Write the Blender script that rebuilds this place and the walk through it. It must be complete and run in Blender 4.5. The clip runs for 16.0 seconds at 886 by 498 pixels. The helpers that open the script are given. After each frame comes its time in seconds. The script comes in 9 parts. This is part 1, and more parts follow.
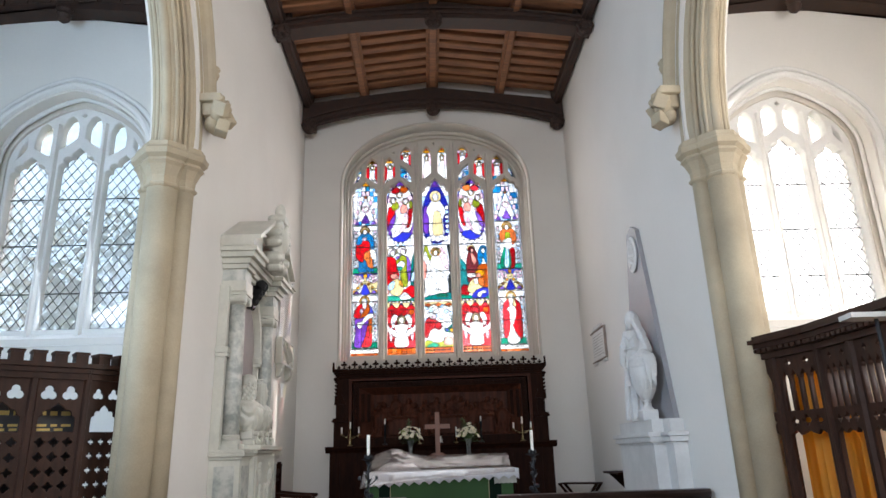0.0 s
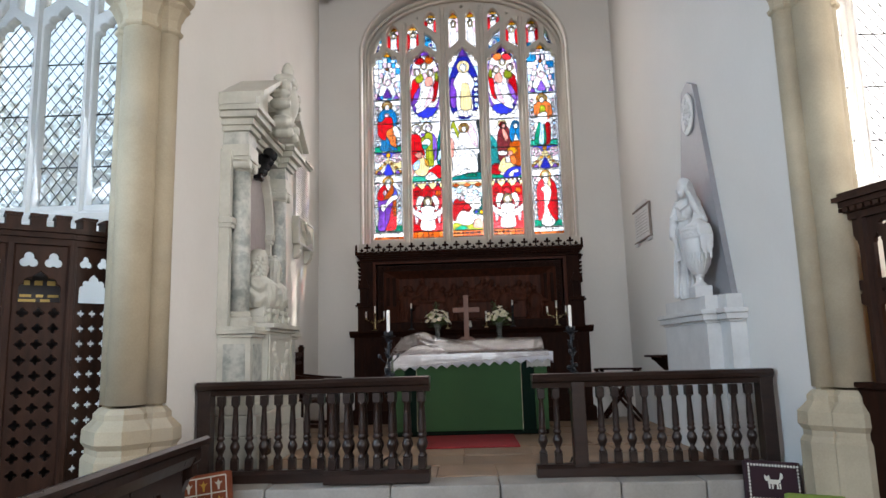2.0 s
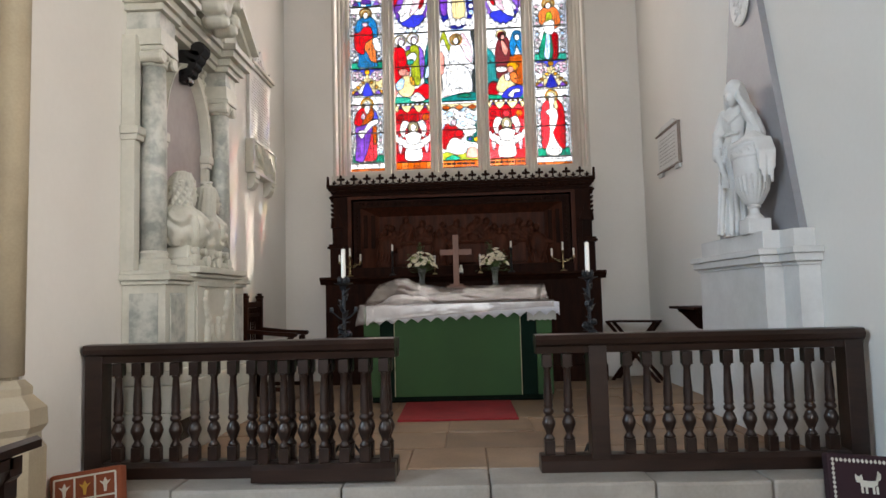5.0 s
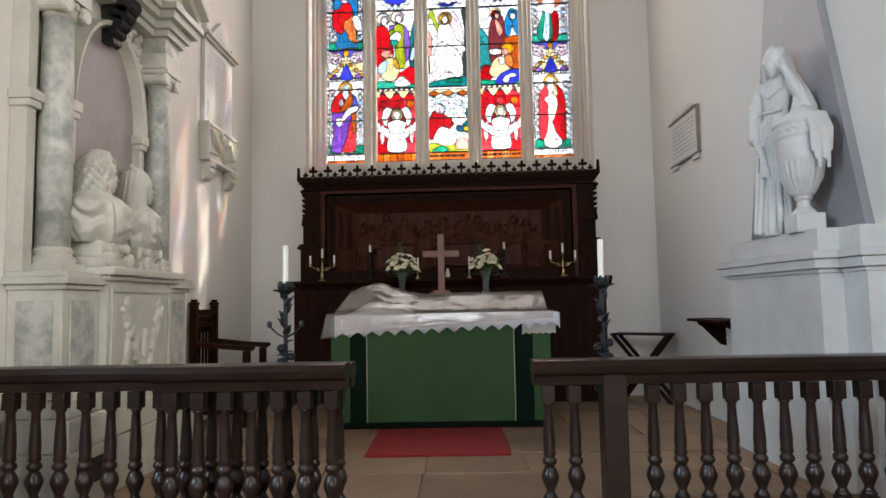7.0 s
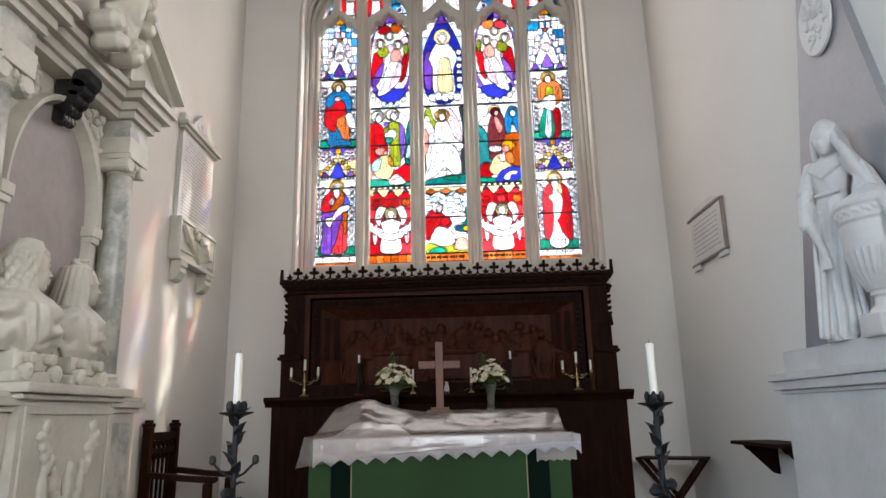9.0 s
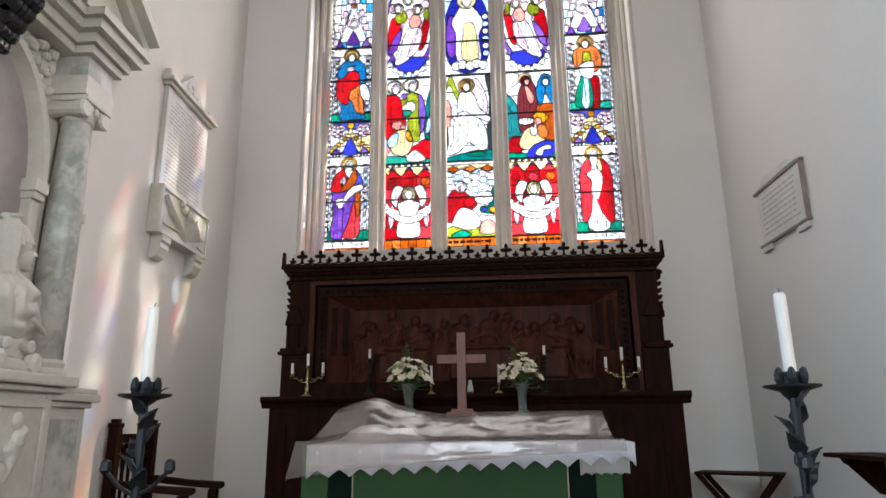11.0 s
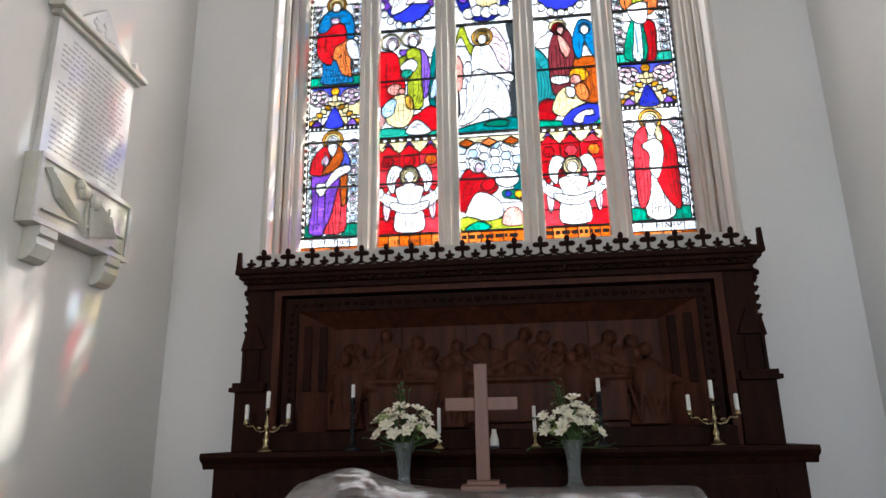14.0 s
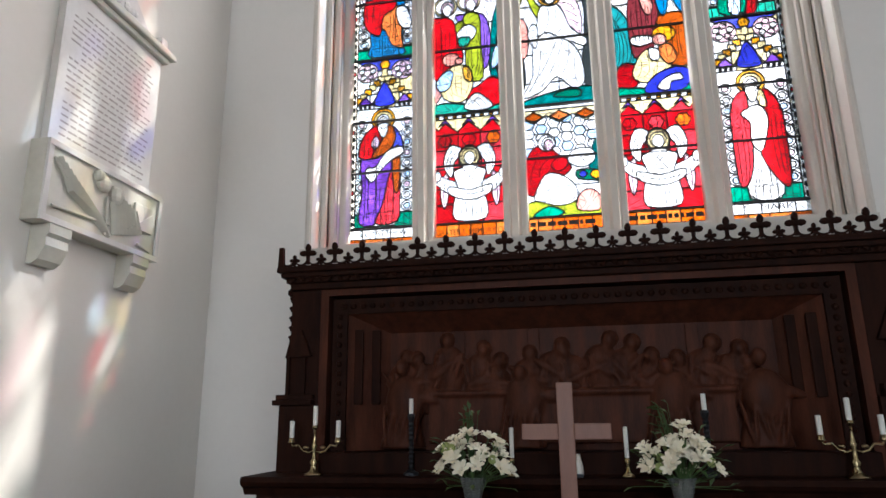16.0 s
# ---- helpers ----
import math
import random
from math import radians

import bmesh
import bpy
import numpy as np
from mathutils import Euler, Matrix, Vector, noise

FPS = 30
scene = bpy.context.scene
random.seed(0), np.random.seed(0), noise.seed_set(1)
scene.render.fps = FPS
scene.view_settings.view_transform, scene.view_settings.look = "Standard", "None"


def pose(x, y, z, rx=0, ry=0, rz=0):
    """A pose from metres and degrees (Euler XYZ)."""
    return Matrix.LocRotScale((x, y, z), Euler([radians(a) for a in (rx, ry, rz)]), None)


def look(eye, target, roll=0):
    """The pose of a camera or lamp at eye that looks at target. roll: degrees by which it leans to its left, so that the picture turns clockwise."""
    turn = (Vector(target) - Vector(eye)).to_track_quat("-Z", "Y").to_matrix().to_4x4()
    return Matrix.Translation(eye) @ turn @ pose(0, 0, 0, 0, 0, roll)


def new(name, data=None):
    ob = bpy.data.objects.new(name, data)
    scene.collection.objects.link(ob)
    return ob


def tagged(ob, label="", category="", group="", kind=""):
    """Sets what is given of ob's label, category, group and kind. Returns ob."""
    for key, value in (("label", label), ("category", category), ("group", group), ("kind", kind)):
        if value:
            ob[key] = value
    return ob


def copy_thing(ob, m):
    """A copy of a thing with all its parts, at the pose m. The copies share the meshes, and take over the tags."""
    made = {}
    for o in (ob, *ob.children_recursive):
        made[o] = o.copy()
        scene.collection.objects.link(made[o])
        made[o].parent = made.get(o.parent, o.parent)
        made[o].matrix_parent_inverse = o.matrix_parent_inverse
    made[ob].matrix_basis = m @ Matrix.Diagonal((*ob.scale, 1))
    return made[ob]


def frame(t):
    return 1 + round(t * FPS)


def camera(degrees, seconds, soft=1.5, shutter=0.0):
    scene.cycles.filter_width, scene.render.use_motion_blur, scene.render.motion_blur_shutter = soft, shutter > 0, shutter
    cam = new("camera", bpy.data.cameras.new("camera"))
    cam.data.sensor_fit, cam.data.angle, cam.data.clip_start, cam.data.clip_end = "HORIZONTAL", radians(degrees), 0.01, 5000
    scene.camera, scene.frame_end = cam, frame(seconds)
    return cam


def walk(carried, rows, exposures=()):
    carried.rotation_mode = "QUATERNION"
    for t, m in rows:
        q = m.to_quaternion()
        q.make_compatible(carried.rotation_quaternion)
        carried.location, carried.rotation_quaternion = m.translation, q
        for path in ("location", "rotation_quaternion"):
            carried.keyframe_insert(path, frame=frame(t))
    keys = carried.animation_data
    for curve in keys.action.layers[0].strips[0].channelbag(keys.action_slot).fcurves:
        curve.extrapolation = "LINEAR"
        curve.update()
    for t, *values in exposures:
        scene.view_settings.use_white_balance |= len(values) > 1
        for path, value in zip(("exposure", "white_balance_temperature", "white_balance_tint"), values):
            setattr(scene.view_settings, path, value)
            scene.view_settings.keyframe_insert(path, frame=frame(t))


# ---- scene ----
import collections

from mathutils.geometry import delaunay_2d_cdt

cam = camera(67.7, 16.0)
METRES, EYE, TILT, LEAN, TURN = 7.4, 1.5, 0.0, 0.0, -1.6
ROWS = [
    (0.0, 0.0, 0.0, 0.0, 0.53, 17.19, 1.71),
    (0.5, 0.0051, 0.0334, -0.0038, 1.86, 17.15, 1.85),
    (1.0, 0.0063, 0.0644, -0.0116, 3.51, 16.89, 1.55),
    (1.5, 0.0024, 0.09, -0.0161, 4.09, 14.8, 1.11),
    (2.0, 0.0029, 0.1171, -0.0228, 3.25, 8.74, 1.52),
    (2.5, 0.0075, 0.1466, -0.0225, 2.52, 6.82, 1.48),
    (3.0, 0.0076, 0.1772, -0.0266, 2.42, 6.05, 1.22),
    (3.5, 0.0072, 0.2151, -0.0294, 3.13, 4.59, 1.1),
    (4.0, 0.0093, 0.253, -0.0266, 3.42, 4.45, 1.41),
    (6.5, 0.022, 0.4145, -0.0123, 2.88, 3.68, 1.36),
    (7.0, 0.0232, 0.4502, -0.0138, 2.77, 4.52, 1.03),
    (7.5, 0.0133, 0.4837, -0.0113, 1.84, 6.66, 0.65),
    (8.0, 0.0105, 0.5095, -0.0118, 0.89, 8.35, 1.09),
    (8.5, 0.0146, 0.5329, -0.0086, 0.95, 12.11, 1.48),
    (9.0, 0.0153, 0.5497, -0.0079, 2.44, 14.12, 1.28),
    (11.5, 0.0132, 0.7116, -0.0166, 4.93, 15.07, 0.76),
    (12.0, 0.0069, 0.75, -0.0143, 5.23, 15.06, 0.96),
    (12.5, 0.0083, 0.7902, -0.0158, 5.1, 14.65, 1.13),
    (13.0, 0.0128, 0.8343, 0.0065, 4.76, 14.86, 1.28),
    (13.5, 0.0083, 0.8625, 0.0121, 5.64, 15.59, 0.71),
    (14.0, 0.002, 0.8871, 0.0316, 6.23, 15.66, 0.96),
    (14.5, 0.0036, 0.9011, 0.0339, 6.45, 15.62, 0.9),
    (15.0, 0.0077, 0.9299, 0.0486, 6.82, 14.85, 1.58),
    (15.5, 0.0034, 0.9417, 0.0563, 8.62, 15.04, 1.0),
    (16.0, -0.0163, 0.9613, 0.0603, 11.06, 14.24, 0.65),
]
EXPOSURE = [(0.0, 1.55, 6250, 13), (2.5, 1.57, 6450, 13), (4.0, 1.6, 6750, 12.5), (6.5, 1.66, 6650, 12.5), (9.0, 1.65, 6450, 12.5), (12.0, 1.7, 6150, 12), (16.0, 1.77, 5950, 11)]
walk(cam, [(t, pose(0, 0, EYE, TILT, LEAN, TURN) @ pose(METRES * x, METRES * y, METRES * z, 90 + pitch, roll, yaw)) for t, x, y, z, yaw, pitch, roll in ROWS], EXPOSURE)

# ---- world, sun and large lights ----
SUN_WAY = Vector((-2.6, -2.0, -2.8)).normalized()
world = bpy.data.worlds.new("sky")
scene.world = world
world.use_nodes = True
wn = world.node_tree.nodes
sky = wn.new("ShaderNodeTexSky")
sky.sky_type = 'NISHITA'
sky.sun_disc = False
sky.sun_elevation = math.asin(-SUN_WAY.z)
sky.sun_rotation = math.atan2(-SUN_WAY.x, -SUN_WAY.y)
sky.air_density, sky.dust_density = 1.0, 4.0
wn["Background"].inputs["Strength"].default_value = 0.15
world.node_tree.links.new(sky.outputs["Color"], wn["Background"].inputs["Color"])


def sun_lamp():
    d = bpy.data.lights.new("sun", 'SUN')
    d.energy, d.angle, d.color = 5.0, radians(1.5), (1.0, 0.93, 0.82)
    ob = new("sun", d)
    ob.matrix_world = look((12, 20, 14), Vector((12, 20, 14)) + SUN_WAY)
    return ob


def window_light(name, eye, target, w, h, watts, color):
    """A lamp for the sky's light in a window's opening, seen or added."""
    d = bpy.data.lights.new(name, 'AREA')
    d.shape, d.size, d.size_y, d.energy, d.color = 'RECTANGLE', w, h, watts, color
    ob = new(name, d)
    ob.matrix_world = look(eye, target)
    return ob


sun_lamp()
window_light("east_window_light", (0.19, 11.45, 4.9), (0.19, 5, 4.0), 3.0, 3.3, 22, (1.0, 0.95, 0.9))
window_light("north_window_light", (-6.75, 1.6, 4.4), (0, 5.6, 2.8), 2.4, 3.0, 145, (0.58, 0.79, 1.0))
window_light("north_chapel_east_light", (-4.65, 8.1, 4.6), (-4.0, 0, 3.0), 1.7, 2.8, 14, (0.8, 0.9, 1.0))
# added lamp in an unseen south window, brightening the north monument
window_light("unseen_south_fill", (7.1, 1.4, 4.4), (0, 5.4, 2.6), 2.4, 3.0, 140, (1.0, 0.96, 0.9))
window_light("south_chapel_east_light", (5.03, 8.1, 4.6), (4.2, 0, 3.0), 1.7, 2.8, 45, (1.0, 0.97, 0.93))
# added fill lamp in an unseen west window behind the camera
window_light("unseen_west_fill", (0.2, -7.9, 5.0), (0.2, 6, 3.0), 3.0, 4.0, 190, (0.9, 0.95, 1.0))

# ---- materials ----
def mat(name, c1, c2=None, rough=0.6, metal=0.0, scale=4.0, fine=60.0, bump=0.15, stretch=(1, 1, 1), spread=0.5, stain=None, stain_amount=0.25, spec=0.5, coat=0.0, detail=6.0, vary=0.0):
    """A surface with broad mottling, fine grain, optional stains and a fine relief."""
    m = bpy.data.materials.new(name)
    m.use_nodes = True
    n, l = m.node_tree.nodes, m.node_tree.links
    b = n["Principled BSDF"]
    b.inputs["Roughness"].default_value = rough
    b.inputs["Metallic"].default_value = metal
    b.inputs["Specular IOR Level"].default_value = spec
    b.inputs["Coat Weight"].default_value = coat
    tc = n.new("ShaderNodeTexCoord")
    mp = n.new("ShaderNodeMapping")
    mp.inputs["Scale"].default_value = stretch
    l.new(tc.outputs["Object"], mp.inputs["Vector"])
    broad, grain = n.new("ShaderNodeTexNoise"), n.new("ShaderNodeTexNoise")
    for node, s in ((broad, scale), (grain, fine)):
        node.inputs["Scale"].default_value = s
        node.inputs["Detail"].default_value = detail
        l.new(mp.outputs[0], node.inputs["Vector"])
    ramp = n.new("ShaderNodeValToRGB")
    c2 = c2 or [v * 0.8 for v in c1]
    ramp.color_ramp.elements[0].position, ramp.color_ramp.elements[1].position = 0.5 - spread / 2, 0.5 + spread / 2
    ramp.color_ramp.elements[0].color, ramp.color_ramp.elements[1].color = (*c2, 1), (*c1, 1)
    mixf = n.new("ShaderNodeMath")
    mixf.operation = 'MULTIPLY_ADD'
    l.new(grain.outputs["Fac"], mixf.inputs[0])
    mixf.inputs[1].default_value = 0.35
    sub = n.new("ShaderNodeMath")
    sub.operation = 'SUBTRACT'
    l.new(broad.outputs["Fac"], sub.inputs[0])
    sub.inputs[1].default_value = 0.175
    l.new(sub.outputs[0], mixf.inputs[2])
    l.new(mixf.outputs[0], ramp.inputs["Fac"])
    col = ramp.outputs["Color"]
    if stain:
        st = n.new("ShaderNodeTexNoise")
        st.inputs["Scale"].default_value = scale * 0.4
        st.inputs["Detail"].default_value = 8
        st.inputs["Distortion"].default_value = 1.2
        l.new(tc.outputs["Object"], st.inputs["Vector"])
        sr = n.new("ShaderNodeValToRGB")
        sr.color_ramp.elements[0].position, sr.color_ramp.elements[1].position = 0.52, 0.72
        sr.color_ramp.elements[0].color = (0, 0, 0, 1)
        sr.color_ramp.elements[1].color = (stain_amount,) * 3 + (1,)
        l.new(st.outputs["Fac"], sr.inputs["Fac"])
        mx = n.new("ShaderNodeMix")
        mx.data_type = 'RGBA'
        l.new(sr.outputs["Color"], mx.inputs["Factor"])
        l.new(col, mx.inputs["A"])
        mx.inputs["B"].default_value = (*stain, 1)
        col = mx.outputs["Result"]
    if vary:
        oi = n.new("ShaderNodeObjectInfo")
        hv = n.new("ShaderNodeHueSaturation")
        mr = n.new("ShaderNodeMapRange")
        mr.inputs["To Min"].default_value, mr.inputs["To Max"].default_value = 1 - vary, 1 + vary
        l.new(oi.outputs["Random"], mr.inputs["Value"])
        l.new(mr.outputs[0], hv.inputs["Value"])
        l.new(col, hv.inputs["Color"])
        col = hv.outputs["Color"]
    l.new(col, b.inputs["Base Color"])
    rr = n.new("ShaderNodeMapRange")
    rr.inputs["To Min"].default_value, rr.inputs["To Max"].default_value = max(0.05, rough - 0.12), min(1.0, rough + 0.1)
    l.new(broad.outputs["Fac"], rr.inputs["Value"])
    l.new(rr.outputs[0], b.inputs["Roughness"])
    bp = n.new("ShaderNodeBump")
    bp.inputs["Strength"].default_value = bump
    bp.inputs["Distance"].default_value = 0.004
    l.new(mixf.outputs[0], bp.inputs["Height"])
    l.new(bp.outputs[0], b.inputs["Normal"])
    return m


def glass_mat(name, color, soft=0.35, scale=30.0, amount=0.25):
    """Old coloured window glass: part clear, part scattering, streaky."""
    m = bpy.data.materials.new(name)
    m.use_nodes = True
    n, l = m.node_tree.nodes, m.node_tree.links
    n.remove(n["Principled BSDF"])
    tc, nz, hv = n.new("ShaderNodeTexCoord"), n.new("ShaderNodeTexNoise"), n.new("ShaderNodeHueSaturation")
    nz.inputs["Scale"].default_value, nz.inputs["Detail"].default_value = scale, 4
    l.new(tc.outputs["Object"], nz.inputs["Vector"])
    mr = n.new("ShaderNodeMapRange")
    mr.inputs["From Min"].default_value, mr.inputs["From Max"].default_value = 0.3, 0.7
    mr.inputs["To Min"].default_value, mr.inputs["To Max"].default_value = 1 - amount, 1
    l.new(nz.outputs["Fac"], mr.inputs["Value"])
    l.new(mr.outputs[0], hv.inputs["Value"])
    hv.inputs["Color"].default_value = (*color, 1)
    clear, milk, gloss = n.new("ShaderNodeBsdfTransparent"), n.new("ShaderNodeBsdfTranslucent"), n.new("ShaderNodeBsdfGlossy")
    gloss.inputs["Roughness"].default_value = 0.15
    l.new(hv.outputs["Color"], clear.inputs["Color"])
    l.new(hv.outputs["Color"], milk.inputs["Color"])
    a, c = n.new("ShaderNodeMixShader"), n.new("ShaderNodeMixShader")
    a.inputs[0].default_value = soft
    l.new(clear.outputs[0], a.inputs[1])
    l.new(milk.outputs[0], a.inputs[2])
    c.inputs[0].default_value = 0.03
    l.new(a.outputs[0], c.inputs[1])
    l.new(gloss.outputs[0], c.inputs[2])
    l.new(c.outputs[0], n["Material Output"].inputs["Surface"])
    return m


PLASTER = mat("white_plaster", (0.80, 0.775, 0.725), (0.71, 0.685, 0.635), rough=0.9, scale=0.9, fine=25, bump=0.25, spread=0.9, stain=(0.58, 0.55, 0.5), stain_amount=0.18)
STONE = mat("pale_limestone", (0.5, 0.425, 0.295), (0.36, 0.3, 0.205), rough=0.85, scale=2.5, fine=70, bump=0.35, stain=(0.36, 0.32, 0.26), stain_amount=0.45)
WINSTONE = mat("window_stone", (0.66, 0.62, 0.55), (0.56, 0.52, 0.46), rough=0.85, scale=3, fine=80, bump=0.3)
WHITEPAINT = mat("whitewashed_stone", (0.8, 0.79, 0.76), (0.7, 0.69, 0.66), rough=0.8, scale=3, fine=50, bump=0.2)
FLOOR = mat("worn_paving_stone", (0.36, 0.24, 0.15), (0.22, 0.145, 0.09), rough=0.55, scale=3, fine=40, bump=0.3, stain=(0.2, 0.17, 0.14), stain_amount=0.5, vary=0.15)
STEP = mat("worn_step_stone", (0.37, 0.34, 0.3), (0.25, 0.23, 0.2), rough=0.7, scale=3.5, fine=50, bump=0.4, stain=(0.2, 0.18, 0.16), stain_amount=0.6, vary=0.1)
OAK = mat("dark_oak", (0.031, 0.0105, 0.0056), (0.0115, 0.0043, 0.0029), rough=0.6, scale=3, fine=30, bump=0.25, stretch=(6, 6, 1), spec=0.06)
OAKX = mat("dark_oak_rail", (0.03, 0.014, 0.0095), (0.01, 0.0055, 0.004), rough=0.33, scale=3, fine=30, bump=0.2, stretch=(1, 6, 6), spec=0.4)
ROOFWOOD = mat("old_roof_oak", (0.05, 0.021, 0.011), (0.018, 0.009, 0.006), rough=0.7, scale=3, fine=30, bump=0.4, stretch=(4, 4, 4))
JOIST = mat("brown_roof_joist", (0.32, 0.14, 0.06), (0.12, 0.052, 0.026), rough=0.7, scale=2, fine=25, bump=0.4, stretch=(1, 8, 8))
MARBLE = mat("white_marble", (0.64, 0.63, 0.55), (0.46, 0.46, 0.40), rough=0.4, scale=3, fine=30, bump=0.08, stain=(0.42, 0.39, 0.33), stain_amount=0.4)
STATUE = mat("statue_marble", (0.69, 0.685, 0.665), (0.56, 0.555, 0.535), rough=0.45, scale=4, fine=30, bump=0.06)
GREYMARBLE = mat("veined_grey_marble", (0.52, 0.53, 0.48), (0.29, 0.31, 0.285), rough=0.4, scale=7, fine=30, bump=0.05, spread=0.22, stain=(0.72, 0.7, 0.64), stain_amount=0.7)
SLATE = mat("grey_marble_slab", (0.33, 0.32, 0.33), (0.25, 0.245, 0.255), rough=0.4, scale=1.5, fine=30, bump=0.05)
NICHE = mat("purple_grey_marble", (0.36, 0.32, 0.31), (0.27, 0.24, 0.235), rough=0.5, scale=2.5, fine=20, bump=0.05, stain=(0.42, 0.38, 0.36), stain_amount=0.5)
BLACK = mat("black_marble_and_shade", (0.012, 0.012, 0.014), (0.02, 0.02, 0.022), rough=0.25)
GREEN = mat("green_frontal_cloth", (0.046, 0.115, 0.04), (0.034, 0.088, 0.032), rough=0.9, scale=2, fine=300, bump=0.3)
DKGREEN = mat("dark_green_orphrey", (0.006, 0.018, 0.012), rough=0.9, scale=6, fine=200, spec=0.1)
# white linen, its backlit dullness put into a blue-grey tint
LINEN = mat("white_linen_backlit", (0.76, 0.77, 0.81), (0.67, 0.69, 0.74), rough=0.9, scale=6, fine=300, bump=0.3)
RED = mat("red_carpet", (0.34, 0.02, 0.025), (0.22, 0.012, 0.016), rough=0.95, scale=8, fine=350, bump=0.6)
WAX = mat("candle_wax", (0.85, 0.83, 0.76), (0.8, 0.78, 0.7), rough=0.45)
BRASS = mat("brass", (0.5, 0.4, 0.22), (0.32, 0.25, 0.13), rough=0.28, metal=1.0)
IRON = mat("black_iron", (0.02, 0.022, 0.026), (0.035, 0.037, 0.04), rough=0.45, metal=0.6)
LEAD = mat("lead_came", (0.02, 0.02, 0.022), (0.03, 0.03, 0.032), rough=0.6, metal=0.3)

# ---- shapes ----
def thing(name, label, category, m=None, group="", kind=""):
    ob = new(name)
    ob.empty_display_size = 0.1
    if m is not None:
        ob.matrix_world = m
    return tagged(ob, label, category, group, kind)


def part(name, bm, material, parent=None, label="", smooth=False):
    me = bpy.data.meshes.new(name)
    bmesh.ops.recalc_face_normals(bm, faces=bm.faces)
    if smooth:
        for f in bm.faces:
            f.smooth = True
    bm.to_mesh(me)
    bm.free()
    me.materials.append(material)
    ob = new(name, me)
    ob.parent = parent
    if label:
        ob["label"] = label
    return ob


def solo(name, bm, material, label, category, kind="", group="", smooth=False, m=None):
    """A thing of one mesh."""
    ob = part(name, bm, material, None, "", smooth)
    if m is not None:
        ob.matrix_world = m
    return tagged(ob, label, category, group, kind)


def box(bm, x0, y0, z0, x1, y1, z1, bev=0.0):
    vs = [bm.verts.new(p) for p in ((x0, y0, z0), (x1, y0, z0), (x1, y1, z0), (x0, y1, z0), (x0, y0, z1), (x1, y0, z1), (x1, y1, z1), (x0, y1, z1))]
    fs = [bm.faces.new([vs[i] for i in q]) for q in ((0, 3, 2, 1), (4, 5, 6, 7), (0, 1, 5, 4), (1, 2, 6, 5), (2, 3, 7, 6), (3, 0, 4, 7))]
    if bev:
        es = list({e for f in fs for e in f.edges})
        bmesh.ops.bevel(bm, geom=es, offset=bev, segments=2, profile=0.6, affect='EDGES')
    return bm


def boxes(*bs, bev=0.0):
    bm = bmesh.new()
    for b in bs:
        box(bm, *b, bev=bev)
    return bm


def prism(bm, pts, lift):
    """The flat outline pts (3D points), thickened along the vector lift."""
    a = [bm.verts.new(p) for p in pts]
    b = [bm.verts.new(Vector(p) + Vector(lift)) for p in pts]
    bm.faces.new(a[::-1])
    bm.faces.new(b)
    n = len(pts)
    for i in range(n):
        bm.faces.new((a[i], a[(i + 1) % n], b[(i + 1) % n], b[i]))
    return bm


def lathe(bm, prof, c=(0, 0, 0), seg=20, squash=(1, 1), axis='z'):
    """Turned shape: prof is (radius, height) from bottom to top."""
    rings = []
    for r, h in prof:
        ring = []
        for i in range(seg):
            a = 2 * math.pi * i / seg
            p = (r * math.cos(a) * squash[0], r * math.sin(a) * squash[1], h)
            if axis == 'y':
                p = (p[0], p[2], p[1])
            if axis == 'x':
                p = (p[2], p[0], p[1])
            ring.append(bm.verts.new((c[0] + p[0], c[1] + p[1], c[2] + p[2])))
        rings.append(ring)
    for a, b in zip(rings, rings[1:]):
        for i in range(seg):
            bm.faces.new((a[i], a[(i + 1) % seg], b[(i + 1) % seg], b[i]))
    bm.faces.new(rings[0][::-1])
    bm.faces.new(rings[-1])
    return bm


def sweep(bm, path, prof, up=(0, 0, 1), closed=False, radial=None):
    """The outline prof (side, up) carried along path; square ends. radial: the fixed second axis of the outline."""
    path = [Vector(p) for p in path]
    n = len(path)
    rings = []
    for i, p in enumerate(path):
        a = path[(i - 1) % n] if (closed or i) else p
        b = path[(i + 1) % n] if (closed or i < n - 1) else p
        d = (b - a).normalized()
        u = Vector(radial) if radial else Vector(up)
        s = d.cross(u).normalized()
        if not radial:
            u = s.cross(d).normalized()
        k = 1.0
        if (closed or 0 < i < n - 1):
            d1 = (path[i] - a).normalized()
            k = 1.0 / max(0.4, math.cos(d1.angle(d, 0.0)))
        rings.append([bm.verts.new(p + s * (q[0] * k) + u * q[1]) for q in prof])
    m = len(prof)
    pairs = list(zip(rings, rings[1:])) + ([(rings[-1], rings[0])] if closed else [])
    for a, b in pairs:
        for j in range(m):
            bm.faces.new((a[j], a[(j + 1) % m], b[(j + 1) % m], b[j]))
    if not closed:
        bm.faces.new(rings[0][::-1])
        bm.faces.new(rings[-1])
    return bm


def tube(bm, path, r, seg=8):
    return sweep(bm, path, [(r * math.cos(2 * math.pi * i / seg), r * math.sin(2 * math.pi * i / seg)) for i in range(seg)], up=(0.03, 0.05, 1) if abs((Vector(path[-1]) - Vector(path[0])).normalized().z) < 0.9 else (0.05, 1, 0))


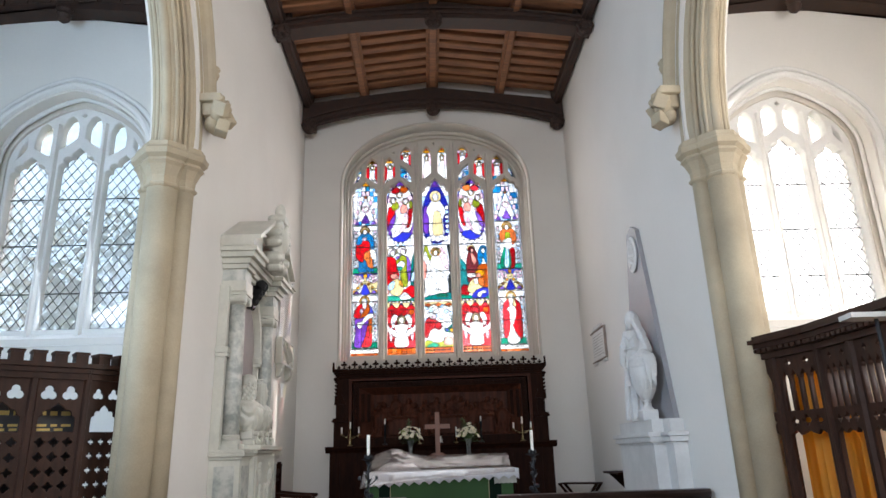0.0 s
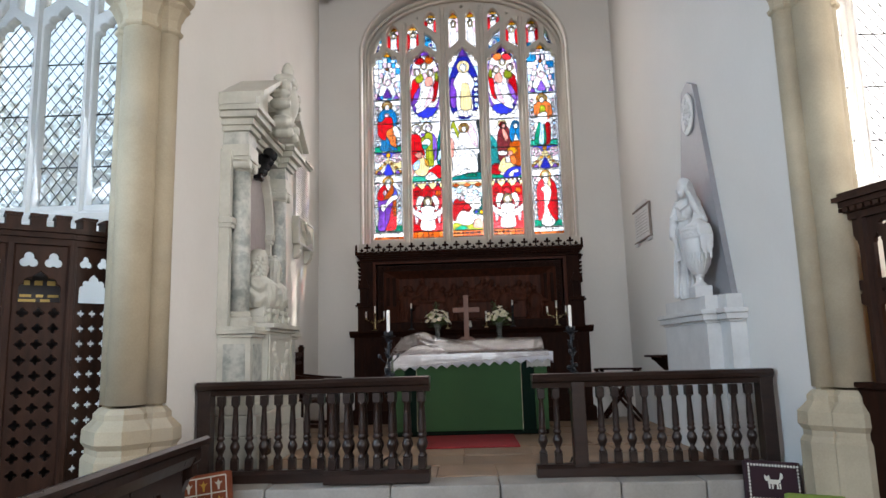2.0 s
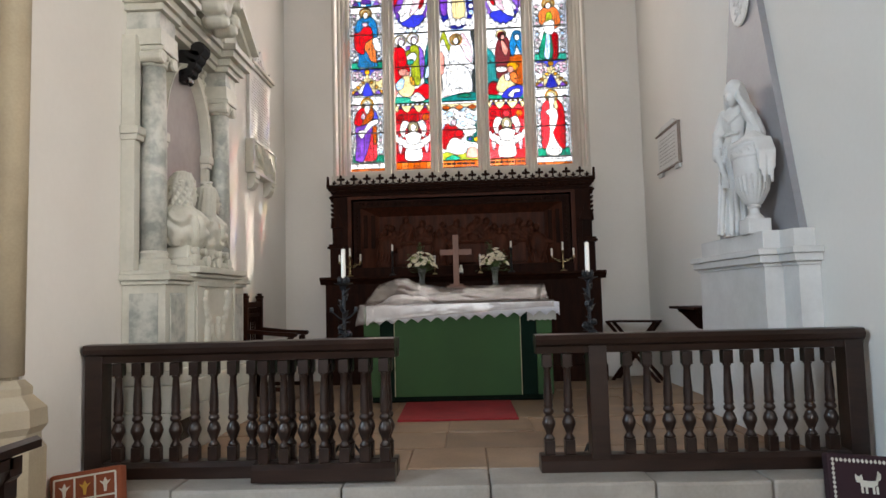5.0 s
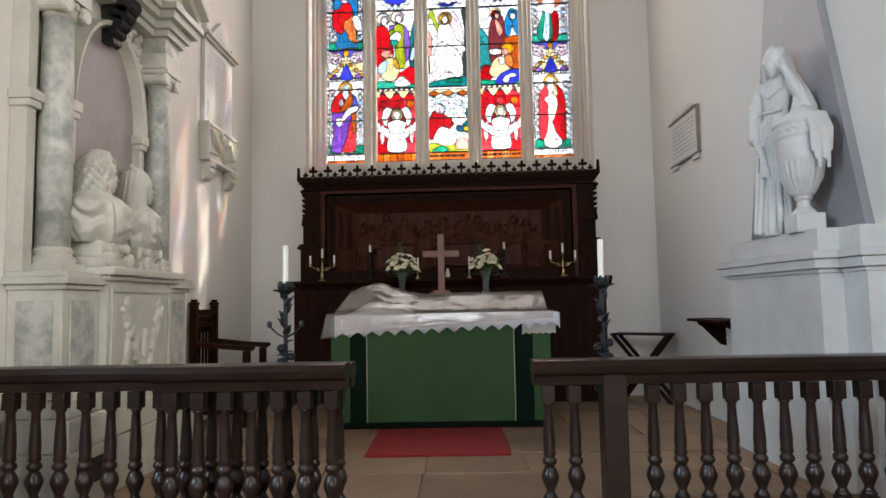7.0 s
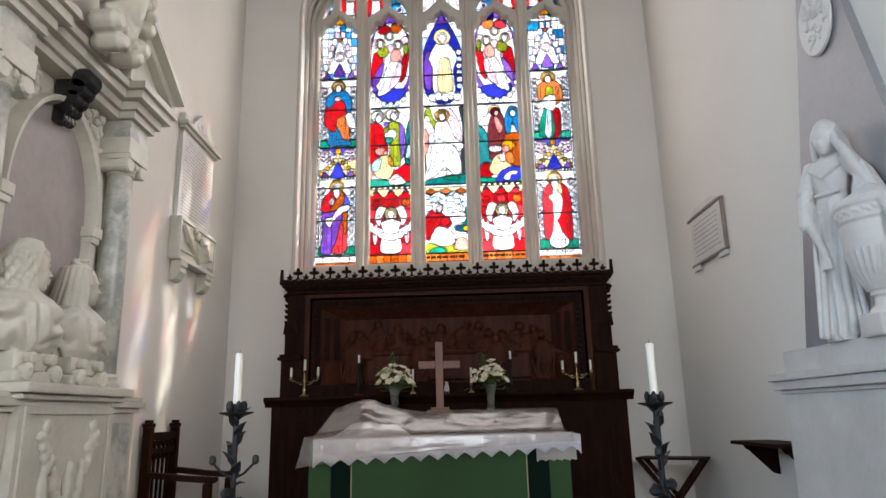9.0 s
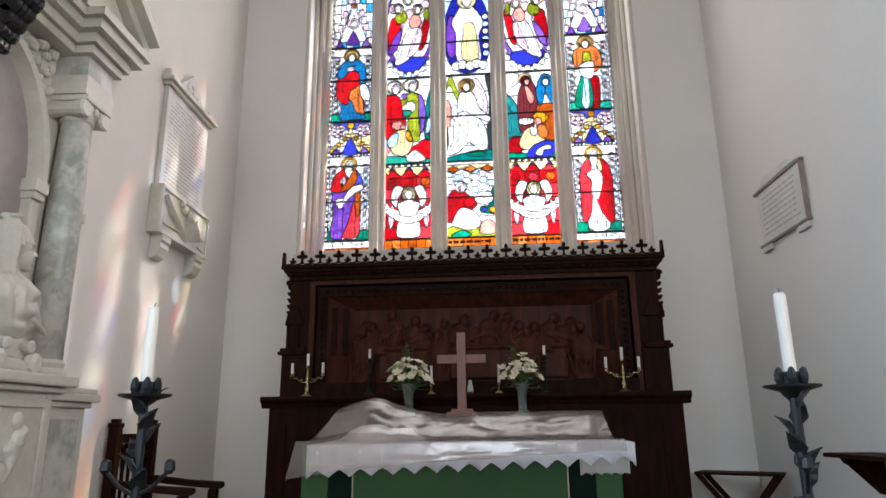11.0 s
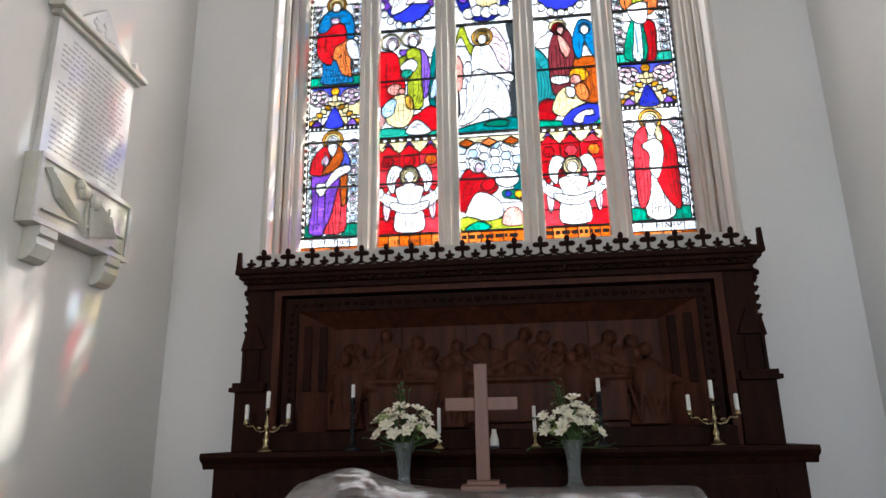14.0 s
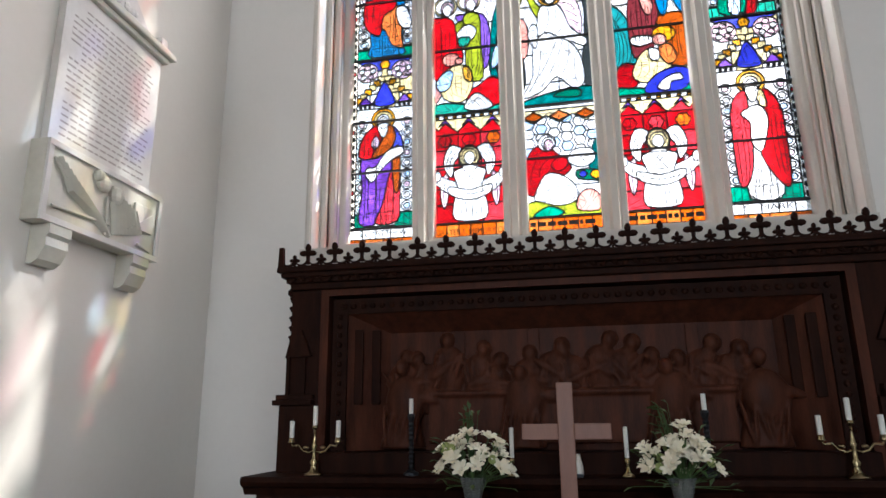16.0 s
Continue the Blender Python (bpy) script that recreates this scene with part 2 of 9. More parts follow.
def blob(bm, c, r, turn=None, seg=12, rings=8):
    """A rounded lump with radii r."""
    if max(r) > 0.07 and seg == 12:
        seg, rings = 26, 18
    m = Matrix.Translation(c) @ (turn.to_4x4() if turn else Matrix.Identity(4)) @ Matrix.Diagonal((*r, 1))
    top, low = bm.verts.new(m @ Vector((0, 0, 1))), bm.verts.new(m @ Vector((0, 0, -1)))
    loops = []
    for j in range(1, rings):
        b = math.pi * j / rings
        loops.append([bm.verts.new(m @ Vector((math.sin(b) * math.cos(2 * math.pi * i / seg), math.sin(b) * math.sin(2 * math.pi * i / seg), math.cos(b)))) for i in range(seg)])
    for i in range(seg):
        k = (i + 1) % seg
        bm.faces.new((top, loops[0][i], loops[0][k]))
        bm.faces.new((low, loops[-1][k], loops[-1][i]))
        for a, b in zip(loops, loops[1:]):
            bm.faces.new((a[i], b[i], b[k], a[k]))
    return bm


def fretted(name, outer, holes, depth, material, parent, m, bevel=0.0, label=""):
    """A flat plate with the outline outer and openings holes (points in x, z), thickened along y, as one mesh."""
    cu = bpy.data.curves.new(name, 'CURVE')
    cu.dimensions, cu.fill_mode = '2D', 'BOTH'
    cu.extrude, cu.bevel_depth, cu.bevel_resolution = depth / 2, bevel, 1
    for pts in [outer] + holes:
        sp = cu.splines.new('POLY')
        sp.points.add(len(pts) - 1)
        for q, p in zip(sp.points, pts):
            q.co = (p[0], p[1], 0, 1)
        sp.use_cyclic_u = True
    tmp = bpy.data.objects.new(name + "_outline", cu)
    me = bpy.data.meshes.new_from_object(tmp)
    bpy.data.objects.remove(tmp)
    bpy.data.curves.remove(cu)
    me.transform(m @ Matrix.Rotation(math.pi / 2, 4, 'X'))
    me.materials.clear()
    me.materials.append(material)
    ob = new(name, me)
    ob.parent = parent
    if label:
        ob["label"] = label
    return ob


def arc(cx, cz, a, b, t0, t1, n):
    return [(cx + a * math.cos(radians(t0 + (t1 - t0) * i / n)), cz + b * math.sin(radians(t0 + (t1 - t0) * i / n))) for i in range(n + 1)]

# ---- the large structure ----
XN, XS, YE, Z0, Z1, Z2 = -2.19, 2.60, 11.1, 0.0, 0.15, 0.30
RESPOND_Y = 5.75
WALL_T = 0.47
EAST = pose(0.19, YE, 0, 0, 0, -2.2)          # the east end stands slightly askew; local x along the wall, y outwards


def wall_with_opening(name, label, outer, holes, depth, m, material=PLASTER):
    ob = fretted(name, outer, holes, depth, material, None, m)
    return tagged(ob, label, "wall", kind="structure")


# east wall, with the opening of the great window
WIN_A, WIN_B, WIN_SPRING, WIN_SILL = 1.60, 1.0, 6.25, 3.08


def window_outline(a, b, spring, sill, n=28, pointed=0.0):
    pts = [(a, sill)]
    for x, z in arc(0, spring, a, b, 0, 180, n):
        pts.append((x, z + pointed * max(0.0, 1 - abs(x) / (a * 0.6))))
    return pts + [(-a, sill)]


wall_with_opening("wall_east", "white plastered east wall with a great arched window", [(-3.2, -0.1), (3.2, -0.1), (3.2, 9.0), (-3.2, 9.0)], [[(x + 0.01, z) for x, z in window_outline(1.68, 1.17, 6.22, 2.96)]], 0.3, EAST @ pose(0, 0.152, 0))
wall_with_opening("wall_east_outer", "stone outer face of the east wall", [(-3.2, -0.1), (3.2, -0.1), (3.2, 9.0), (-3.2, 9.0)], [window_outline(WIN_A, WIN_B, WIN_SPRING, WIN_SILL)], 0.36, EAST @ pose(0, 0.484, 0), WINSTONE)


def long_wall(name, label, y0, y1, x0, x1, z1=8.6):
    solo(name, boxes((x0, y0, -0.1, x1, y1, z1)), PLASTER, label, "wall", "structure")


long_wall("wall_north", "white plastered chancel wall", RESPOND_Y + 0.12, 11.3, XN - WALL_T, XN)
long_wall("wall_south", "white plastered chancel wall", RESPOND_Y + 0.12, 11.2, XS, XS + WALL_T)

# arcade arches: the wall above them, with a pointed opening along y
ARCH_SPRING, ARCH_APEX, ARCH_W = 4.32, 7.0, 4.9


def arch_curve(spring, apex, y_east, width, n=16):
    """Two-centred arch from the east respond to the west one, points (y, z)."""
    h, half = apex - spring, width / 2
    r = (half * half + h * h) / (2 * half)
    top = math.degrees(math.asin(min(1.0, h / r)))
    pts = []
    for i in range(n + 1):
        a = radians(top * i / n)
        pts.append((y_east - r + r * math.cos(a), spring + r * math.sin(a)))
    mid = y_east - half
    return pts + [(2 * mid - y, z) for y, z in pts[-2::-1]]


def arcade(side):
    x_face = XN if side < 0 else XS
    name = "north" if side < 0 else "south"
    x0, x1 = (x_face - WALL_T, x_face) if side < 0 else (x_face, x_face + WALL_T)
    y_e = RESPOND_Y - 0.07
    curve = arch_curve(ARCH_SPRING, ARCH_APEX, y_e + 0.2, ARCH_W + 0.4)
    spandrel = bmesh.new()
    pts = [(RESPOND_Y + 0.12, ARCH_SPRING)] + curve
    for (ya, za), (yb, zb) in zip(pts, pts[1:]):
        if ya - yb > 1e-4:
            prism(spandrel, [(x0, ya, za), (x0, yb, zb), (x0, yb, 8.6), (x0, ya, 8.6)], (WALL_T, 0, 0))
    box(spandrel, x0, -8.0, -0.1, x1, pts[-1][0], 8.6)
    solo("wall_above_" + name + "_arch", spandrel, PLASTER, "white plastered wall over a stone arch", "wall", "structure")
    root = thing("arch_" + name, "pale limestone moulded arch on a clustered respond", "arch", kind="structure")
    xm = (x0 + x1) / 2
    # arch orders: a broad inner order and two outer mouldings with hollows between
    inner = arch_curve(ARCH_SPRING, ARCH_APEX - 0.12, y_e, ARCH_W)
    sweep_path = [(xm, y, z) for y, z in inner]
    bm = bmesh.new()
    side_of = [(0.0, 0.055), (0.012, 0.07), (0.03, 0.08), (0.05, 0.095), (0.046, 0.112), (0.056, 0.128), (0.075, 0.13), (0.088, 0.122), (0.1, 0.126), (0.118, 0.142), (0.13, 0.162), (0.128, 0.178), (0.138, 0.192), (0.156, 0.194), (0.168, 0.186), (0.182, 0.192), (0.2, 0.208), (0.214, 0.228), (0.24, 0.238), (0.3, 0.24)]
    prof = side_of + [(r, -d) for r, d in side_of[::-1]]
    sweep(bm, sweep_path, prof, radial=(1, 0, 0))
    part("moulded_order", bm, STONE, root)
    for dx, r, grow in ((0.0, 0.045, 0.012), (-0.088, 0.02, 0.03), (0.088, 0.02, 0.03), (-0.15, 0.018, 0.1), (0.15, 0.018, 0.1)):
        bm = bmesh.new()
        path = arch_curve(ARCH_SPRING, ARCH_APEX - 0.12 + grow, y_e + grow, ARCH_W + 2 * grow)
        sweep(bm, [(xm + dx, y, z) for y, z in path], [(r * math.cos(t * math.pi / 5), r * math.sin(t * math.pi / 5)) for t in range(10)], radial=(1, 0, 0))
        part("arch_roll", bm, STONE, root, smooth=True)
    # hood mould on the chancel face with its carved stop
    hood = arch_curve(ARCH_SPRING, ARCH_APEX + 0.24, y_e + 0.37, ARCH_W + 0.74, 20)
    hood = [(y, z) for y, z in hood if z > 4.98]
    bm = bmesh.new()
    xf = x_face + (0.03 if side < 0 else -0.03)
    sweep(bm, [(xf, y, z) for y, z in hood], [(-0.045, -0.05 * -side), (-0.04, 0.02 * -side), (-0.02, 0.05 * -side), (-0.012, 0.08 * -side), (0.012, 0.085 * -side), (0.025, 0.06 * -side), (0.045, 0.02 * -side), (0.05, -0.05 * -side)], radial=(1, 0, 0))
    part("hood_mould", bm, STONE, root)
    y_h, z_h = hood[0]
    bm = bmesh.new()
    lathe(bm, [(0.05, -0.02), (0.065, 0.03), (0.05, 0.05), (0.07, 0.09), (0.05, 0.12)], (xf - side * 0.03, y_h, z_h + 0.25), 12)
    part("hood_shaft_ring", bm, STONE, root, smooth=True)
    bm = bmesh.new()
    xs = x_face - side * 0.1
    z_h -= 0.04
    box(bm, xs - 0.11, y_h - 0.16, z_h - 0.06, xs + 0.11, y_h + 0.16, z_h + 0.03, bev=0.02)
    box(bm, xs - 0.09, y_h - 0.12, z_h - 0.2, xs + 0.09, y_h + 0.13, z_h - 0.05, bev=0.04)
    blob(bm, (xs - side * 0.05, y_h - 0.02, z_h - 0.14), (0.09, 0.12, 0.11))
    blob(bm, (xs, y_h, z_h - 0.25), (0.08, 0.1, 0.09))
    knots = random.Random(12)
    for i in range(26):
        blob(bm, (xs - side * knots.uniform(0.02, 0.14), y_h + knots.uniform(-0.13, 0.13), z_h - knots.uniform(0.02, 0.32)), (knots.uniform(0.02, 0.045), knots.uniform(0.02, 0.05), knots.uniform(0.015, 0.035)), Euler((knots.uniform(0, 3), knots.uniform(0, 3), 0)).to_matrix(), seg=8, rings=6)
    for i in range(5):
        blob(bm, (xs - side * 0.1, y_h - 0.12 + 0.06 * i, z_h - 0.02 - 0.05 * (i % 2)), (0.04, 0.04, 0.04), seg=8, rings=6)
    for i, (dy, dz, t) in enumerate(((-0.1, -0.12, 0.5), (0.08, -0.16, -0.4), (-0.02, -0.3, 0.2))):
        st = bmesh.new()
        box(st, -0.07, -0.06, -0.07, 0.07, 0.06, 0.07, bev=0.015)
        bmesh.ops.rotate(st, cent=(0, 0, 0), matrix=Euler((t, t * 0.7, i)).to_matrix(), verts=st.verts)
        bmesh.ops.translate(st, vec=(xs - side * 0.1, y_h + dy, z_h + dz), verts=st.verts)
        tmp = bpy.data.meshes.new("stop_piece")
        st.to_mesh(tmp)
        st.free()
        bm.from_mesh(tmp)
        bpy.data.meshes.remove(tmp)
    part("carved_stop", bm, STONE, root, "weathered carved head stop")
    # respond: a half-round shaft facing west between two smaller ones, hollows between, capitals and base
    yw = RESPOND_Y + 0.12
    shafts = [(xm, 0.14), (x_face + side * 0.075, 0.085), (x_face + side * (WALL_T - 0.075), 0.085)]
    for x, r in shafts:
        y = yw - 0.02 if r < 0.12 else yw - 0.12
        bm = bmesh.new()
        lathe(bm, [(r, 1.0), (r, 3.93)], (x, y, 0), 24)
        part("shaft", bm, STONE, root, smooth=True)
        bm = bmesh.new()
        lathe(bm, [(r, 3.9), (r + 0.025, 3.92), (r + 0.03, 3.94), (r + 0.005, 3.955), (r + 0.01, 4.02), (r + 0.05, 4.11), (r + 0.08, 4.14), (r + 0.065, 4.17), (r + 0.105, 4.2), (r + 0.115, 4.25), (r + 0.085, 4.28), (r + 0.075, 4.33)], (x, y, 0), 8)
        bmesh.ops.rotate(bm, cent=(x, y, 0), matrix=Matrix.Rotation(radians(22.5), 3, 'Z'), verts=bm.verts)
        part("capital", bm, STONE, root)
        bm = bmesh.new()
        lathe(bm, [(r + 0.11, 0.0), (r + 0.11, 0.62), (r + 0.085, 0.66), (r + 0.085, 0.7), (r + 0.115, 0.74), (r + 0.11, 0.83), (r + 0.04, 0.9), (r + 0.04, 0.94), (r, 0.98)], (x, y, 0), 8)
        bmesh.ops.rotate(bm, cent=(x, y, 0), matrix=Matrix.Rotation(radians(22.5), 3, 'Z'), verts=bm.verts)
        part("base", bm, STONE, root)
    bm = boxes((x0 + 0.02, yw - 0.06, 0, x1 - 0.02, yw + 0.004, 4.33))
    part("core", bm, STONE, root)


arcade(-1)
arcade(1)


# side chapels, the rest of the church behind the camera, all closed
def chapel(side):
    name = "north" if side < 0 else "south"
    c = -4.65 if side < 0 else 5.03
    far = -6.9 if side < 0 else 7.25
    near = XN - WALL_T if side < 0 else XS + WALL_T
    mid = (far + near) / 2
    half = abs(far - near) / 2 + 0.3
    wall_with_opening("wall_%s_chapel_east" % name, "white plastered chapel wall with an arched window", [(mid - half - c, -0.1), (mid + half - c, -0.1), (mid + half - c, 8.6), (mid - half - c, 8.6)], [window_outline(1.02, 0.86, 5.35, 2.95, pointed=0.1)], 0.25, pose(c, 8.08, 0))
    wall_with_opening("wall_%s_chapel_outer" % name, "stone outer face of a chapel wall", [(mid - half - c, -0.1), (mid + half - c, -0.1), (mid + half - c, 8.6), (mid - half - c, 8.6)], [window_outline(0.93, 0.75, 5.35, 3.03, pointed=0.1)], 0.3, pose(c, 8.36, 0), WINSTONE)
    y0 = 1.6 if side < 0 else 1.4
    # unseen wall that closes the chapel; its window is assumed, to hold a lamp
    wall_with_opening("wall_%s_chapel_side" % name, "unseen white plastered outer chapel wall with an assumed window", [(-8.5 - y0, -0.1), (8.3 - y0, -0.1), (8.3 - y0, 8.6), (-8.5 - y0, 8.6)], [window_outline(1.25, 0.9, 5.2, 2.9, pointed=0.1)], 0.4, Matrix.Translation((far + side * 0.2, y0, 0)) @ Matrix.Rotation(math.pi / 2, 4, 'Z'))


chapel(-1)
chapel(1)
# unseen closing wall; its window opening is added for the fill lamp
wall_with_opening("wall_west", "unseen white plastered west wall with an added tall window", [(-7.2, -0.1), (7.6, -0.1), (7.6, 8.9), (-7.2, 8.9)], [[(x + 0.2, z) for x, z in window_outline(1.5, 1.0, 6.2, 2.6)]], 0.4, pose(0, -8.3, 0))

# floors: lower chancel floor and two steps
solo("floor", boxes((-7.2, -8.4, -0.12, 7.6, 11.4, -0.012)), FLOOR, "bed of the stone paved floor", "floor", "structure")
solo("sanctuary_bed", boxes((XN, 6.45, -0.02, XS, 11.25, Z2 - 0.012)), FLOOR, "bed of the raised sanctuary floor", "floor", "structure")

# ground outside, reaching the horizon
solo("ground", boxes((-400, 11.7, -0.6, 400, 400, -0.5)), mat("grass_ground", (0.07, 0.11, 0.035), (0.04, 0.06, 0.02), rough=0.95, scale=0.5, fine=8), "grass ground outside the church", "ground", "structure")

# ---- roofs ----
RIDGE_X = 0.2


def roof_z(x):
    return 8.02 - 0.125 * abs(x - RIDGE_X)


def chancel_roof():
    bm = bmesh.new()
    for a, b in ((XN - 0.1, RIDGE_X), (RIDGE_X, XS + 0.1)):
        prism(bm, [(a, -8.4, roof_z(a) + 0.27), (b, -8.4, roof_z(b) + 0.27), (b, -8.4, roof_z(b) + 0.35), (a, -8.4, roof_z(a) + 0.35)], (0, 20.0, 0))
    solo("ceiling", bm, JOIST, "dark boarded timber ceiling of the chancel", "ceiling", "structure")
    root = thing("chancel_roof", "dark carved oak roof with moulded beams and many joists", "roof", kind="structure")
    beams = [11.0 - 2.38 * i for i in range(8)]
    for k, y in enumerate(beams):
        bm = bmesh.new()
        n = 16
        xs = [XN + (XS - XN) * i / n for i in range(n + 1)]
        low = 7.62 if k == 0 else 7.78
        drop = 0.40 if k == 0 else 0.22
        pts = [(x, y - 0.14, low - drop * (abs(x - RIDGE_X) / 2.4) ** 2) for x in xs]
        pts += [(x, y - 0.14, roof_z(x) + (0.06 if k else 0.0)) for x in xs[::-1]]
        prism(bm, pts, (0, 0.28 if k else 0.1, 0))
        bmesh.ops.triangulate(bm, faces=[f for f in bm.faces if len(f.verts) > 4])
        part("tie_beam", bm, ROOFWOOD, root)
        # moulded strips along the beam
        for dz in (0.07, 0.16):
            bm = bmesh.new()
            sweep(bm, [(x, y - 0.15, low - drop * (abs(x - RIDGE_X) / 2.4) ** 2 + dz) for x in xs], [(-0.02, -0.018), (0.02, -0.012), (0.025, 0.012), (-0.02, 0.018)])
            part("beam_moulding", bm, ROOFWOOD, root)
        # carved bosses: middle and both ends
        for x, r in ((RIDGE_X, 0.13), (XN + 0.13, 0.13), (XS - 0.13, 0.13)):
            bm = bmesh.new()
            z = low - drop * (abs(x - RIDGE_X) / 2.4) ** 2 - (0.05 if x == RIDGE_X else 0.02)
            blob(bm, (x, y - 0.13, z), (r, 0.1, r * 1.1), seg=14, rings=9)
            for i in range(8):
                a = math.pi * 2 * i / 8
                blob(bm, (x + 0.09 * math.cos(a), y - 0.2, z + 0.09 * math.sin(a)), (0.045, 0.04, 0.045), seg=7, rings=5)
            if x != RIDGE_X:
                box(bm, x - 0.1, y - 0.12, z - 0.02, x + 0.1, y + 0.1, z + 0.45, bev=0.02)
            part("boss", bm, ROOFWOOD, root, "carved leafy boss", smooth=False)
    # wall plates, purlins and ridge
    for x, w, h, dz in ((XN + 0.09, 0.16, 0.36, -0.1), (XS - 0.09, 0.16, 0.36, -0.1), (-1.07, 0.17, 0.2, 0.0), (1.46, 0.17, 0.2, 0.0), (RIDGE_X, 0.22, 0.24, 0.0)):
        bm = bmesh.new()
        z = roof_z(x) + dz
        prof = [(-w / 2, h), (-w / 2, 0.07), (-w / 3, 0.05), (-w / 4, 0.0), (w / 4, 0.0), (w / 3, 0.05), (w / 2, 0.07), (w / 2, h)]
        prism(bm, [(x + a, -8.3, z + b) for a, b in prof], (0, 19.35, 0))
        part("purlin", bm, JOIST if abs(dz) < 0.01 else ROOFWOOD, root)
    # common joists
    joint = random.Random(5)
    for k in range(5):
        y_hi = beams[k] - 0.16
        for i in range(8):
            y = y_hi - 0.12 - i * 0.263
            for a, b in ((XN + 0.1, RIDGE_X - 0.08), (RIDGE_X + 0.08, XS - 0.1)):
                bm = bmesh.new()
                d = joint.uniform(-0.012, 0.012)
                za, zb = roof_z(a) + 0.12 + d, roof_z(b) + 0.12 + d
                w = 0.085
                prism(bm, [(a, y - w, za), (a, y - w + 0.02, za - 0.02), (a, y + w - 0.02, za - 0.02), (a, y + w, za), (a, y + w, za + 0.17), (a, y - w, za + 0.17)], (b - a, 0, zb - za))
                part("joist", bm, JOIST, root)


chancel_roof()
for side, x0, x1 in ((-1, -7.0, XN - WALL_T), (1, XS + WALL_T, 7.4)):
    nm = "north" if side < 0 else "south"
    bm = boxes((x0, -8.4, 7.75, x1, 8.4, 7.9))
    solo("ceiling_%s_chapel" % nm, bm, ROOFWOOD, "dark timber chapel ceiling", "ceiling", "structure")
    root = thing("chapel_beam_" + nm, "dark carved oak wall beam with bosses", "beam", kind="structure")
    n = 14
    xs = [x0 + (x1 - x0) * i / n for i in range(n + 1)]
    c = (x0 + x1) / 2
    bm = bmesh.new()
    low = [7.42 - 0.3 * (abs(x - c) / 2.2) ** 2 for x in xs]
    prism(bm, [(x, 7.7, z) for x, z in zip(xs, low)] + [(x1, 7.7, 7.76), (x0, 7.7, 7.76)], (0, 0.25, 0))
    bmesh.ops.triangulate(bm, faces=[f for f in bm.faces if len(f.verts) > 4])
    part("beam", bm, ROOFWOOD, root)
    for i in range(1, n):
        bm = bmesh.new()
        box(bm, xs[i] - 0.13, 7.67, low[i] + 0.1, xs[i] + 0.13, 7.7, low[i] + 0.2, bev=0.012)
        part("carved_leaf", bm, ROOFWOOD, root)
    for x in (c, c - side * 1.2):
        bm = bmesh.new()
        z = 7.42 - 0.3 * (abs(x - c) / 2.2) ** 2
        lathe(bm, [(0.03, -0.2), (0.08, -0.16), (0.1, -0.1), (0.07, -0.06), (0.11, -0.02), (0.11, 0.03)], (x, 7.72, z), 12)
        part("boss", bm, ROOFWOOD, root)

# ---- the great east window ----
GLASS = {
    'W': glass_mat("white_glass", (0.96, 0.96, 0.95), 0.22, amount=0.35),
    'R': glass_mat("ruby_glass", (0.8, 0.06, 0.1), amount=0.45, scale=18),
    'B': glass_mat("blue_glass", (0.15, 0.18, 0.7)),
    'V': glass_mat("violet_glass", (0.4, 0.22, 0.68), amount=0.4, scale=18),
    'G': glass_mat("green_glass", (0.02, 0.55, 0.42), amount=0.4, scale=18),
    'Y': glass_mat("yellow_glass", (0.85, 0.55, 0.06)),
    'O': glass_mat("orange_glass", (0.88, 0.36, 0.08), amount=0.4, scale=18),
    'S': glass_mat("sky_blue_glass", (0.1, 0.55, 0.85), amount=0.4, scale=18),
    'P': glass_mat("pink_glass", (0.88, 0.55, 0.5)),
    'D': glass_mat("smoked_glass", (0.05, 0.07, 0.07)),
    'L': glass_mat("lime_glass", (0.6, 0.66, 0.14), amount=0.4, scale=18),
    'A': glass_mat("amber_text_glass", (0.9, 0.36, 0.03), amount=0.6, scale=60),
    'T': glass_mat("teal_glass", (0.0, 0.42, 0.42), amount=0.5, scale=18),
    'I': glass_mat("pale_blue_glass", (0.72, 0.85, 0.97), 0.12),
    'H': glass_mat("pale_rose_glass", (0.97, 0.8, 0.84), 0.12),
    'C': glass_mat("cream_glass", (0.88, 0.8, 0.56)),
    'M': glass_mat("murrey_glass", (0.33, 0.03, 0.05)),
}


SHADES = {}
for key, base in list(GLASS.items()):
    node = [q for q in base.node_tree.nodes if q.bl_idname == "ShaderNodeHueSaturation"][0]
    col = tuple(node.inputs["Color"].default_value)[:3]
    deep = glass_mat(base.name + "_deep", [v * 0.74 for v in col], 0.2)
    pale = glass_mat(base.name + "_pale", [v + (1 - v) * 0.12 for v in col], 0.2)
    SHADES[key] = [base, base, pale, deep] if key not in "WCIHP" else [base, base, base, pale]


def area(poly):
    return 0.5 * sum(poly[i][0] * poly[(i + 1) % len(poly)][1] - poly[(i + 1) % len(poly)][0] * poly[i][1] for i in range(len(poly))) if len(poly) > 2 else 0.0


def oval(u, v, ru, rv, n=12, turn=0.0):
    return [(u + ru * math.cos(2 * math.pi * (i + turn) / n), v + rv * math.sin(2 * math.pi * (i + turn) / n)) for i in range(n)]


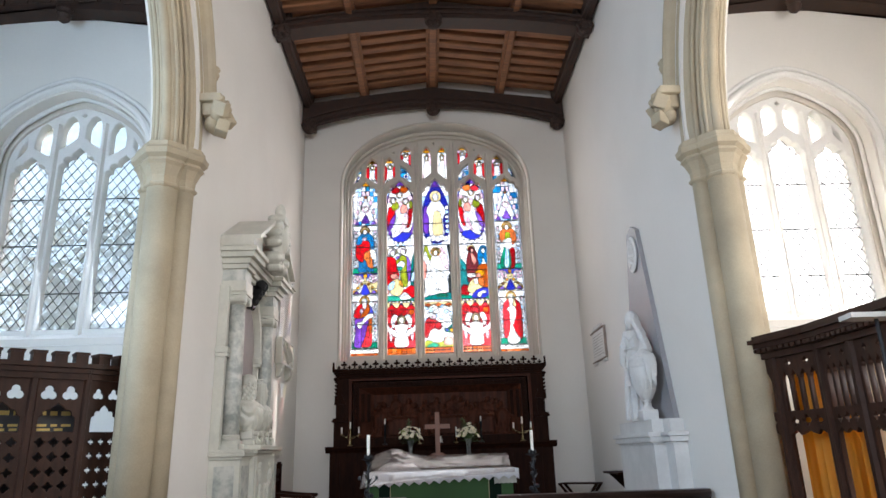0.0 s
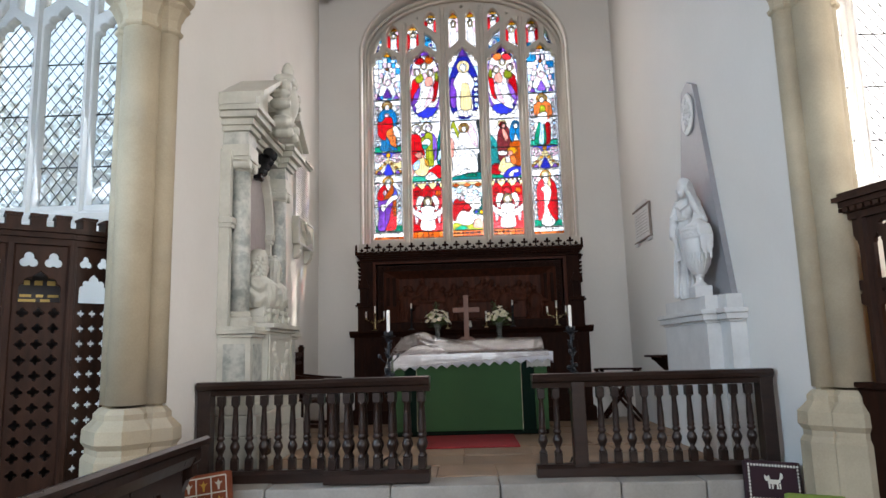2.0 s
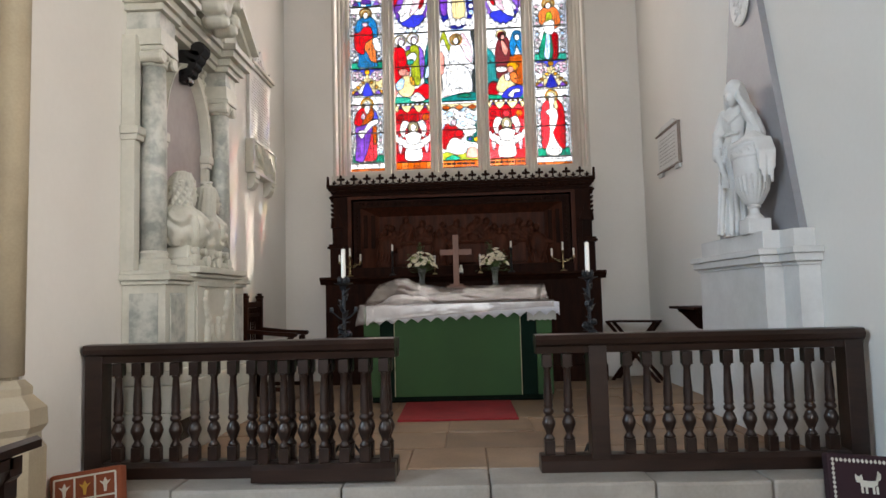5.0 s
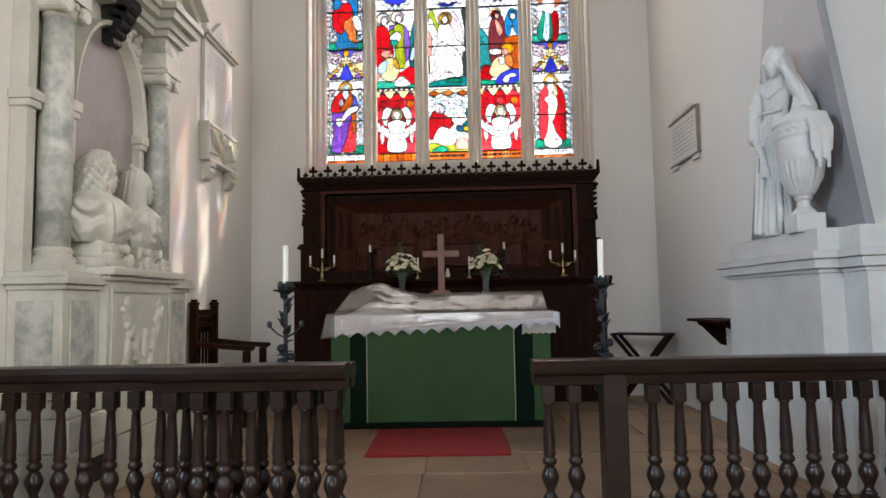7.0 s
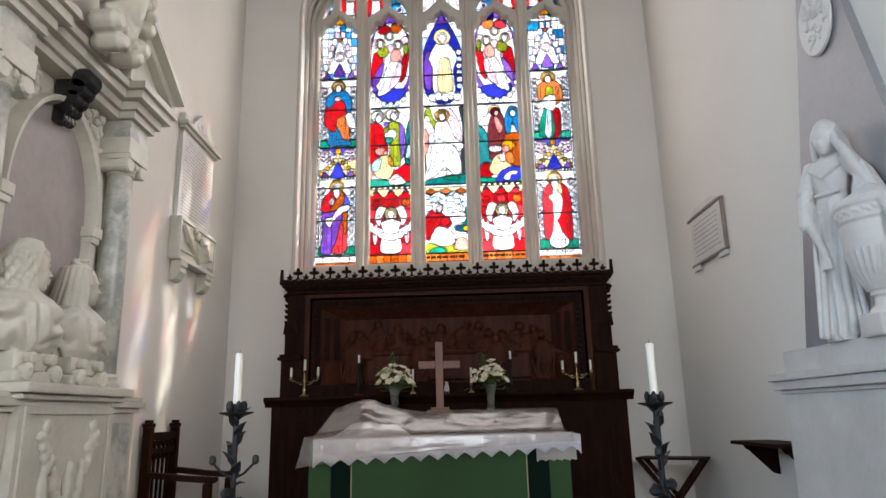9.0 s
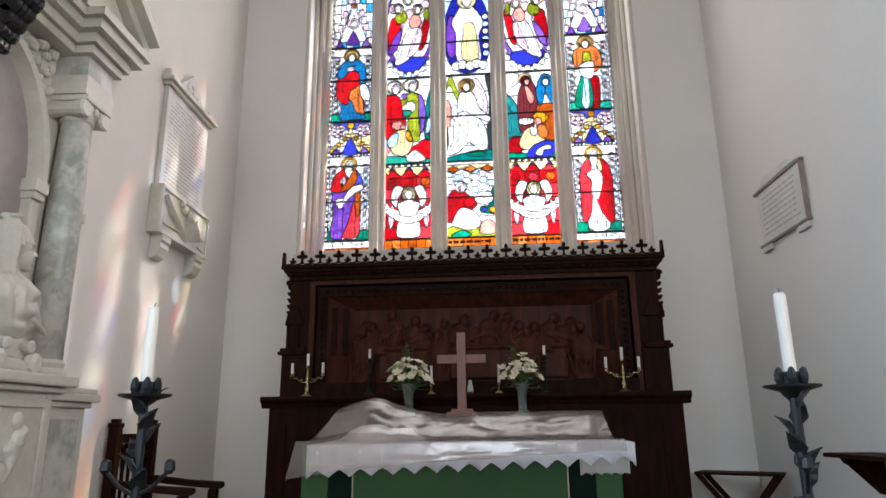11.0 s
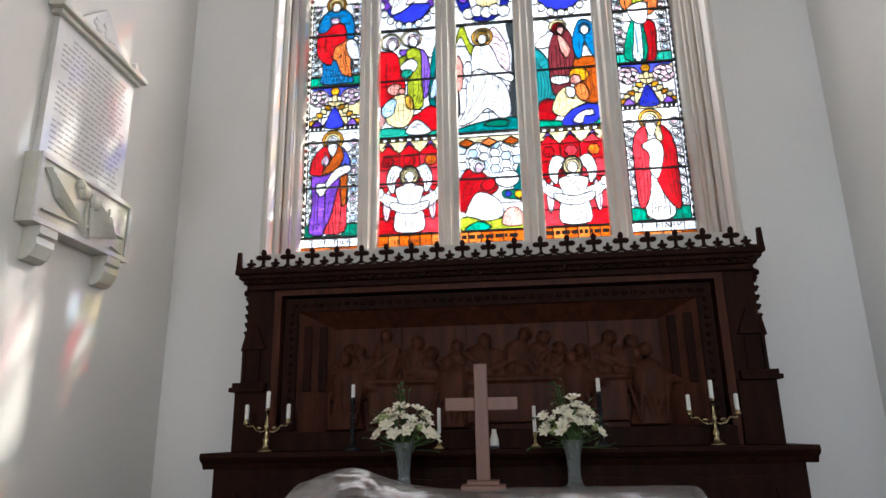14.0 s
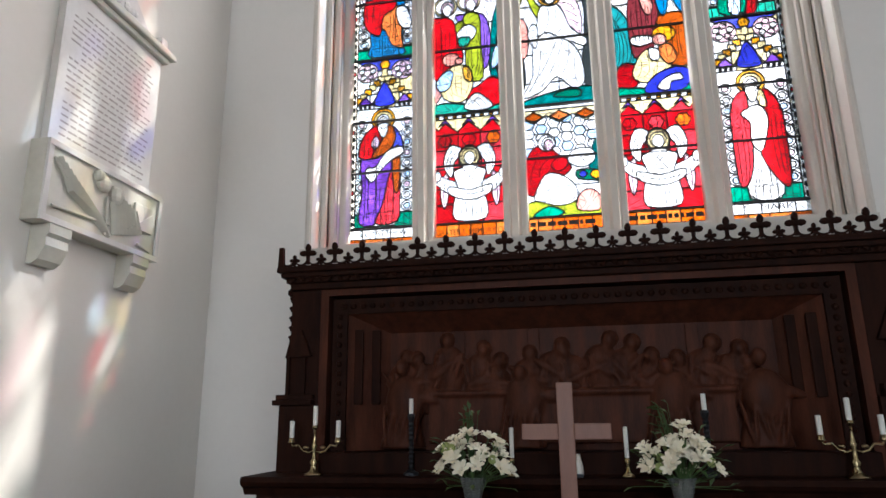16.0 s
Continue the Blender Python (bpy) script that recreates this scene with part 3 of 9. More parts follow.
def curve(pts, n=3):
    """A smooth closed outline through a few points."""
    out, k = [], len(pts)
    for i in range(k):
        p0, p1, p2, p3 = (Vector(pts[(i + j) % k]) for j in (-1, 0, 1, 2))
        for s in range(n):
            t = s / n
            q = 0.5 * (2 * p1 + (p2 - p0) * t + (2 * p0 - 5 * p1 + 4 * p2 - p3) * t * t + (3 * p1 - p0 - 3 * p2 + p3) * t ** 3)
            out.append((q.x, q.y))
    return out


class Cartoon:
    """One panel of glass: shapes laid over one another, and painted lines."""

    def __init__(self, rnd):
        self.shapes, self.lines, self.rnd = [], [], rnd

    def put(self, key, pts, soft=True):
        pts = curve(pts) if soft else pts
        self.shapes.append((pts if area(pts) > 0 else pts[::-1], key))
        return self

    def field(self, cols, rows, keys):
        r = self.rnd
        us = [0.0] + [(i + r.uniform(-0.1, 0.1)) / cols for i in range(1, cols)] + [1.0]
        vs = [0.0] + [(i + r.uniform(-0.1, 0.1)) / rows for i in range(1, rows)] + [1.0]
        for i in range(cols):
            for j in range(rows):
                self.put(r.choice(keys), [(us[i], vs[j]), (us[i + 1], vs[j]), (us[i + 1], vs[j + 1]), (us[i], vs[j + 1])], False)
        return self

    def line(self, *pts):
        """A painted line bowed through three points."""
        a, b, c = (Vector(p) for p in pts)
        q = [a * (1 - t) ** 2 + (2 * b - (a + c) / 2) * 2 * t * (1 - t) + c * t * t for t in (0, 0.25, 0.5, 0.75, 1)]
        self.lines.append([(p.x, p.y) for p in q])
        return self

    def folds(self, u0, v0, u1, v1, n, lean=0.04):
        """Hanging drapery folds painted within a patch."""
        for i in range(n):
            u = u0 + (u1 - u0) * (i + 0.5) / n
            d = self.rnd.uniform(-lean, lean)
            top = v1 - self.rnd.uniform(0, 0.3) * (v1 - v0)
            self.line((u, v0), (u + d * 1.4, (v0 + top) / 2), (u + d, top))
        return self

    def face(self, u, v, r, aspect, key='W', hair='C'):
        self.put(hair, oval(u, v + r * aspect * 0.25, r * 1.15, r * aspect * 1.15), False)
        return self.put(key, oval(u, v, r * 0.8, r * aspect), False)


def saint_ground(c):
    c.field(1, 9, "W")
    for i in range(9):
        v = 0.16 + 0.088 * i
        for u in (0.1, 0.9):
            c.put('W', oval(u, v, 0.095, 0.041, 10), False)
            c.put("IWH"[i % 3], oval(u, v, 0.055, 0.024, 8), False)
    c.put('G', [(0, 0.0), (1, 0.0), (1, 0.11), (0, 0.11)], False)
    for i in range(10):
        c.line((0.1 * i + 0.05, 0.01), (0.1 * i + 0.05, 0.05), (0.1 * i + 0.05, 0.1))


def saint(rnd, who):
    c = Cartoon(rnd)
    saint_ground(c)
    m = (lambda u: 1 - u) if who in ("mark", "john") else (lambda u: u)

    def put(key, *pts):
        c.put(key, [(m(u), v) for u, v in pts])

    c.put('Y', oval(0.48, 0.9, 0.21, 0.095, 16), False)
    c.put('C', oval(0.48, 0.9, 0.16, 0.072, 14), False)
    for u in (0.36, 0.62):
        c.put('W', oval(u, 0.03, 0.1, 0.025, 8), False)
    if who == "matthew":
        put('V', (0.1, 0.58), (0.4, 0.6), (0.64, 0.6), (0.62, 0.36), (0.48, 0.2), (0.38, 0.03), (0.08, 0.04), (0.12, 0.3))
        put('R', (0.62, 0.46), (0.78, 0.46), (0.78, 0.2), (0.74, 0.04), (0.36, 0.03), (0.48, 0.18))
        put('R', (0.3, 0.84), (0.12, 0.75), (0.05, 0.6), (0.2, 0.57), (0.4, 0.6), (0.46, 0.84))
        put('B', (0.64, 0.83), (0.8, 0.74), (0.83, 0.6), (0.68, 0.58))
        put('O', (0.55, 0.85), (0.66, 0.82), (0.7, 0.72), (0.56, 0.62), (0.3, 0.57), (0.34, 0.64), (0.48, 0.74))
        put('O', (0.64, 0.6), (0.78, 0.58), (0.76, 0.3), (0.68, 0.3))
        put('W', (0.82, 0.65), (0.84, 0.6), (0.62, 0.54), (0.46, 0.47), (0.3, 0.37), (0.19, 0.42), (0.2, 0.49), (0.36, 0.5), (0.52, 0.61), (0.7, 0.65))
        put('H', (0.28, 0.72), (0.36, 0.76), (0.42, 0.7), (0.36, 0.65), (0.28, 0.67))
        c.folds(0.14, 0.06, 0.42, 0.55, 6).folds(0.45, 0.06, 0.72, 0.4, 5).folds(0.12, 0.6, 0.4, 0.8, 4)
    elif who == "luke":
        put('S', (0.26, 0.3), (0.78, 0.32), (0.82, 0.12), (0.84, 0.04), (0.22, 0.04), (0.24, 0.16))
        put('O', (0.38, 0.48), (0.62, 0.56), (0.78, 0.44), (0.8, 0.2), (0.82, 0.1), (0.62, 0.14), (0.5, 0.28), (0.34, 0.34))
        put('R', (0.14, 0.62), (0.5, 0.74), (0.7, 0.66), (0.68, 0.5), (0.46, 0.42), (0.4, 0.24), (0.12, 0.34))
        put('S', (0.34, 0.84), (0.18, 0.76), (0.1, 0.62), (0.26, 0.6), (0.46, 0.7), (0.66, 0.66), (0.72, 0.5), (0.86, 0.52), (0.84, 0.72), (0.66, 0.84))
        put('W', (0.7, 0.48), (0.86, 0.5), (0.98, 0.34), (0.92, 0.28), (0.76, 0.32))
        put('H', (0.36, 0.74), (0.5, 0.76), (0.56, 0.71), (0.42, 0.68))
        c.folds(0.28, 0.06, 0.78, 0.24, 7).folds(0.16, 0.36, 0.4, 0.6, 4).folds(0.55, 0.2, 0.76, 0.46, 4)
        c.line((0.26, 0.82), (0.4, 0.76), (0.52, 0.72))
    elif who == "mark":
        put('W', (0.34, 0.8), (0.66, 0.8), (0.7, 0.4), (0.74, 0.04), (0.26, 0.04), (0.3, 0.4))
        put('R', (0.36, 0.84), (0.16, 0.72), (0.12, 0.5), (0.14, 0.12), (0.28, 0.12), (0.5, 0.34), (0.46, 0.6))
        put('R', (0.62, 0.84), (0.84, 0.74), (0.88, 0.5), (0.86, 0.14), (0.74, 0.12), (0.62, 0.3), (0.6, 0.64))
        put('W', (0.34, 0.62), (0.46, 0.72), (0.72, 0.66), (0.6, 0.58), (0.62, 0.44), (0.5, 0.36), (0.4, 0.46))
        put('C', (0.36, 0.82), (0.46, 0.84), (0.44, 0.72), (0.34, 0.7))
        c.folds(0.3, 0.06, 0.7, 0.3, 6).folds(0.16, 0.14, 0.3, 0.6, 3).folds(0.7, 0.2, 0.86, 0.66, 3)
    else:
        put('R', (0.24, 0.4), (0.46, 0.42), (0.5, 0.06), (0.28, 0.05))
        put('G', (0.46, 0.42), (0.6, 0.5), (0.78, 0.3), (0.84, 0.06), (0.44, 0.05))
        put('I', (0.5, 0.44), (0.6, 0.46), (0.66, 0.22), (0.7, 0.06), (0.52, 0.05))
        put('O', (0.3, 0.84), (0.16, 0.72), (0.16, 0.58), (0.36, 0.5), (0.46, 0.7), (0.58, 0.7), (0.62, 0.54), (0.82, 0.6), (0.82, 0.76), (0.66, 0.84))
        put('L', (0.4, 0.74), (0.58, 0.76), (0.6, 0.6), (0.44, 0.6))
        put('W', (0.34, 0.62), (0.5, 0.64), (0.72, 0.58), (0.62, 0.44), (0.4, 0.42))
        c.folds(0.28, 0.08, 0.8, 0.38, 8).folds(0.18, 0.56, 0.34, 0.8, 3).folds(0.64, 0.56, 0.8, 0.8, 3)
    c.face(0.48, 0.87, 0.1, 0.56, 'W', 'W' if who in ("matthew", "mark") else 'Y')
    if who in ("matthew", "mark"):
        c.put('W', [(0.39, 0.86), (0.57, 0.86), (0.54, 0.77), (0.48, 0.74), (0.42, 0.77)])
    return c


def canopy(rnd, high):
    c = Cartoon(rnd)
    if high:
        c.field(6, 8, "WWIS")
        for i in range(7):
            for s in (-1, 1):
                u, v = 0.5 + s * (0.46 - 0.062 * i), 0.1 + 0.1 * i
                c.put('W' if i % 2 else 'H', [(u - 0.06, v - 0.05), (u + 0.06, v - 0.05), (u + 0.06, v + 0.05), (u - 0.06, v + 0.05)], False)
        c.put('W', [(0.14, 0.1), (0.86, 0.1), (0.5, 0.64)], False)
        c.put('H', oval(0.5, 0.36, 0.16, 0.075, 12), False).put('W', oval(0.5, 0.36, 0.1, 0.048, 10), False)
        c.put('O', oval(0.5, 0.62, 0.06, 0.03, 8), False)
        c.put('V', [(0.34, 0.06), (0.4, 0.16), (0.5, 0.25), (0.6, 0.16), (0.66, 0.06)])
        for u in (0.16, 0.84):
            c.put('V', [(u - 0.12, 0.03), (u + 0.12, 0.03), (u, 0.13)], False)
        c.put('Y', [(0.36, 0.86), (0.64, 0.86), (0.56, 0.96), (0.44, 0.96)], False)
        c.put('R', oval(0.5, 0.98, 0.1, 0.03, 8), False)
        return c
    c.field(4, 3, "WWC")
    c.put('B', [(0.0, 1.0), (1.0, 1.0), (0.86, 0.9), (0.62, 0.78), (0.38, 0.78), (0.14, 0.9)], False)
    for u in (0.18, 0.82):
        c.put('H', oval(u, 0.76, 0.2, 0.2, 14), False)
        for i in range(5):
            a = 2 * math.pi * i / 5 + 0.3
            c.put("WHW"[i % 3], oval(u + 0.11 * math.cos(a), 0.76 + 0.11 * math.sin(a), 0.055, 0.055, 8), False)
    for s in (-1, 1):
        for i in range(6):
            u, v = 0.5 + s * (0.06 + 0.08 * i), 0.64 - 0.085 * i
            c.put('Y' if i % 2 else 'C', [(u - 0.06, v - 0.09), (u + 0.06, v - 0.09), (u + 0.06, v + 0.03), (u - 0.06, v + 0.03)], False)
    c.put('W', [(0.28, 0.12), (0.72, 0.12), (0.5, 0.5)], False)
    c.put('B', [(0.34, 0.06), (0.36, 0.26), (0.5, 0.54), (0.64, 0.26), (0.66, 0.06)])
    c.put('Y', oval(0.5, 0.9, 0.09, 0.1, 8), False).put('C', [(0.44, 0.66), (0.56, 0.66), (0.54, 0.82), (0.46, 0.82)], False)
    for u in (0.15, 0.85):
        c.put('V', [(u - 0.13, 0.1), (u + 0.13, 0.1), (u, 0.26)], False)
        c.put('W', [(u - 0.16, 0.0), (u + 0.16, 0.0), (u + 0.16, 0.08), (u - 0.16, 0.08)], False)
        for k in (-0.08, 0, 0.08):
            c.put('D', oval(u + k, 0.04, 0.022, 0.025, 6), False)
    return c


def angel(rnd):
    c = Cartoon(rnd)
    c.field(3, 6, "R")
    for u in (0.17, 0.5, 0.83):
        c.put('O' if u > 0.8 else 'R', oval(u, 0.76, 0.1, 0.06, 6), False)
        c.line((u - 0.1, 0.7), (u, 0.74), (u + 0.1, 0.7)).line((u, 0.68), (u + 0.01, 0.76), (u, 0.82))
    c.put('C', [(0.0, 0.92), (0.08, 0.86), (0.17, 0.93), (0.34, 0.84), (0.5, 0.93), (0.66, 0.84), (0.83, 0.93), (0.92, 0.86), (1.0, 0.92), (1.0, 1.0), (0.0, 1.0)], False)
    for u in (0.17, 0.5, 0.83):
        c.put('V', [(u - 0.09, 0.9), (u, 0.965), (u + 0.09, 0.9), (u, 0.93)], False)
    c.put('W', [(0.0, 0.965), (1.0, 0.965), (1.0, 1.0), (0.0, 1.0)], False)
    for i in range(8):
        c.put('Y', oval(0.06 + 0.125 * i, 0.982, 0.03, 0.011, 6), False)
    for s in (-1, 1):
        def q(*pts):
            return [(0.5 + s * u, v) for u, v in pts]
        c.put('W', q((0.08, 0.66), (0.24, 0.72), (0.34, 0.62), (0.34, 0.5), (0.24, 0.42), (0.2, 0.56)))
        c.line(*q((0.3, 0.48), (0.31, 0.56), (0.24, 0.66)))
        c.line(*q((0.25, 0.46), (0.26, 0.56), (0.19, 0.64)))
        c.put('H', q((0.3, 0.46), (0.38, 0.4), (0.4, 0.26), (0.35, 0.14), (0.29, 0.26)))
        c.line(*q((0.35, 0.18), (0.36, 0.28), (0.33, 0.4)))
        c.put('W', q((0.14, 0.36), (0.34, 0.42), (0.5, 0.5), (0.5, 0.4), (0.42, 0.34), (0.3, 0.28), (0.1, 0.26)))
        c.put('W', oval(0.5 + s * 0.44, 0.44, 0.05, 0.05, 8), False)
    c.put('D', oval(0.5, 0.6, 0.148, 0.104, 16), False)
    c.put('C', oval(0.5, 0.6, 0.135, 0.095, 16), False)
    c.put('W', [(0.3, 0.04), (0.7, 0.04), (0.72, 0.2), (0.66, 0.32), (0.72, 0.46), (0.62, 0.5), (0.5, 0.54), (0.38, 0.5), (0.28, 0.46), (0.34, 0.32), (0.28, 0.2)])
    c.put('W', [(0.22, 0.34), (0.5, 0.3), (0.78, 0.34), (0.76, 0.26), (0.5, 0.21), (0.24, 0.26)])
    c.line((0.28, 0.29), (0.5, 0.26), (0.74, 0.29))
    c.face(0.5, 0.59, 0.09, 0.66, 'W', 'C')
    return c.folds(0.33, 0.05, 0.67, 0.2, 6, 0.02).line((0.4, 0.5), (0.5, 0.42), (0.6, 0.34)).line((0.6, 0.5), (0.5, 0.42), (0.4, 0.36))


def guards(rnd):
    """Robed women with the sleeping guard before the cave."""
    c = Cartoon(rnd)
    c.field(2, 4, "W")
    c.put('T', [(1.0, 0.1), (1.0, 0.86), (0.9, 0.8), (0.84, 0.6), (0.82, 0.3)])
    c.put('D', [(1.0, 0.2), (1.0, 0.7), (0.93, 0.62), (0.9, 0.36)])
    c.put('I', [(0.84, 0.34), (1.0, 0.42), (1.0, 0.56), (0.88, 0.5)])
    c.line((0.7, 0.96), (0.84, 0.9), (0.98, 0.96)).line((0.76, 0.86), (0.82, 0.74), (0.8, 0.6))
    c.put('R', [(0.02, 0.3), (0.0, 0.76), (0.12, 0.81), (0.3, 0.78), (0.4, 0.6), (0.44, 0.42), (0.26, 0.36)])
    c.put('V', [(0.34, 0.8), (0.46, 0.82), (0.74, 0.8), (0.84, 0.6), (0.78, 0.36), (0.64, 0.4), (0.5, 0.66)])
    c.put('L', [(0.46, 0.8), (0.68, 0.8), (0.7, 0.55), (0.72, 0.28), (0.5, 0.28), (0.48, 0.5)])
    c.put('L', [(0.34, 0.74), (0.46, 0.76), (0.44, 0.66), (0.36, 0.66)])
    c.put('W', [(0.36, 0.66), (0.52, 0.73), (0.64, 0.68), (0.58, 0.6), (0.42, 0.58)])
    c.put('G', [(0.38, 0.62), (0.54, 0.62), (0.52, 0.56), (0.4, 0.55)])
    for u, v in ((0.2, 0.9), (0.54, 0.92)):
        c.put('C', oval(u, v, 0.17, 0.085, 16), False).put('W', oval(u, v, 0.14, 0.07, 16), False)
        c.face(u + 0.03, v - 0.03, 0.085, 0.62, 'W', 'H')
    c.folds(0.04, 0.36, 0.34, 0.74, 6).folds(0.5, 0.3, 0.7, 0.62, 5).folds(0.72, 0.44, 0.82, 0.7, 2)
    c.put('G', [(0.0, 0.0), (1.0, 0.0), (1.0, 0.06), (0.6, 0.07), (0.2, 0.1), (0.0, 0.08)])
    c.put('P', [(0.02, 0.1), (0.12, 0.16), (0.12, 0.28), (0.04, 0.26)])
    c.put('R', [(0.5, 0.06), (0.98, 0.06), (1.0, 0.2), (0.84, 0.28), (0.66, 0.22), (0.54, 0.18)])
    c.put('W', [(0.44, 0.06), (0.6, 0.16), (0.74, 0.12), (0.84, 0.04), (0.6, 0.02)])
    c.line((0.5, 0.07), (0.58, 0.1), (0.66, 0.05)).line((0.56, 0.06), (0.64, 0.12), (0.74, 0.06))
    c.put('C', [(0.16, 0.14), (0.42, 0.1), (0.56, 0.2), (0.56, 0.34), (0.42, 0.4), (0.24, 0.38), (0.1, 0.3)])
    c.put('I', [(0.06, 0.28), (0.2, 0.36), (0.3, 0.34), (0.24, 0.22), (0.1, 0.2)])
    c.put('Y', [(0.44, 0.38), (0.54, 0.36), (0.56, 0.26), (0.46, 0.28)])
    c.folds(0.26, 0.16, 0.5, 0.34, 4)
    c.put('P', oval(0.27, 0.45, 0.12, 0.055, 12), False).put('P', oval(0.38, 0.43, 0.06, 0.03, 8), False)
    return c


def mourners(rnd):
    """Women in dark red and sky blue beside a fallen guard with his shield."""
    c = Cartoon(rnd)
    c.field(2, 4, "W")
    c.put('W', [(0.0, 0.74), (0.14, 0.82), (0.3, 0.88), (0.3, 0.98), (0.0, 0.98)])
    c.put('T', [(0.0, 0.12), (0.0, 0.72), (0.1, 0.72), (0.24, 0.62), (0.34, 0.4), (0.28, 0.18)])
    for i in range(5):
        c.line((0.02 + 0.05 * i, 0.22), (0.08 + 0.05 * i, 0.4), (0.04 + 0.03 * i, 0.68 - 0.04 * i))
    c.put('M', [(0.3, 0.3), (0.26, 0.66), (0.36, 0.86), (0.48, 0.92), (0.62, 0.84), (0.66, 0.6), (0.56, 0.36)])
    c.put('O', [(0.66, 0.28), (0.62, 0.56), (0.76, 0.62), (1.0, 0.58), (1.0, 0.24), (0.84, 0.2)])
    c.put('S', [(0.68, 0.62), (0.64, 0.78), (0.76, 0.96), (0.94, 0.94), (1.0, 0.82), (1.0, 0.6), (0.9, 0.66), (0.82, 0.76), (0.76, 0.62)])
    c.put('C', oval(0.43, 0.92, 0.14, 0.065, 14), False)
    c.put('M', oval(0.44, 0.9, 0.11, 0.06, 12), False)
    c.put('P', [(0.42, 0.84), (0.52, 0.8), (0.6, 0.7), (0.54, 0.62), (0.46, 0.68)])
    c.face(0.47, 0.88, 0.065, 0.62, 'P', 'M').face(0.84, 0.87, 0.08, 0.6, 'W', 'S')
    c.put('R', [(0.02, 0.1), (0.1, 0.24), (0.24, 0.26), (0.4, 0.2), (0.3, 0.08), (0.1, 0.06)])
    c.put('W', [(0.3, 0.46), (0.5, 0.46), (0.6, 0.42), (0.4, 0.38), (0.28, 0.41)])
    c.put('Y', oval(0.7, 0.46, 0.15, 0.065, 12), False).put('P', oval(0.64, 0.42, 0.09, 0.045, 10), False)
    c.put('C', [(0.26, 0.16), (0.36, 0.3), (0.52, 0.36), (0.7, 0.3), (0.76, 0.18), (0.56, 0.12), (0.4, 0.1)])
    c.put('O', [(0.62, 0.36), (0.76, 0.38), (0.84, 0.28), (0.74, 0.22), (0.64, 0.28)])
    c.put('W', [(0.5, 0.36), (0.62, 0.34), (0.6, 0.26), (0.5, 0.28)])
    c.line((0.4, 0.14), (0.48, 0.2), (0.46, 0.32)).line((0.5, 0.12), (0.58, 0.2), (0.56, 0.3)).line((0.32, 0.14), (0.38, 0.2), (0.38, 0.28))
    c.put('G', [(0.0, 0.0), (1.0, 0.0), (1.0, 0.06), (0.4, 0.06), (0.0, 0.08)])
    c.put('B', [(0.4, 0.03), (0.52, 0.14), (0.8, 0.2), (0.98, 0.16), (0.92, 0.04), (0.66, 0.01)])
    c.put('W', [(0.56, 0.05), (0.66, 0.12), (0.84, 0.15), (0.88, 0.1), (0.74, 0.09), (0.7, 0.03)])
    return c.folds(0.32, 0.42, 0.58, 0.76, 5).folds(0.7, 0.28, 0.98, 0.56, 6).folds(0.7, 0.66, 0.96, 0.84, 4)


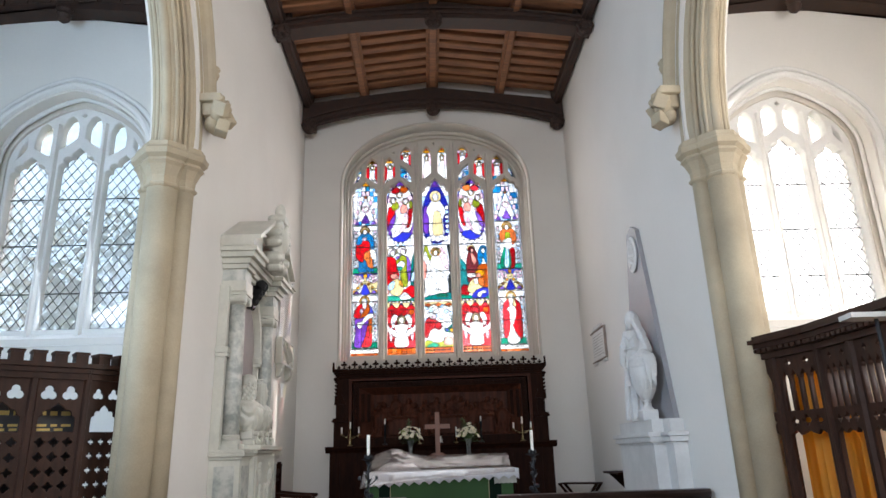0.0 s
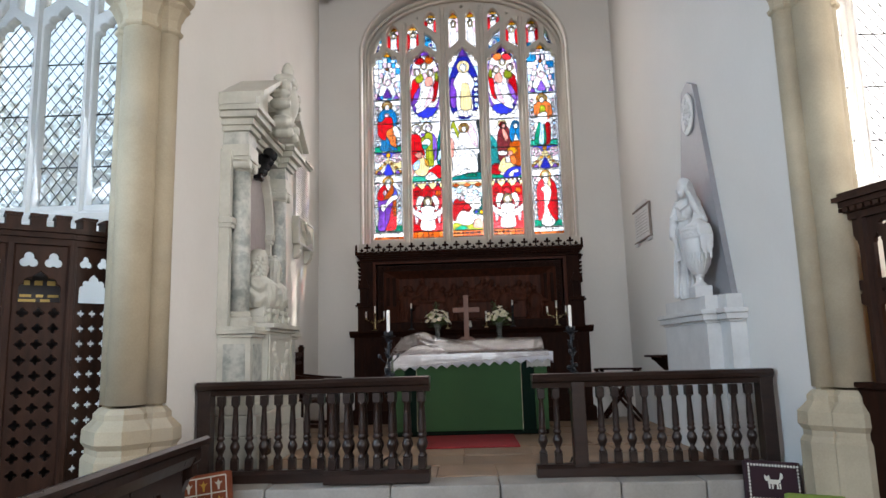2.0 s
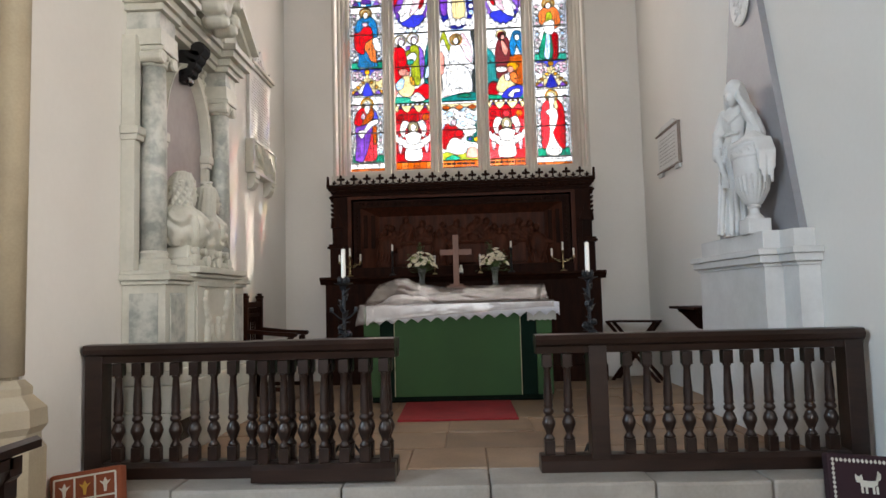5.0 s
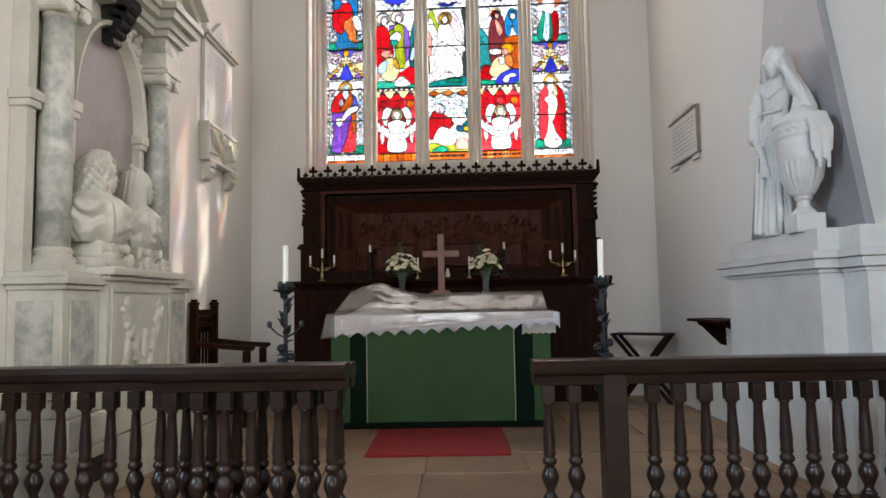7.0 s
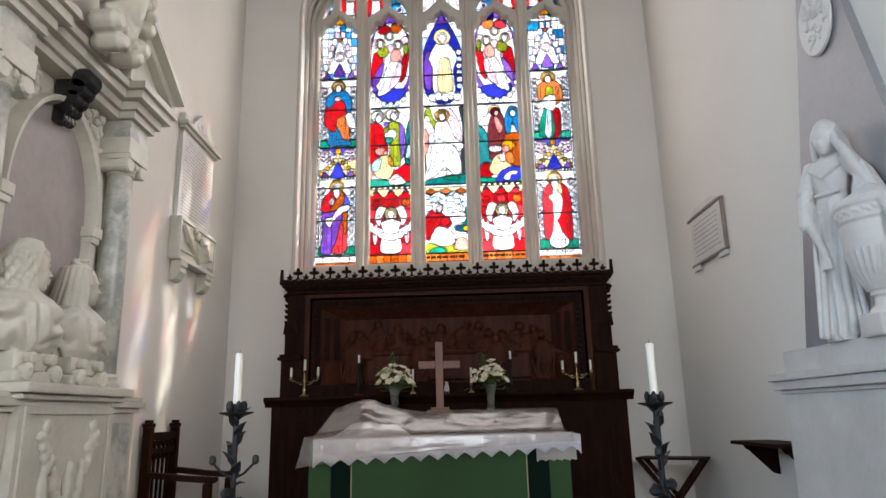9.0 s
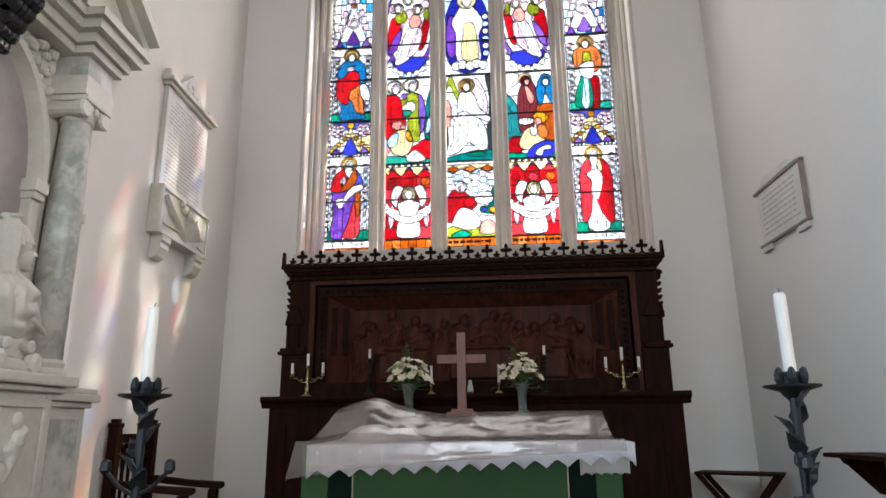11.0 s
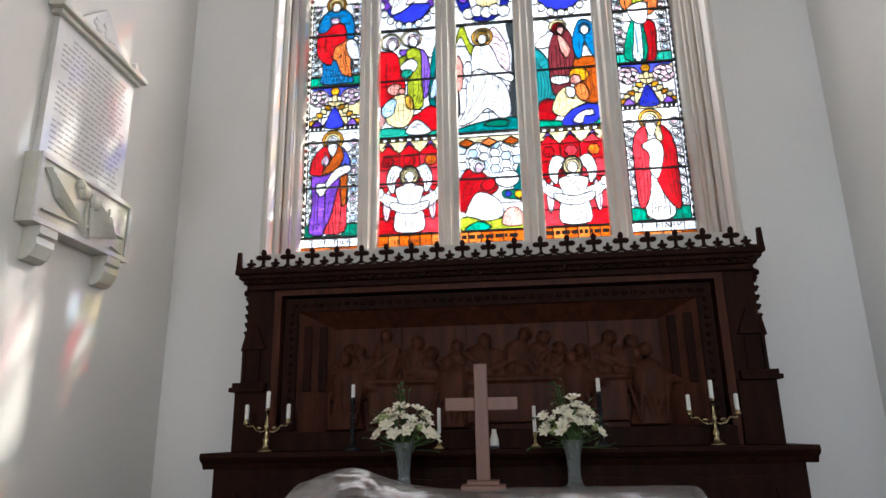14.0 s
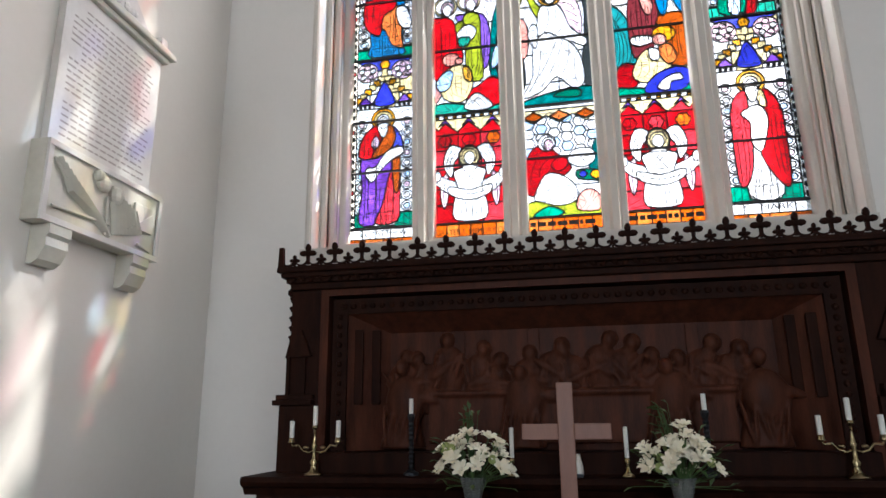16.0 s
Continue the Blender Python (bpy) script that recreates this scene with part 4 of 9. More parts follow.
def glory(rnd, who):
    c = Cartoon(rnd)
    c.field(3, 7, "WWI")
    if who == "risen":
        c.put('B', [(0.12, 0.12), (0.02, 0.4), (0.12, 0.66), (0.5, 0.92), (0.88, 0.66), (0.98, 0.4), (0.88, 0.12), (0.5, 0.02)])
        c.put('V', [(0.1, 0.2), (0.06, 0.4), (0.14, 0.58), (0.26, 0.5), (0.24, 0.2)])
        for i in range(6):
            c.put("IW"[i % 2], oval(0.88, 0.2 + 0.07 * i, 0.07, 0.03, 8), False)
        c.put('W', [(0.3, 0.12), (0.26, 0.4), (0.18, 0.5), (0.34, 0.64), (0.5, 0.68), (0.66, 0.64), (0.84, 0.5), (0.74, 0.36), (0.76, 0.12)])
        c.put('C', [(0.4, 0.14), (0.42, 0.44), (0.5, 0.5), (0.66, 0.46), (0.72, 0.14)])
        c.put('C', oval(0.5, 0.72, 0.2, 0.085, 16), False)
        c.face(0.5, 0.7, 0.1, 0.5, 'W', 'W')
        c.folds(0.34, 0.14, 0.72, 0.46, 8, 0.02)
        for i in range(5):
            c.put('W', oval(0.26 + 0.14 * i, 0.09 + 0.015 * (i % 2), 0.1, 0.045, 9), False)
        c.put('V', [(0.34, 0.86), (0.66, 0.86), (0.5, 0.98)], False)
        return c
    flip = who == "south"

    def q(*pts):
        return [((1 - u) if flip else u, v) for u, v in pts]

    c.put('V', [(0.06, 0.2), (0.0, 0.46), (0.04, 0.72), (0.5, 0.98), (0.96, 0.72), (1.0, 0.46), (0.94, 0.2), (0.5, 0.04)])
    c.put('W', [(0.1, 0.28), (0.05, 0.6), (0.18, 0.82), (0.5, 0.9), (0.82, 0.82), (0.95, 0.6), (0.9, 0.28), (0.5, 0.1)])
    for u, v in ((0.3, 0.52), (0.7, 0.5), (0.5, 0.62), (0.16, 0.68), (0.84, 0.7)):
        c.put('H', oval(u, v, 0.09, 0.05, 9), False)
    c.put('B', [(0.14, 0.16), (0.3, 0.2), (0.7, 0.2), (0.86, 0.18), (0.66, 0.07), (0.34, 0.07)])
    for i in range(9):
        a = math.pi * (1.05 + 0.9 * i / 8)
        c.put('W', oval(0.5 + 0.46 * math.cos(a), 0.24 + 0.2 * math.sin(a), 0.06, 0.03, 8), False)
    c.put('R', q((0.06, 0.3), (0.2, 0.3), (0.32, 0.5), (0.26, 0.58), (0.1, 0.56)))
    c.put('V', q((0.08, 0.24), (0.24, 0.28), (0.36, 0.46), (0.28, 0.46), (0.14, 0.36)))
    c.put('R', q((0.72, 0.26), (0.86, 0.34), (0.94, 0.58), (0.84, 0.58), (0.74, 0.44)))
    c.put('W', q((0.2, 0.14), (0.42, 0.16), (0.66, 0.26), (0.76, 0.42), (0.66, 0.52), (0.48, 0.48), (0.34, 0.34)))
    c.put('H', q((0.46, 0.2), (0.68, 0.26), (0.78, 0.42), (0.7, 0.48), (0.58, 0.36)))
    c.put('L', q((0.2, 0.6), (0.36, 0.66), (0.46, 0.6), (0.4, 0.54), (0.24, 0.54)))
    c.put('P', q((0.5, 0.54), (0.6, 0.62), (0.74, 0.58), (0.72, 0.5), (0.56, 0.48)))
    c.put('L', q((0.8, 0.6), (0.86, 0.68), (0.92, 0.62), (0.88, 0.54)))
    for u, v in ((0.26, 0.68), (0.68, 0.66), (0.48, 0.76)):
        u = 1 - u if flip else u
        c.put('C', oval(u, v, 0.12, 0.055, 12), False)
        c.face(u, v - 0.005, 0.075, 0.5, 'W', 'H')
    c.put('R', q((0.2, 0.8), (0.34, 0.88), (0.5, 0.84), (0.4, 0.78)))
    c.put('O', q((0.5, 0.82), (0.6, 0.9), (0.78, 0.84), (0.66, 0.78)))
    c.line(*q((0.3, 0.2), (0.46, 0.28), (0.6, 0.46))).line(*q((0.4, 0.19), (0.56, 0.28), (0.68, 0.44)))
    return c.line(*q((0.26, 0.18), (0.4, 0.32), (0.52, 0.46)))


def seated_angel(rnd):
    c = Cartoon(rnd)
    c.field(2, 5, "W")
    c.put('D', [(0.84, 0.2), (1.0, 0.1), (1.0, 0.98), (0.84, 0.98), (0.92, 0.7)])
    c.put('D', [(0.0, 0.14), (0.08, 0.2), (0.06, 0.4), (0.0, 0.5)])
    c.put('T', [(0.0, 0.0), (1.0, 0.0), (1.0, 0.1), (0.8, 0.13), (0.4, 0.1), (0.0, 0.04)])
    c.put('G', [(0.44, 0.07), (0.6, 0.11), (0.8, 0.1), (0.76, 0.05)])
    c.put('H', [(0.62, 0.56), (0.82, 0.5), (0.88, 0.66), (0.8, 0.84), (0.64, 0.97), (0.56, 0.86)])
    for i in range(5):
        c.line((0.6 + 0.03 * i, 0.88 - 0.07 * i), (0.7 + 0.02 * i, 0.86 - 0.07 * i), (0.78 + 0.015 * i, 0.8 - 0.06 * i))
    c.put('P', [(0.02, 0.4), (0.0, 0.6), (0.06, 0.72), (0.14, 0.62), (0.12, 0.42)])
    c.line((0.02, 0.58), (0.07, 0.56), (0.13, 0.58)).line((0.02, 0.5), (0.07, 0.48), (0.13, 0.5))
    c.put('L', [(0.02, 0.8), (0.1, 0.98), (0.18, 0.98), (0.26, 0.84), (0.46, 0.68), (0.4, 0.64), (0.24, 0.74), (0.12, 0.9)])
    c.put('W', [(0.28, 0.56), (0.3, 0.76), (0.42, 0.82), (0.6, 0.78), (0.72, 0.6), (0.92, 0.5), (0.88, 0.44), (0.66, 0.5), (0.5, 0.46)])
    c.put('W', [(0.04, 0.08), (0.18, 0.24), (0.2, 0.46), (0.36, 0.58), (0.54, 0.54), (0.74, 0.46), (0.84, 0.34), (0.86, 0.16), (0.7, 0.12), (0.5, 0.22), (0.3, 0.12)])
    c.put('W', [(0.24, 0.46), (0.28, 0.62), (0.2, 0.66), (0.14, 0.56)])
    c.put('Y', oval(0.46, 0.88, 0.17, 0.085, 16), False).put('C', oval(0.46, 0.88, 0.13, 0.065, 14), False)
    c.face(0.46, 0.86, 0.085, 0.6, 'W', 'Y')
    c.line((0.2, 0.2), (0.34, 0.3), (0.52, 0.5)).line((0.3, 0.16), (0.48, 0.32), (0.6, 0.5)).line((0.56, 0.22), (0.66, 0.34), (0.68, 0.46))
    return c.line((0.76, 0.16), (0.74, 0.3), (0.78, 0.4)).line((0.36, 0.6), (0.46, 0.54), (0.6, 0.6)).line((0.12, 0.12), (0.26, 0.26), (0.3, 0.44)).line((0.4, 0.62), (0.44, 0.7), (0.42, 0.78))


def kneeling(rnd):
    c = Cartoon(rnd)
    c.field(1, 4, "W")
    for i in range(6):
        for j in range(4):
            c.put('W' if (i + j) % 3 else 'I', oval(0.09 + 0.165 * i, 0.58 + 0.085 * j + 0.04 * (i % 2), 0.08, 0.05, 6), False)
    c.put('C', [(0.0, 0.9), (0.16, 0.84), (0.33, 0.91), (0.5, 0.84), (0.67, 0.91), (0.84, 0.84), (1.0, 0.9), (1.0, 1.0), (0.0, 1.0)], False)
    for u in (0.16, 0.5, 0.84):
        c.put('O', [(u - 0.13, 0.9), (u, 0.86), (u + 0.13, 0.9), (u, 0.95)], False)
    c.put('W', [(0.0, 0.965), (1.0, 0.965), (1.0, 1.0), (0.0, 1.0)], False)
    c.put('T', [(0.84, 0.36), (1.0, 0.3), (1.0, 0.66), (0.9, 0.6)])
    c.put('L', [(0.0, 0.0), (1.0, 0.0), (1.0, 0.1), (0.7, 0.12), (0.3, 0.16), (0.0, 0.12)])
    c.put('G', [(0.1, 0.02), (0.3, 0.1), (0.5, 0.04), (0.3, 0.0)])
    c.put('R', [(0.02, 0.24), (0.02, 0.46), (0.14, 0.62), (0.34, 0.62), (0.52, 0.5), (0.62, 0.42), (0.46, 0.34), (0.24, 0.32), (0.14, 0.2)])
    c.put('R', [(0.36, 0.46), (0.5, 0.54), (0.58, 0.46), (0.46, 0.4)])
    c.put('W', [(0.12, 0.18), (0.28, 0.38), (0.5, 0.36), (0.66, 0.26), (0.66, 0.14), (0.44, 0.1), (0.22, 0.14)])
    c.put('P', [(0.66, 0.06), (0.72, 0.2), (0.88, 0.22), (0.98, 0.12), (0.92, 0.04)])
    c.put('G', [(0.7, 0.32), (0.98, 0.3), (0.98, 0.38), (0.7, 0.4)]).put('Y', oval(0.92, 0.35, 0.07, 0.04, 8), False).put('B', oval(0.76, 0.36, 0.05, 0.03, 8), False)
    c.put('W', oval(0.32, 0.66, 0.12, 0.075, 12), False).put('W', [(0.58, 0.48), (0.66, 0.58), (0.88, 0.58), (0.92, 0.48), (0.76, 0.42)])
    c.face(0.34, 0.64, 0.075, 0.7, 'H', 'W').line((0.62, 0.5), (0.74, 0.54), (0.86, 0.5)).line((0.68, 0.56), (0.76, 0.5), (0.8, 0.44))
    return c.line((0.22, 0.18), (0.36, 0.26), (0.52, 0.24)).line((0.3, 0.14), (0.44, 0.2), (0.58, 0.18)).line((0.08, 0.3), (0.12, 0.44), (0.22, 0.56)).line((0.2, 0.36), (0.24, 0.46), (0.36, 0.52))


HEAD = [(1, 0), (0.99, 0.14), (0.9, 0.27), (0.77, 0.3), (0.79, 0.42), (0.7, 0.56), (0.54, 0.63), (0.4, 0.6), (0.38, 0.7), (0.26, 0.82), (0.1, 0.92), (0, 1.04)]


def light_outline(x0, x1, z0, spring, apex):
    c, w, h = (x0 + x1) / 2, (x1 - x0) / 2, apex - spring
    right = [(c + w * u, spring + h * v) for u, v in HEAD]
    return [(x0, z0), (x1, z0)] + right + [(2 * c - x, z) for x, z in right[-2::-1]]


LIGHTS = [(-1.575, -1.05), (-0.925, -0.40), (-0.262, 0.262), (0.40, 0.925), (1.05, 1.575)]


def upper_lights():
    half_set = [
        [(-1.55, 6.36), (-1.42, 6.42), (-1.37, 6.55), (-1.37, 6.76), (-1.46, 6.64)],
        [(-1.31, 6.5), (-1.2, 6.42), (-1.07, 6.34), (-1.07, 6.78), (-1.11, 6.86), (-1.19, 6.92), (-1.27, 6.84), (-1.31, 6.74)],
        [(-0.97, 6.34), (-0.84, 6.42), (-0.73, 6.5), (-0.73, 6.74), (-0.77, 6.84), (-0.85, 6.92), (-0.93, 6.86), (-0.97, 6.78)],
        [(-0.66, 6.5), (-0.55, 6.42), (-0.43, 6.35), (-0.43, 6.5), (-0.52, 6.66), (-0.66, 6.76)],
        [(-0.66, 6.86), (-0.52, 6.76), (-0.43, 6.66), (-0.43, 7.04), (-0.5, 7.11), (-0.55, 7.12), (-0.6, 7.08), (-0.66, 6.98)],
        [(-0.84, 6.99), (-0.74, 6.95), (-0.73, 7.05)],
        [(-0.245, 6.38), (-0.14, 6.46), (-0.05, 6.55), (-0.05, 6.98), (-0.09, 7.08), (-0.15, 7.13), (-0.21, 7.08), (-0.245, 6.98)],
    ]
    return half_set + [[(-x, z) for x, z in h[::-1]] for h in half_set] + [[(0, 7.11), (0.06, 7.165), (0, 7.21), (-0.06, 7.165)]]


def east_window():
    root = thing("window_1", "tall five-light stained glass window in carved stone tracery", "window", EAST, kind="structure")
    rnd = random.Random(11)
    holes = [light_outline(a, b, 3.14, 6.14, 6.46) for a, b in LIGHTS] + upper_lights()
    fretted("tracery", window_outline(1.64, 1.04, 6.25, 3.0), holes, 0.10, WINSTONE, root, pose(0, 0.42, 0), bevel=0.016)
    # moulded faces of the mullions and jamb rolls
    for x in (-0.9875, -0.331, 0.331, 0.9875):
        top = 7.15 if abs(x) < 0.5 else 6.9
        bm = bmesh.new()
        prism(bm, [(x - 0.05, 0.38, 3.05), (x - 0.022, 0.30, 3.05), (x + 0.022, 0.30, 3.05), (x + 0.05, 0.38, 3.05)], (0, 0, top - 3.05))
        part("mullion", bm, WINSTONE, root)
    for a, y, r in ((1.635, 0.27, 0.03), (1.662, 0.17, 0.026), (1.70, 0.0, 0.022)):
        bm = bmesh.new()
        path = [(x + 0.01, y, z) for x, z in window_outline(a, a - (0.51 if a > 1.68 else 0.6), 6.22, 3.0)]
        sweep(bm, path, [(r * math.cos(t * math.pi / 4), r * math.sin(t * math.pi / 4)) for t in range(8)], radial=(0, 1, 0))
        part("jamb_roll", bm, WINSTONE, root)
    part("sill", boxes((-1.72, -0.06, 2.86, 1.72, 0.42, 3.02)), WINSTONE, root)
    panels = []

    def lay(light, z0, z1, cartoon, inset=0.0):
        a, b = LIGHTS[light]
        a, b = a - 0.01 + inset, b + 0.01 - inset
        panels.append((a, b, z0, z1, cartoon))

    def quarries(cols, rows, keys):
        return Cartoon(rnd).field(cols, rows, keys)

    for light, low, up in ((0, "matthew", "luke"), (4, "mark", "john")):
        lay(light, 3.10, 3.21, quarries(4, 1, "A"))
        lay(light, 3.21, 3.30, quarries(5, 1, "W"))
        lay(light, 3.30, 4.25, saint(rnd, low), 0.05)
        lay(light, 4.25, 4.66, canopy(rnd, False), 0.05)
        lay(light, 4.66, 5.58, saint(rnd, up), 0.05)
        lay(light, 5.58, 6.5, canopy(rnd, True), 0.05)
        a, b = LIGHTS[light]
        for x0, x1 in ((a - 0.01, a + 0.04), (b - 0.04, b + 0.01)):
            beads = Cartoon(rnd).field(1, 1, "W")
            for i in range(52):
                beads.put('D' if i % 2 else 'R' if i % 8 == 4 else 'D', oval(0.5, (i + 0.5) / 52, 0.26, 0.0052, 6), False)
            panels.append((x0, x1, 3.3, 6.5, beads))
    for light in (1, 2, 3):
        lay(light, 3.10, 3.28, quarries(6, 2, "A"))
    lay(1, 3.28, 4.13, angel(rnd))
    lay(3, 3.28, 4.13, angel(rnd))
    lay(2, 3.28, 4.13, kneeling(rnd))
    lay(1, 4.13, 5.16, guards(rnd))
    lay(2, 4.13, 5.16, seated_angel(rnd))
    lay(3, 4.13, 5.16, mourners(rnd))
    lay(1, 5.16, 6.5, glory(rnd, "north"))
    lay(2, 5.16, 6.5, glory(rnd, "risen"))
    lay(3, 5.16, 6.5, glory(rnd, "south"))
    for h in upper_lights():
        xs, zs = [p[0] for p in h], [p[1] for p in h]
        x0, x1, z0, z1 = min(xs) - 0.01, max(xs) + 0.01, min(zs) - 0.01, max(zs) + 0.01
        tall = z1 - z0 > 0.45
        c = quarries(2, 4 if tall else 3, "WWH" if tall else "SBWI")
        if tall:
            if abs(x0) > 0.4:
                for u in (0.14, 0.86):
                    c.put('R', [(u - 0.12, 0.3), (u + 0.12, 0.3), (u + 0.12, 0.7), (u - 0.12, 0.7)])
            c.put('W', [(0.24, 0.06), (0.76, 0.06), (0.72, 0.4), (0.66, 0.64), (0.34, 0.64), (0.28, 0.4)]).folds(0.3, 0.08, 0.7, 0.5, 5, 0.02)
            c.put('C', oval(0.5, 0.72, 0.22, 0.1, 12), False).face(0.5, 0.71, 0.12, 0.5, 'W', 'Y')
            c.put('Y', [(0.2, 0.86), (0.8, 0.86), (0.62, 0.94), (0.38, 0.94)]).put('R', oval(0.5, 0.96, 0.16, 0.03, 8), False)
        else:
            c.put('W', oval(0.5, 0.5, 0.2, 0.12, 8), False).put('B', oval(0.5, 0.5, 0.1, 0.06, 6), False)
        panels.append((x0, x1, z0, z1, c))
    # panes, lead cames along every joint between them, and lines painted on the glass
    lead, paint, rest, count = bmesh.new(), bmesh.new(), {}, 0
    panels.sort(key=lambda q: q[2])

    def strip(bm, p, q, w, y0, y1):
        d = Vector((q[0] - p[0], q[1] - p[1]))
        if d.length < 1e-5:
            return
        n = Vector((-d.y, d.x)).normalized() * w
        e = d.normalized() * w * 0.6
        c = [(p[0] - e.x + n.x, p[1] - e.y + n.y), (q[0] + e.x + n.x, q[1] + e.y + n.y), (q[0] + e.x - n.x, q[1] + e.y - n.y), (p[0] - e.x - n.x, p[1] - e.y - n.y)]
        f = [bm.verts.new((x, y0, z)) for x, z in c]
        b = [bm.verts.new((x, y1, z)) for x, z in c]
        for quad in ((f[0], f[1], f[2], f[3]), (b[3], b[2], b[1], b[0]), (f[0], b[0], b[1], f[1]), (f[3], f[2], b[2], b[3])):
            bm.faces.new(quad)

    for x0, x1, z0, z1, c in panels:
        coords, faces = [], []
        for pts, key in c.shapes:
            k = len(coords)
            coords += [Vector((x0 + (x1 - x0) * min(1, max(0, u)), z0 + (z1 - z0) * min(1, max(0, v)))) for u, v in pts]
            faces.append(list(range(k, len(coords))))
        vs, _, tris, _, _, orig = delaunay_2d_cdt(coords, [], faces, 1, 1e-5)
        y = 0.485 if z0 < 6.3 else 0.495
        top = [max(o) if o else 0 for o in orig]
        sides = collections.defaultdict(list)
        by_shape = collections.defaultdict(list)
        for t, s in zip(tris, top):
            by_shape[s].append(t)
            for i in range(len(t)):
                sides[tuple(sorted((t[i], t[(i + 1) % len(t)])))].append(s)
        for (i, j), ss in sides.items():
            if len(ss) < 2 or ss[0] != ss[1]:
                pale = all(c.shapes[s][1] in "WCHI" for s in ss)
                strip(lead, vs[i], vs[j], 0.003 if pale else 0.0036, y - 0.006, y + 0.006)
        for line in c.lines:
            pts = [(x0 + (x1 - x0) * u, z0 + (z1 - z0) * v) for u, v in line]
            for p, q in zip(pts, pts[1:]):
                strip(paint, p, q, 0.0026, y - 0.004, y - 0.003)
        for s, ts in by_shape.items():
            key = c.shapes[s][1]
            # shading lines painted on the larger pieces
            pts = [vs[i] for t in ts for i in t]
            wide, high = max(p.x for p in pts) - min(p.x for p in pts), max(p.y for p in pts) - min(p.y for p in pts)
            if key not in "DA" and wide > 0.035 and high > 0.035:
                for t in ts:
                    if rnd.random() > (0.35 if key in "WI" else 0.8):
                        continue
                    m = (vs[t[0]] + vs[t[1]] + vs[t[2]]) / 3
                    e = max(((vs[t[i]] - vs[t[i - 1]]) for i in range(3)), key=lambda d: d.length)
                    d = e.normalized() * min(0.05, 0.3 * e.length)
                    n = Vector((-d.y, d.x)) * rnd.uniform(-0.25, 0.25)
                    for q0, q1 in ((m - d, m + n), (m + n, m + d)):
                        strip(paint, q0, q1, 0.0018, y - 0.004, y - 0.003)
            size = sum(abs((vs[t[1]] - vs[t[0]]).cross(vs[t[2]] - vs[t[0]])) / 2 for t in ts)
            own = count < 290 and size > 6e-4
            m = rnd.choice(SHADES[c.shapes[s][1]])
            bm = bmesh.new() if own else rest.setdefault(m, bmesh.new())
            for t in ts:
                bm.faces.new([bm.verts.new((vs[i].x, y - 0.0015, vs[i].y)) for i in t])
                bm.faces.new([bm.verts.new((vs[i].x, y + 0.0015, vs[i].y)) for i in reversed(t)])
            if own:
                bmesh.ops.remove_doubles(bm, verts=bm.verts, dist=1e-5)
                part("pane", bm, m, root)
                count += 1
    for k, bm in rest.items():
        tagged(part("upper_glazing", bm, k, root), kind="stuff")
    part("lead_cames", lead, LEAD, root)
    tagged(part("painted_lines", paint, LEAD, root), kind="stuff")
    # saddle bars across the lights
    for a, b in LIGHTS:
        for z in (3.28, 3.72, 4.13, 4.66, 5.16, 5.58):
            part("saddle_bar", boxes((a - 0.02, 0.455, z - 0.007, b + 0.02, 0.47, z + 0.007)), LEAD, root)
    # lettering along the foot of the lights
    def letters(text, x, z, size, width, material):
        cu = bpy.data.curves.new("lettering", 'FONT')
        cu.body, cu.size, cu.align_x, cu.extrude = text, size, 'CENTER', 0.0008
        tmp = bpy.data.objects.new("lettering_curve", cu)
        me = bpy.data.meshes.new_from_object(tmp)
        bpy.data.objects.remove(tmp)
        wide = max(v.co.x for v in me.vertices) - min(v.co.x for v in me.vertices)
        me.transform(pose(x, 0.479, z, 90) @ Matrix.Diagonal((width / wide, 1, 1, 1)))
        me.materials.clear()
        me.materials.append(material)
        o = new("lettering", me)
        o.parent = root

    letters("S \u00b7 MATTHEW", -1.3125, 3.232, 0.06, 0.36, LEAD)
    letters("TO THE GLORY OF GOD AND", -1.3125, 3.163, 0.05, 0.5, LEAD)
    letters("GRATEFUL MEMORY OF", -0.6625, 3.2, 0.06, 0.5, LEAD)
    letters("S \u00b7 MARK", 1.3125, 3.232, 0.06, 0.3, LEAD)
    letters("A \u00b7 D \u00b7 1856 \u00b7 AGED", 1.3125, 3.163, 0.05, 0.5, LEAD)
    bm = bmesh.new()
    for light in (2, 3):
        a, b = LIGHTS[light]
        for z in (3.16, 3.22):
            x = a + 0.02
            while x < b - 0.05:
                d = rnd.uniform(0.02, 0.07)
                box(bm, x, 0.478, z, min(x + d, b - 0.01), 0.4795, z + 0.032)
                x += d + 0.012
    tagged(part("lettering_bars", bm, LEAD, root), kind="stuff")
    return root


east_window()

# ---- plain chapel windows with diamond quarries ----
QUARRY = glass_mat("pale_quarry_glass", (0.97, 0.98, 0.99), 0.3, scale=14, amount=0.12)


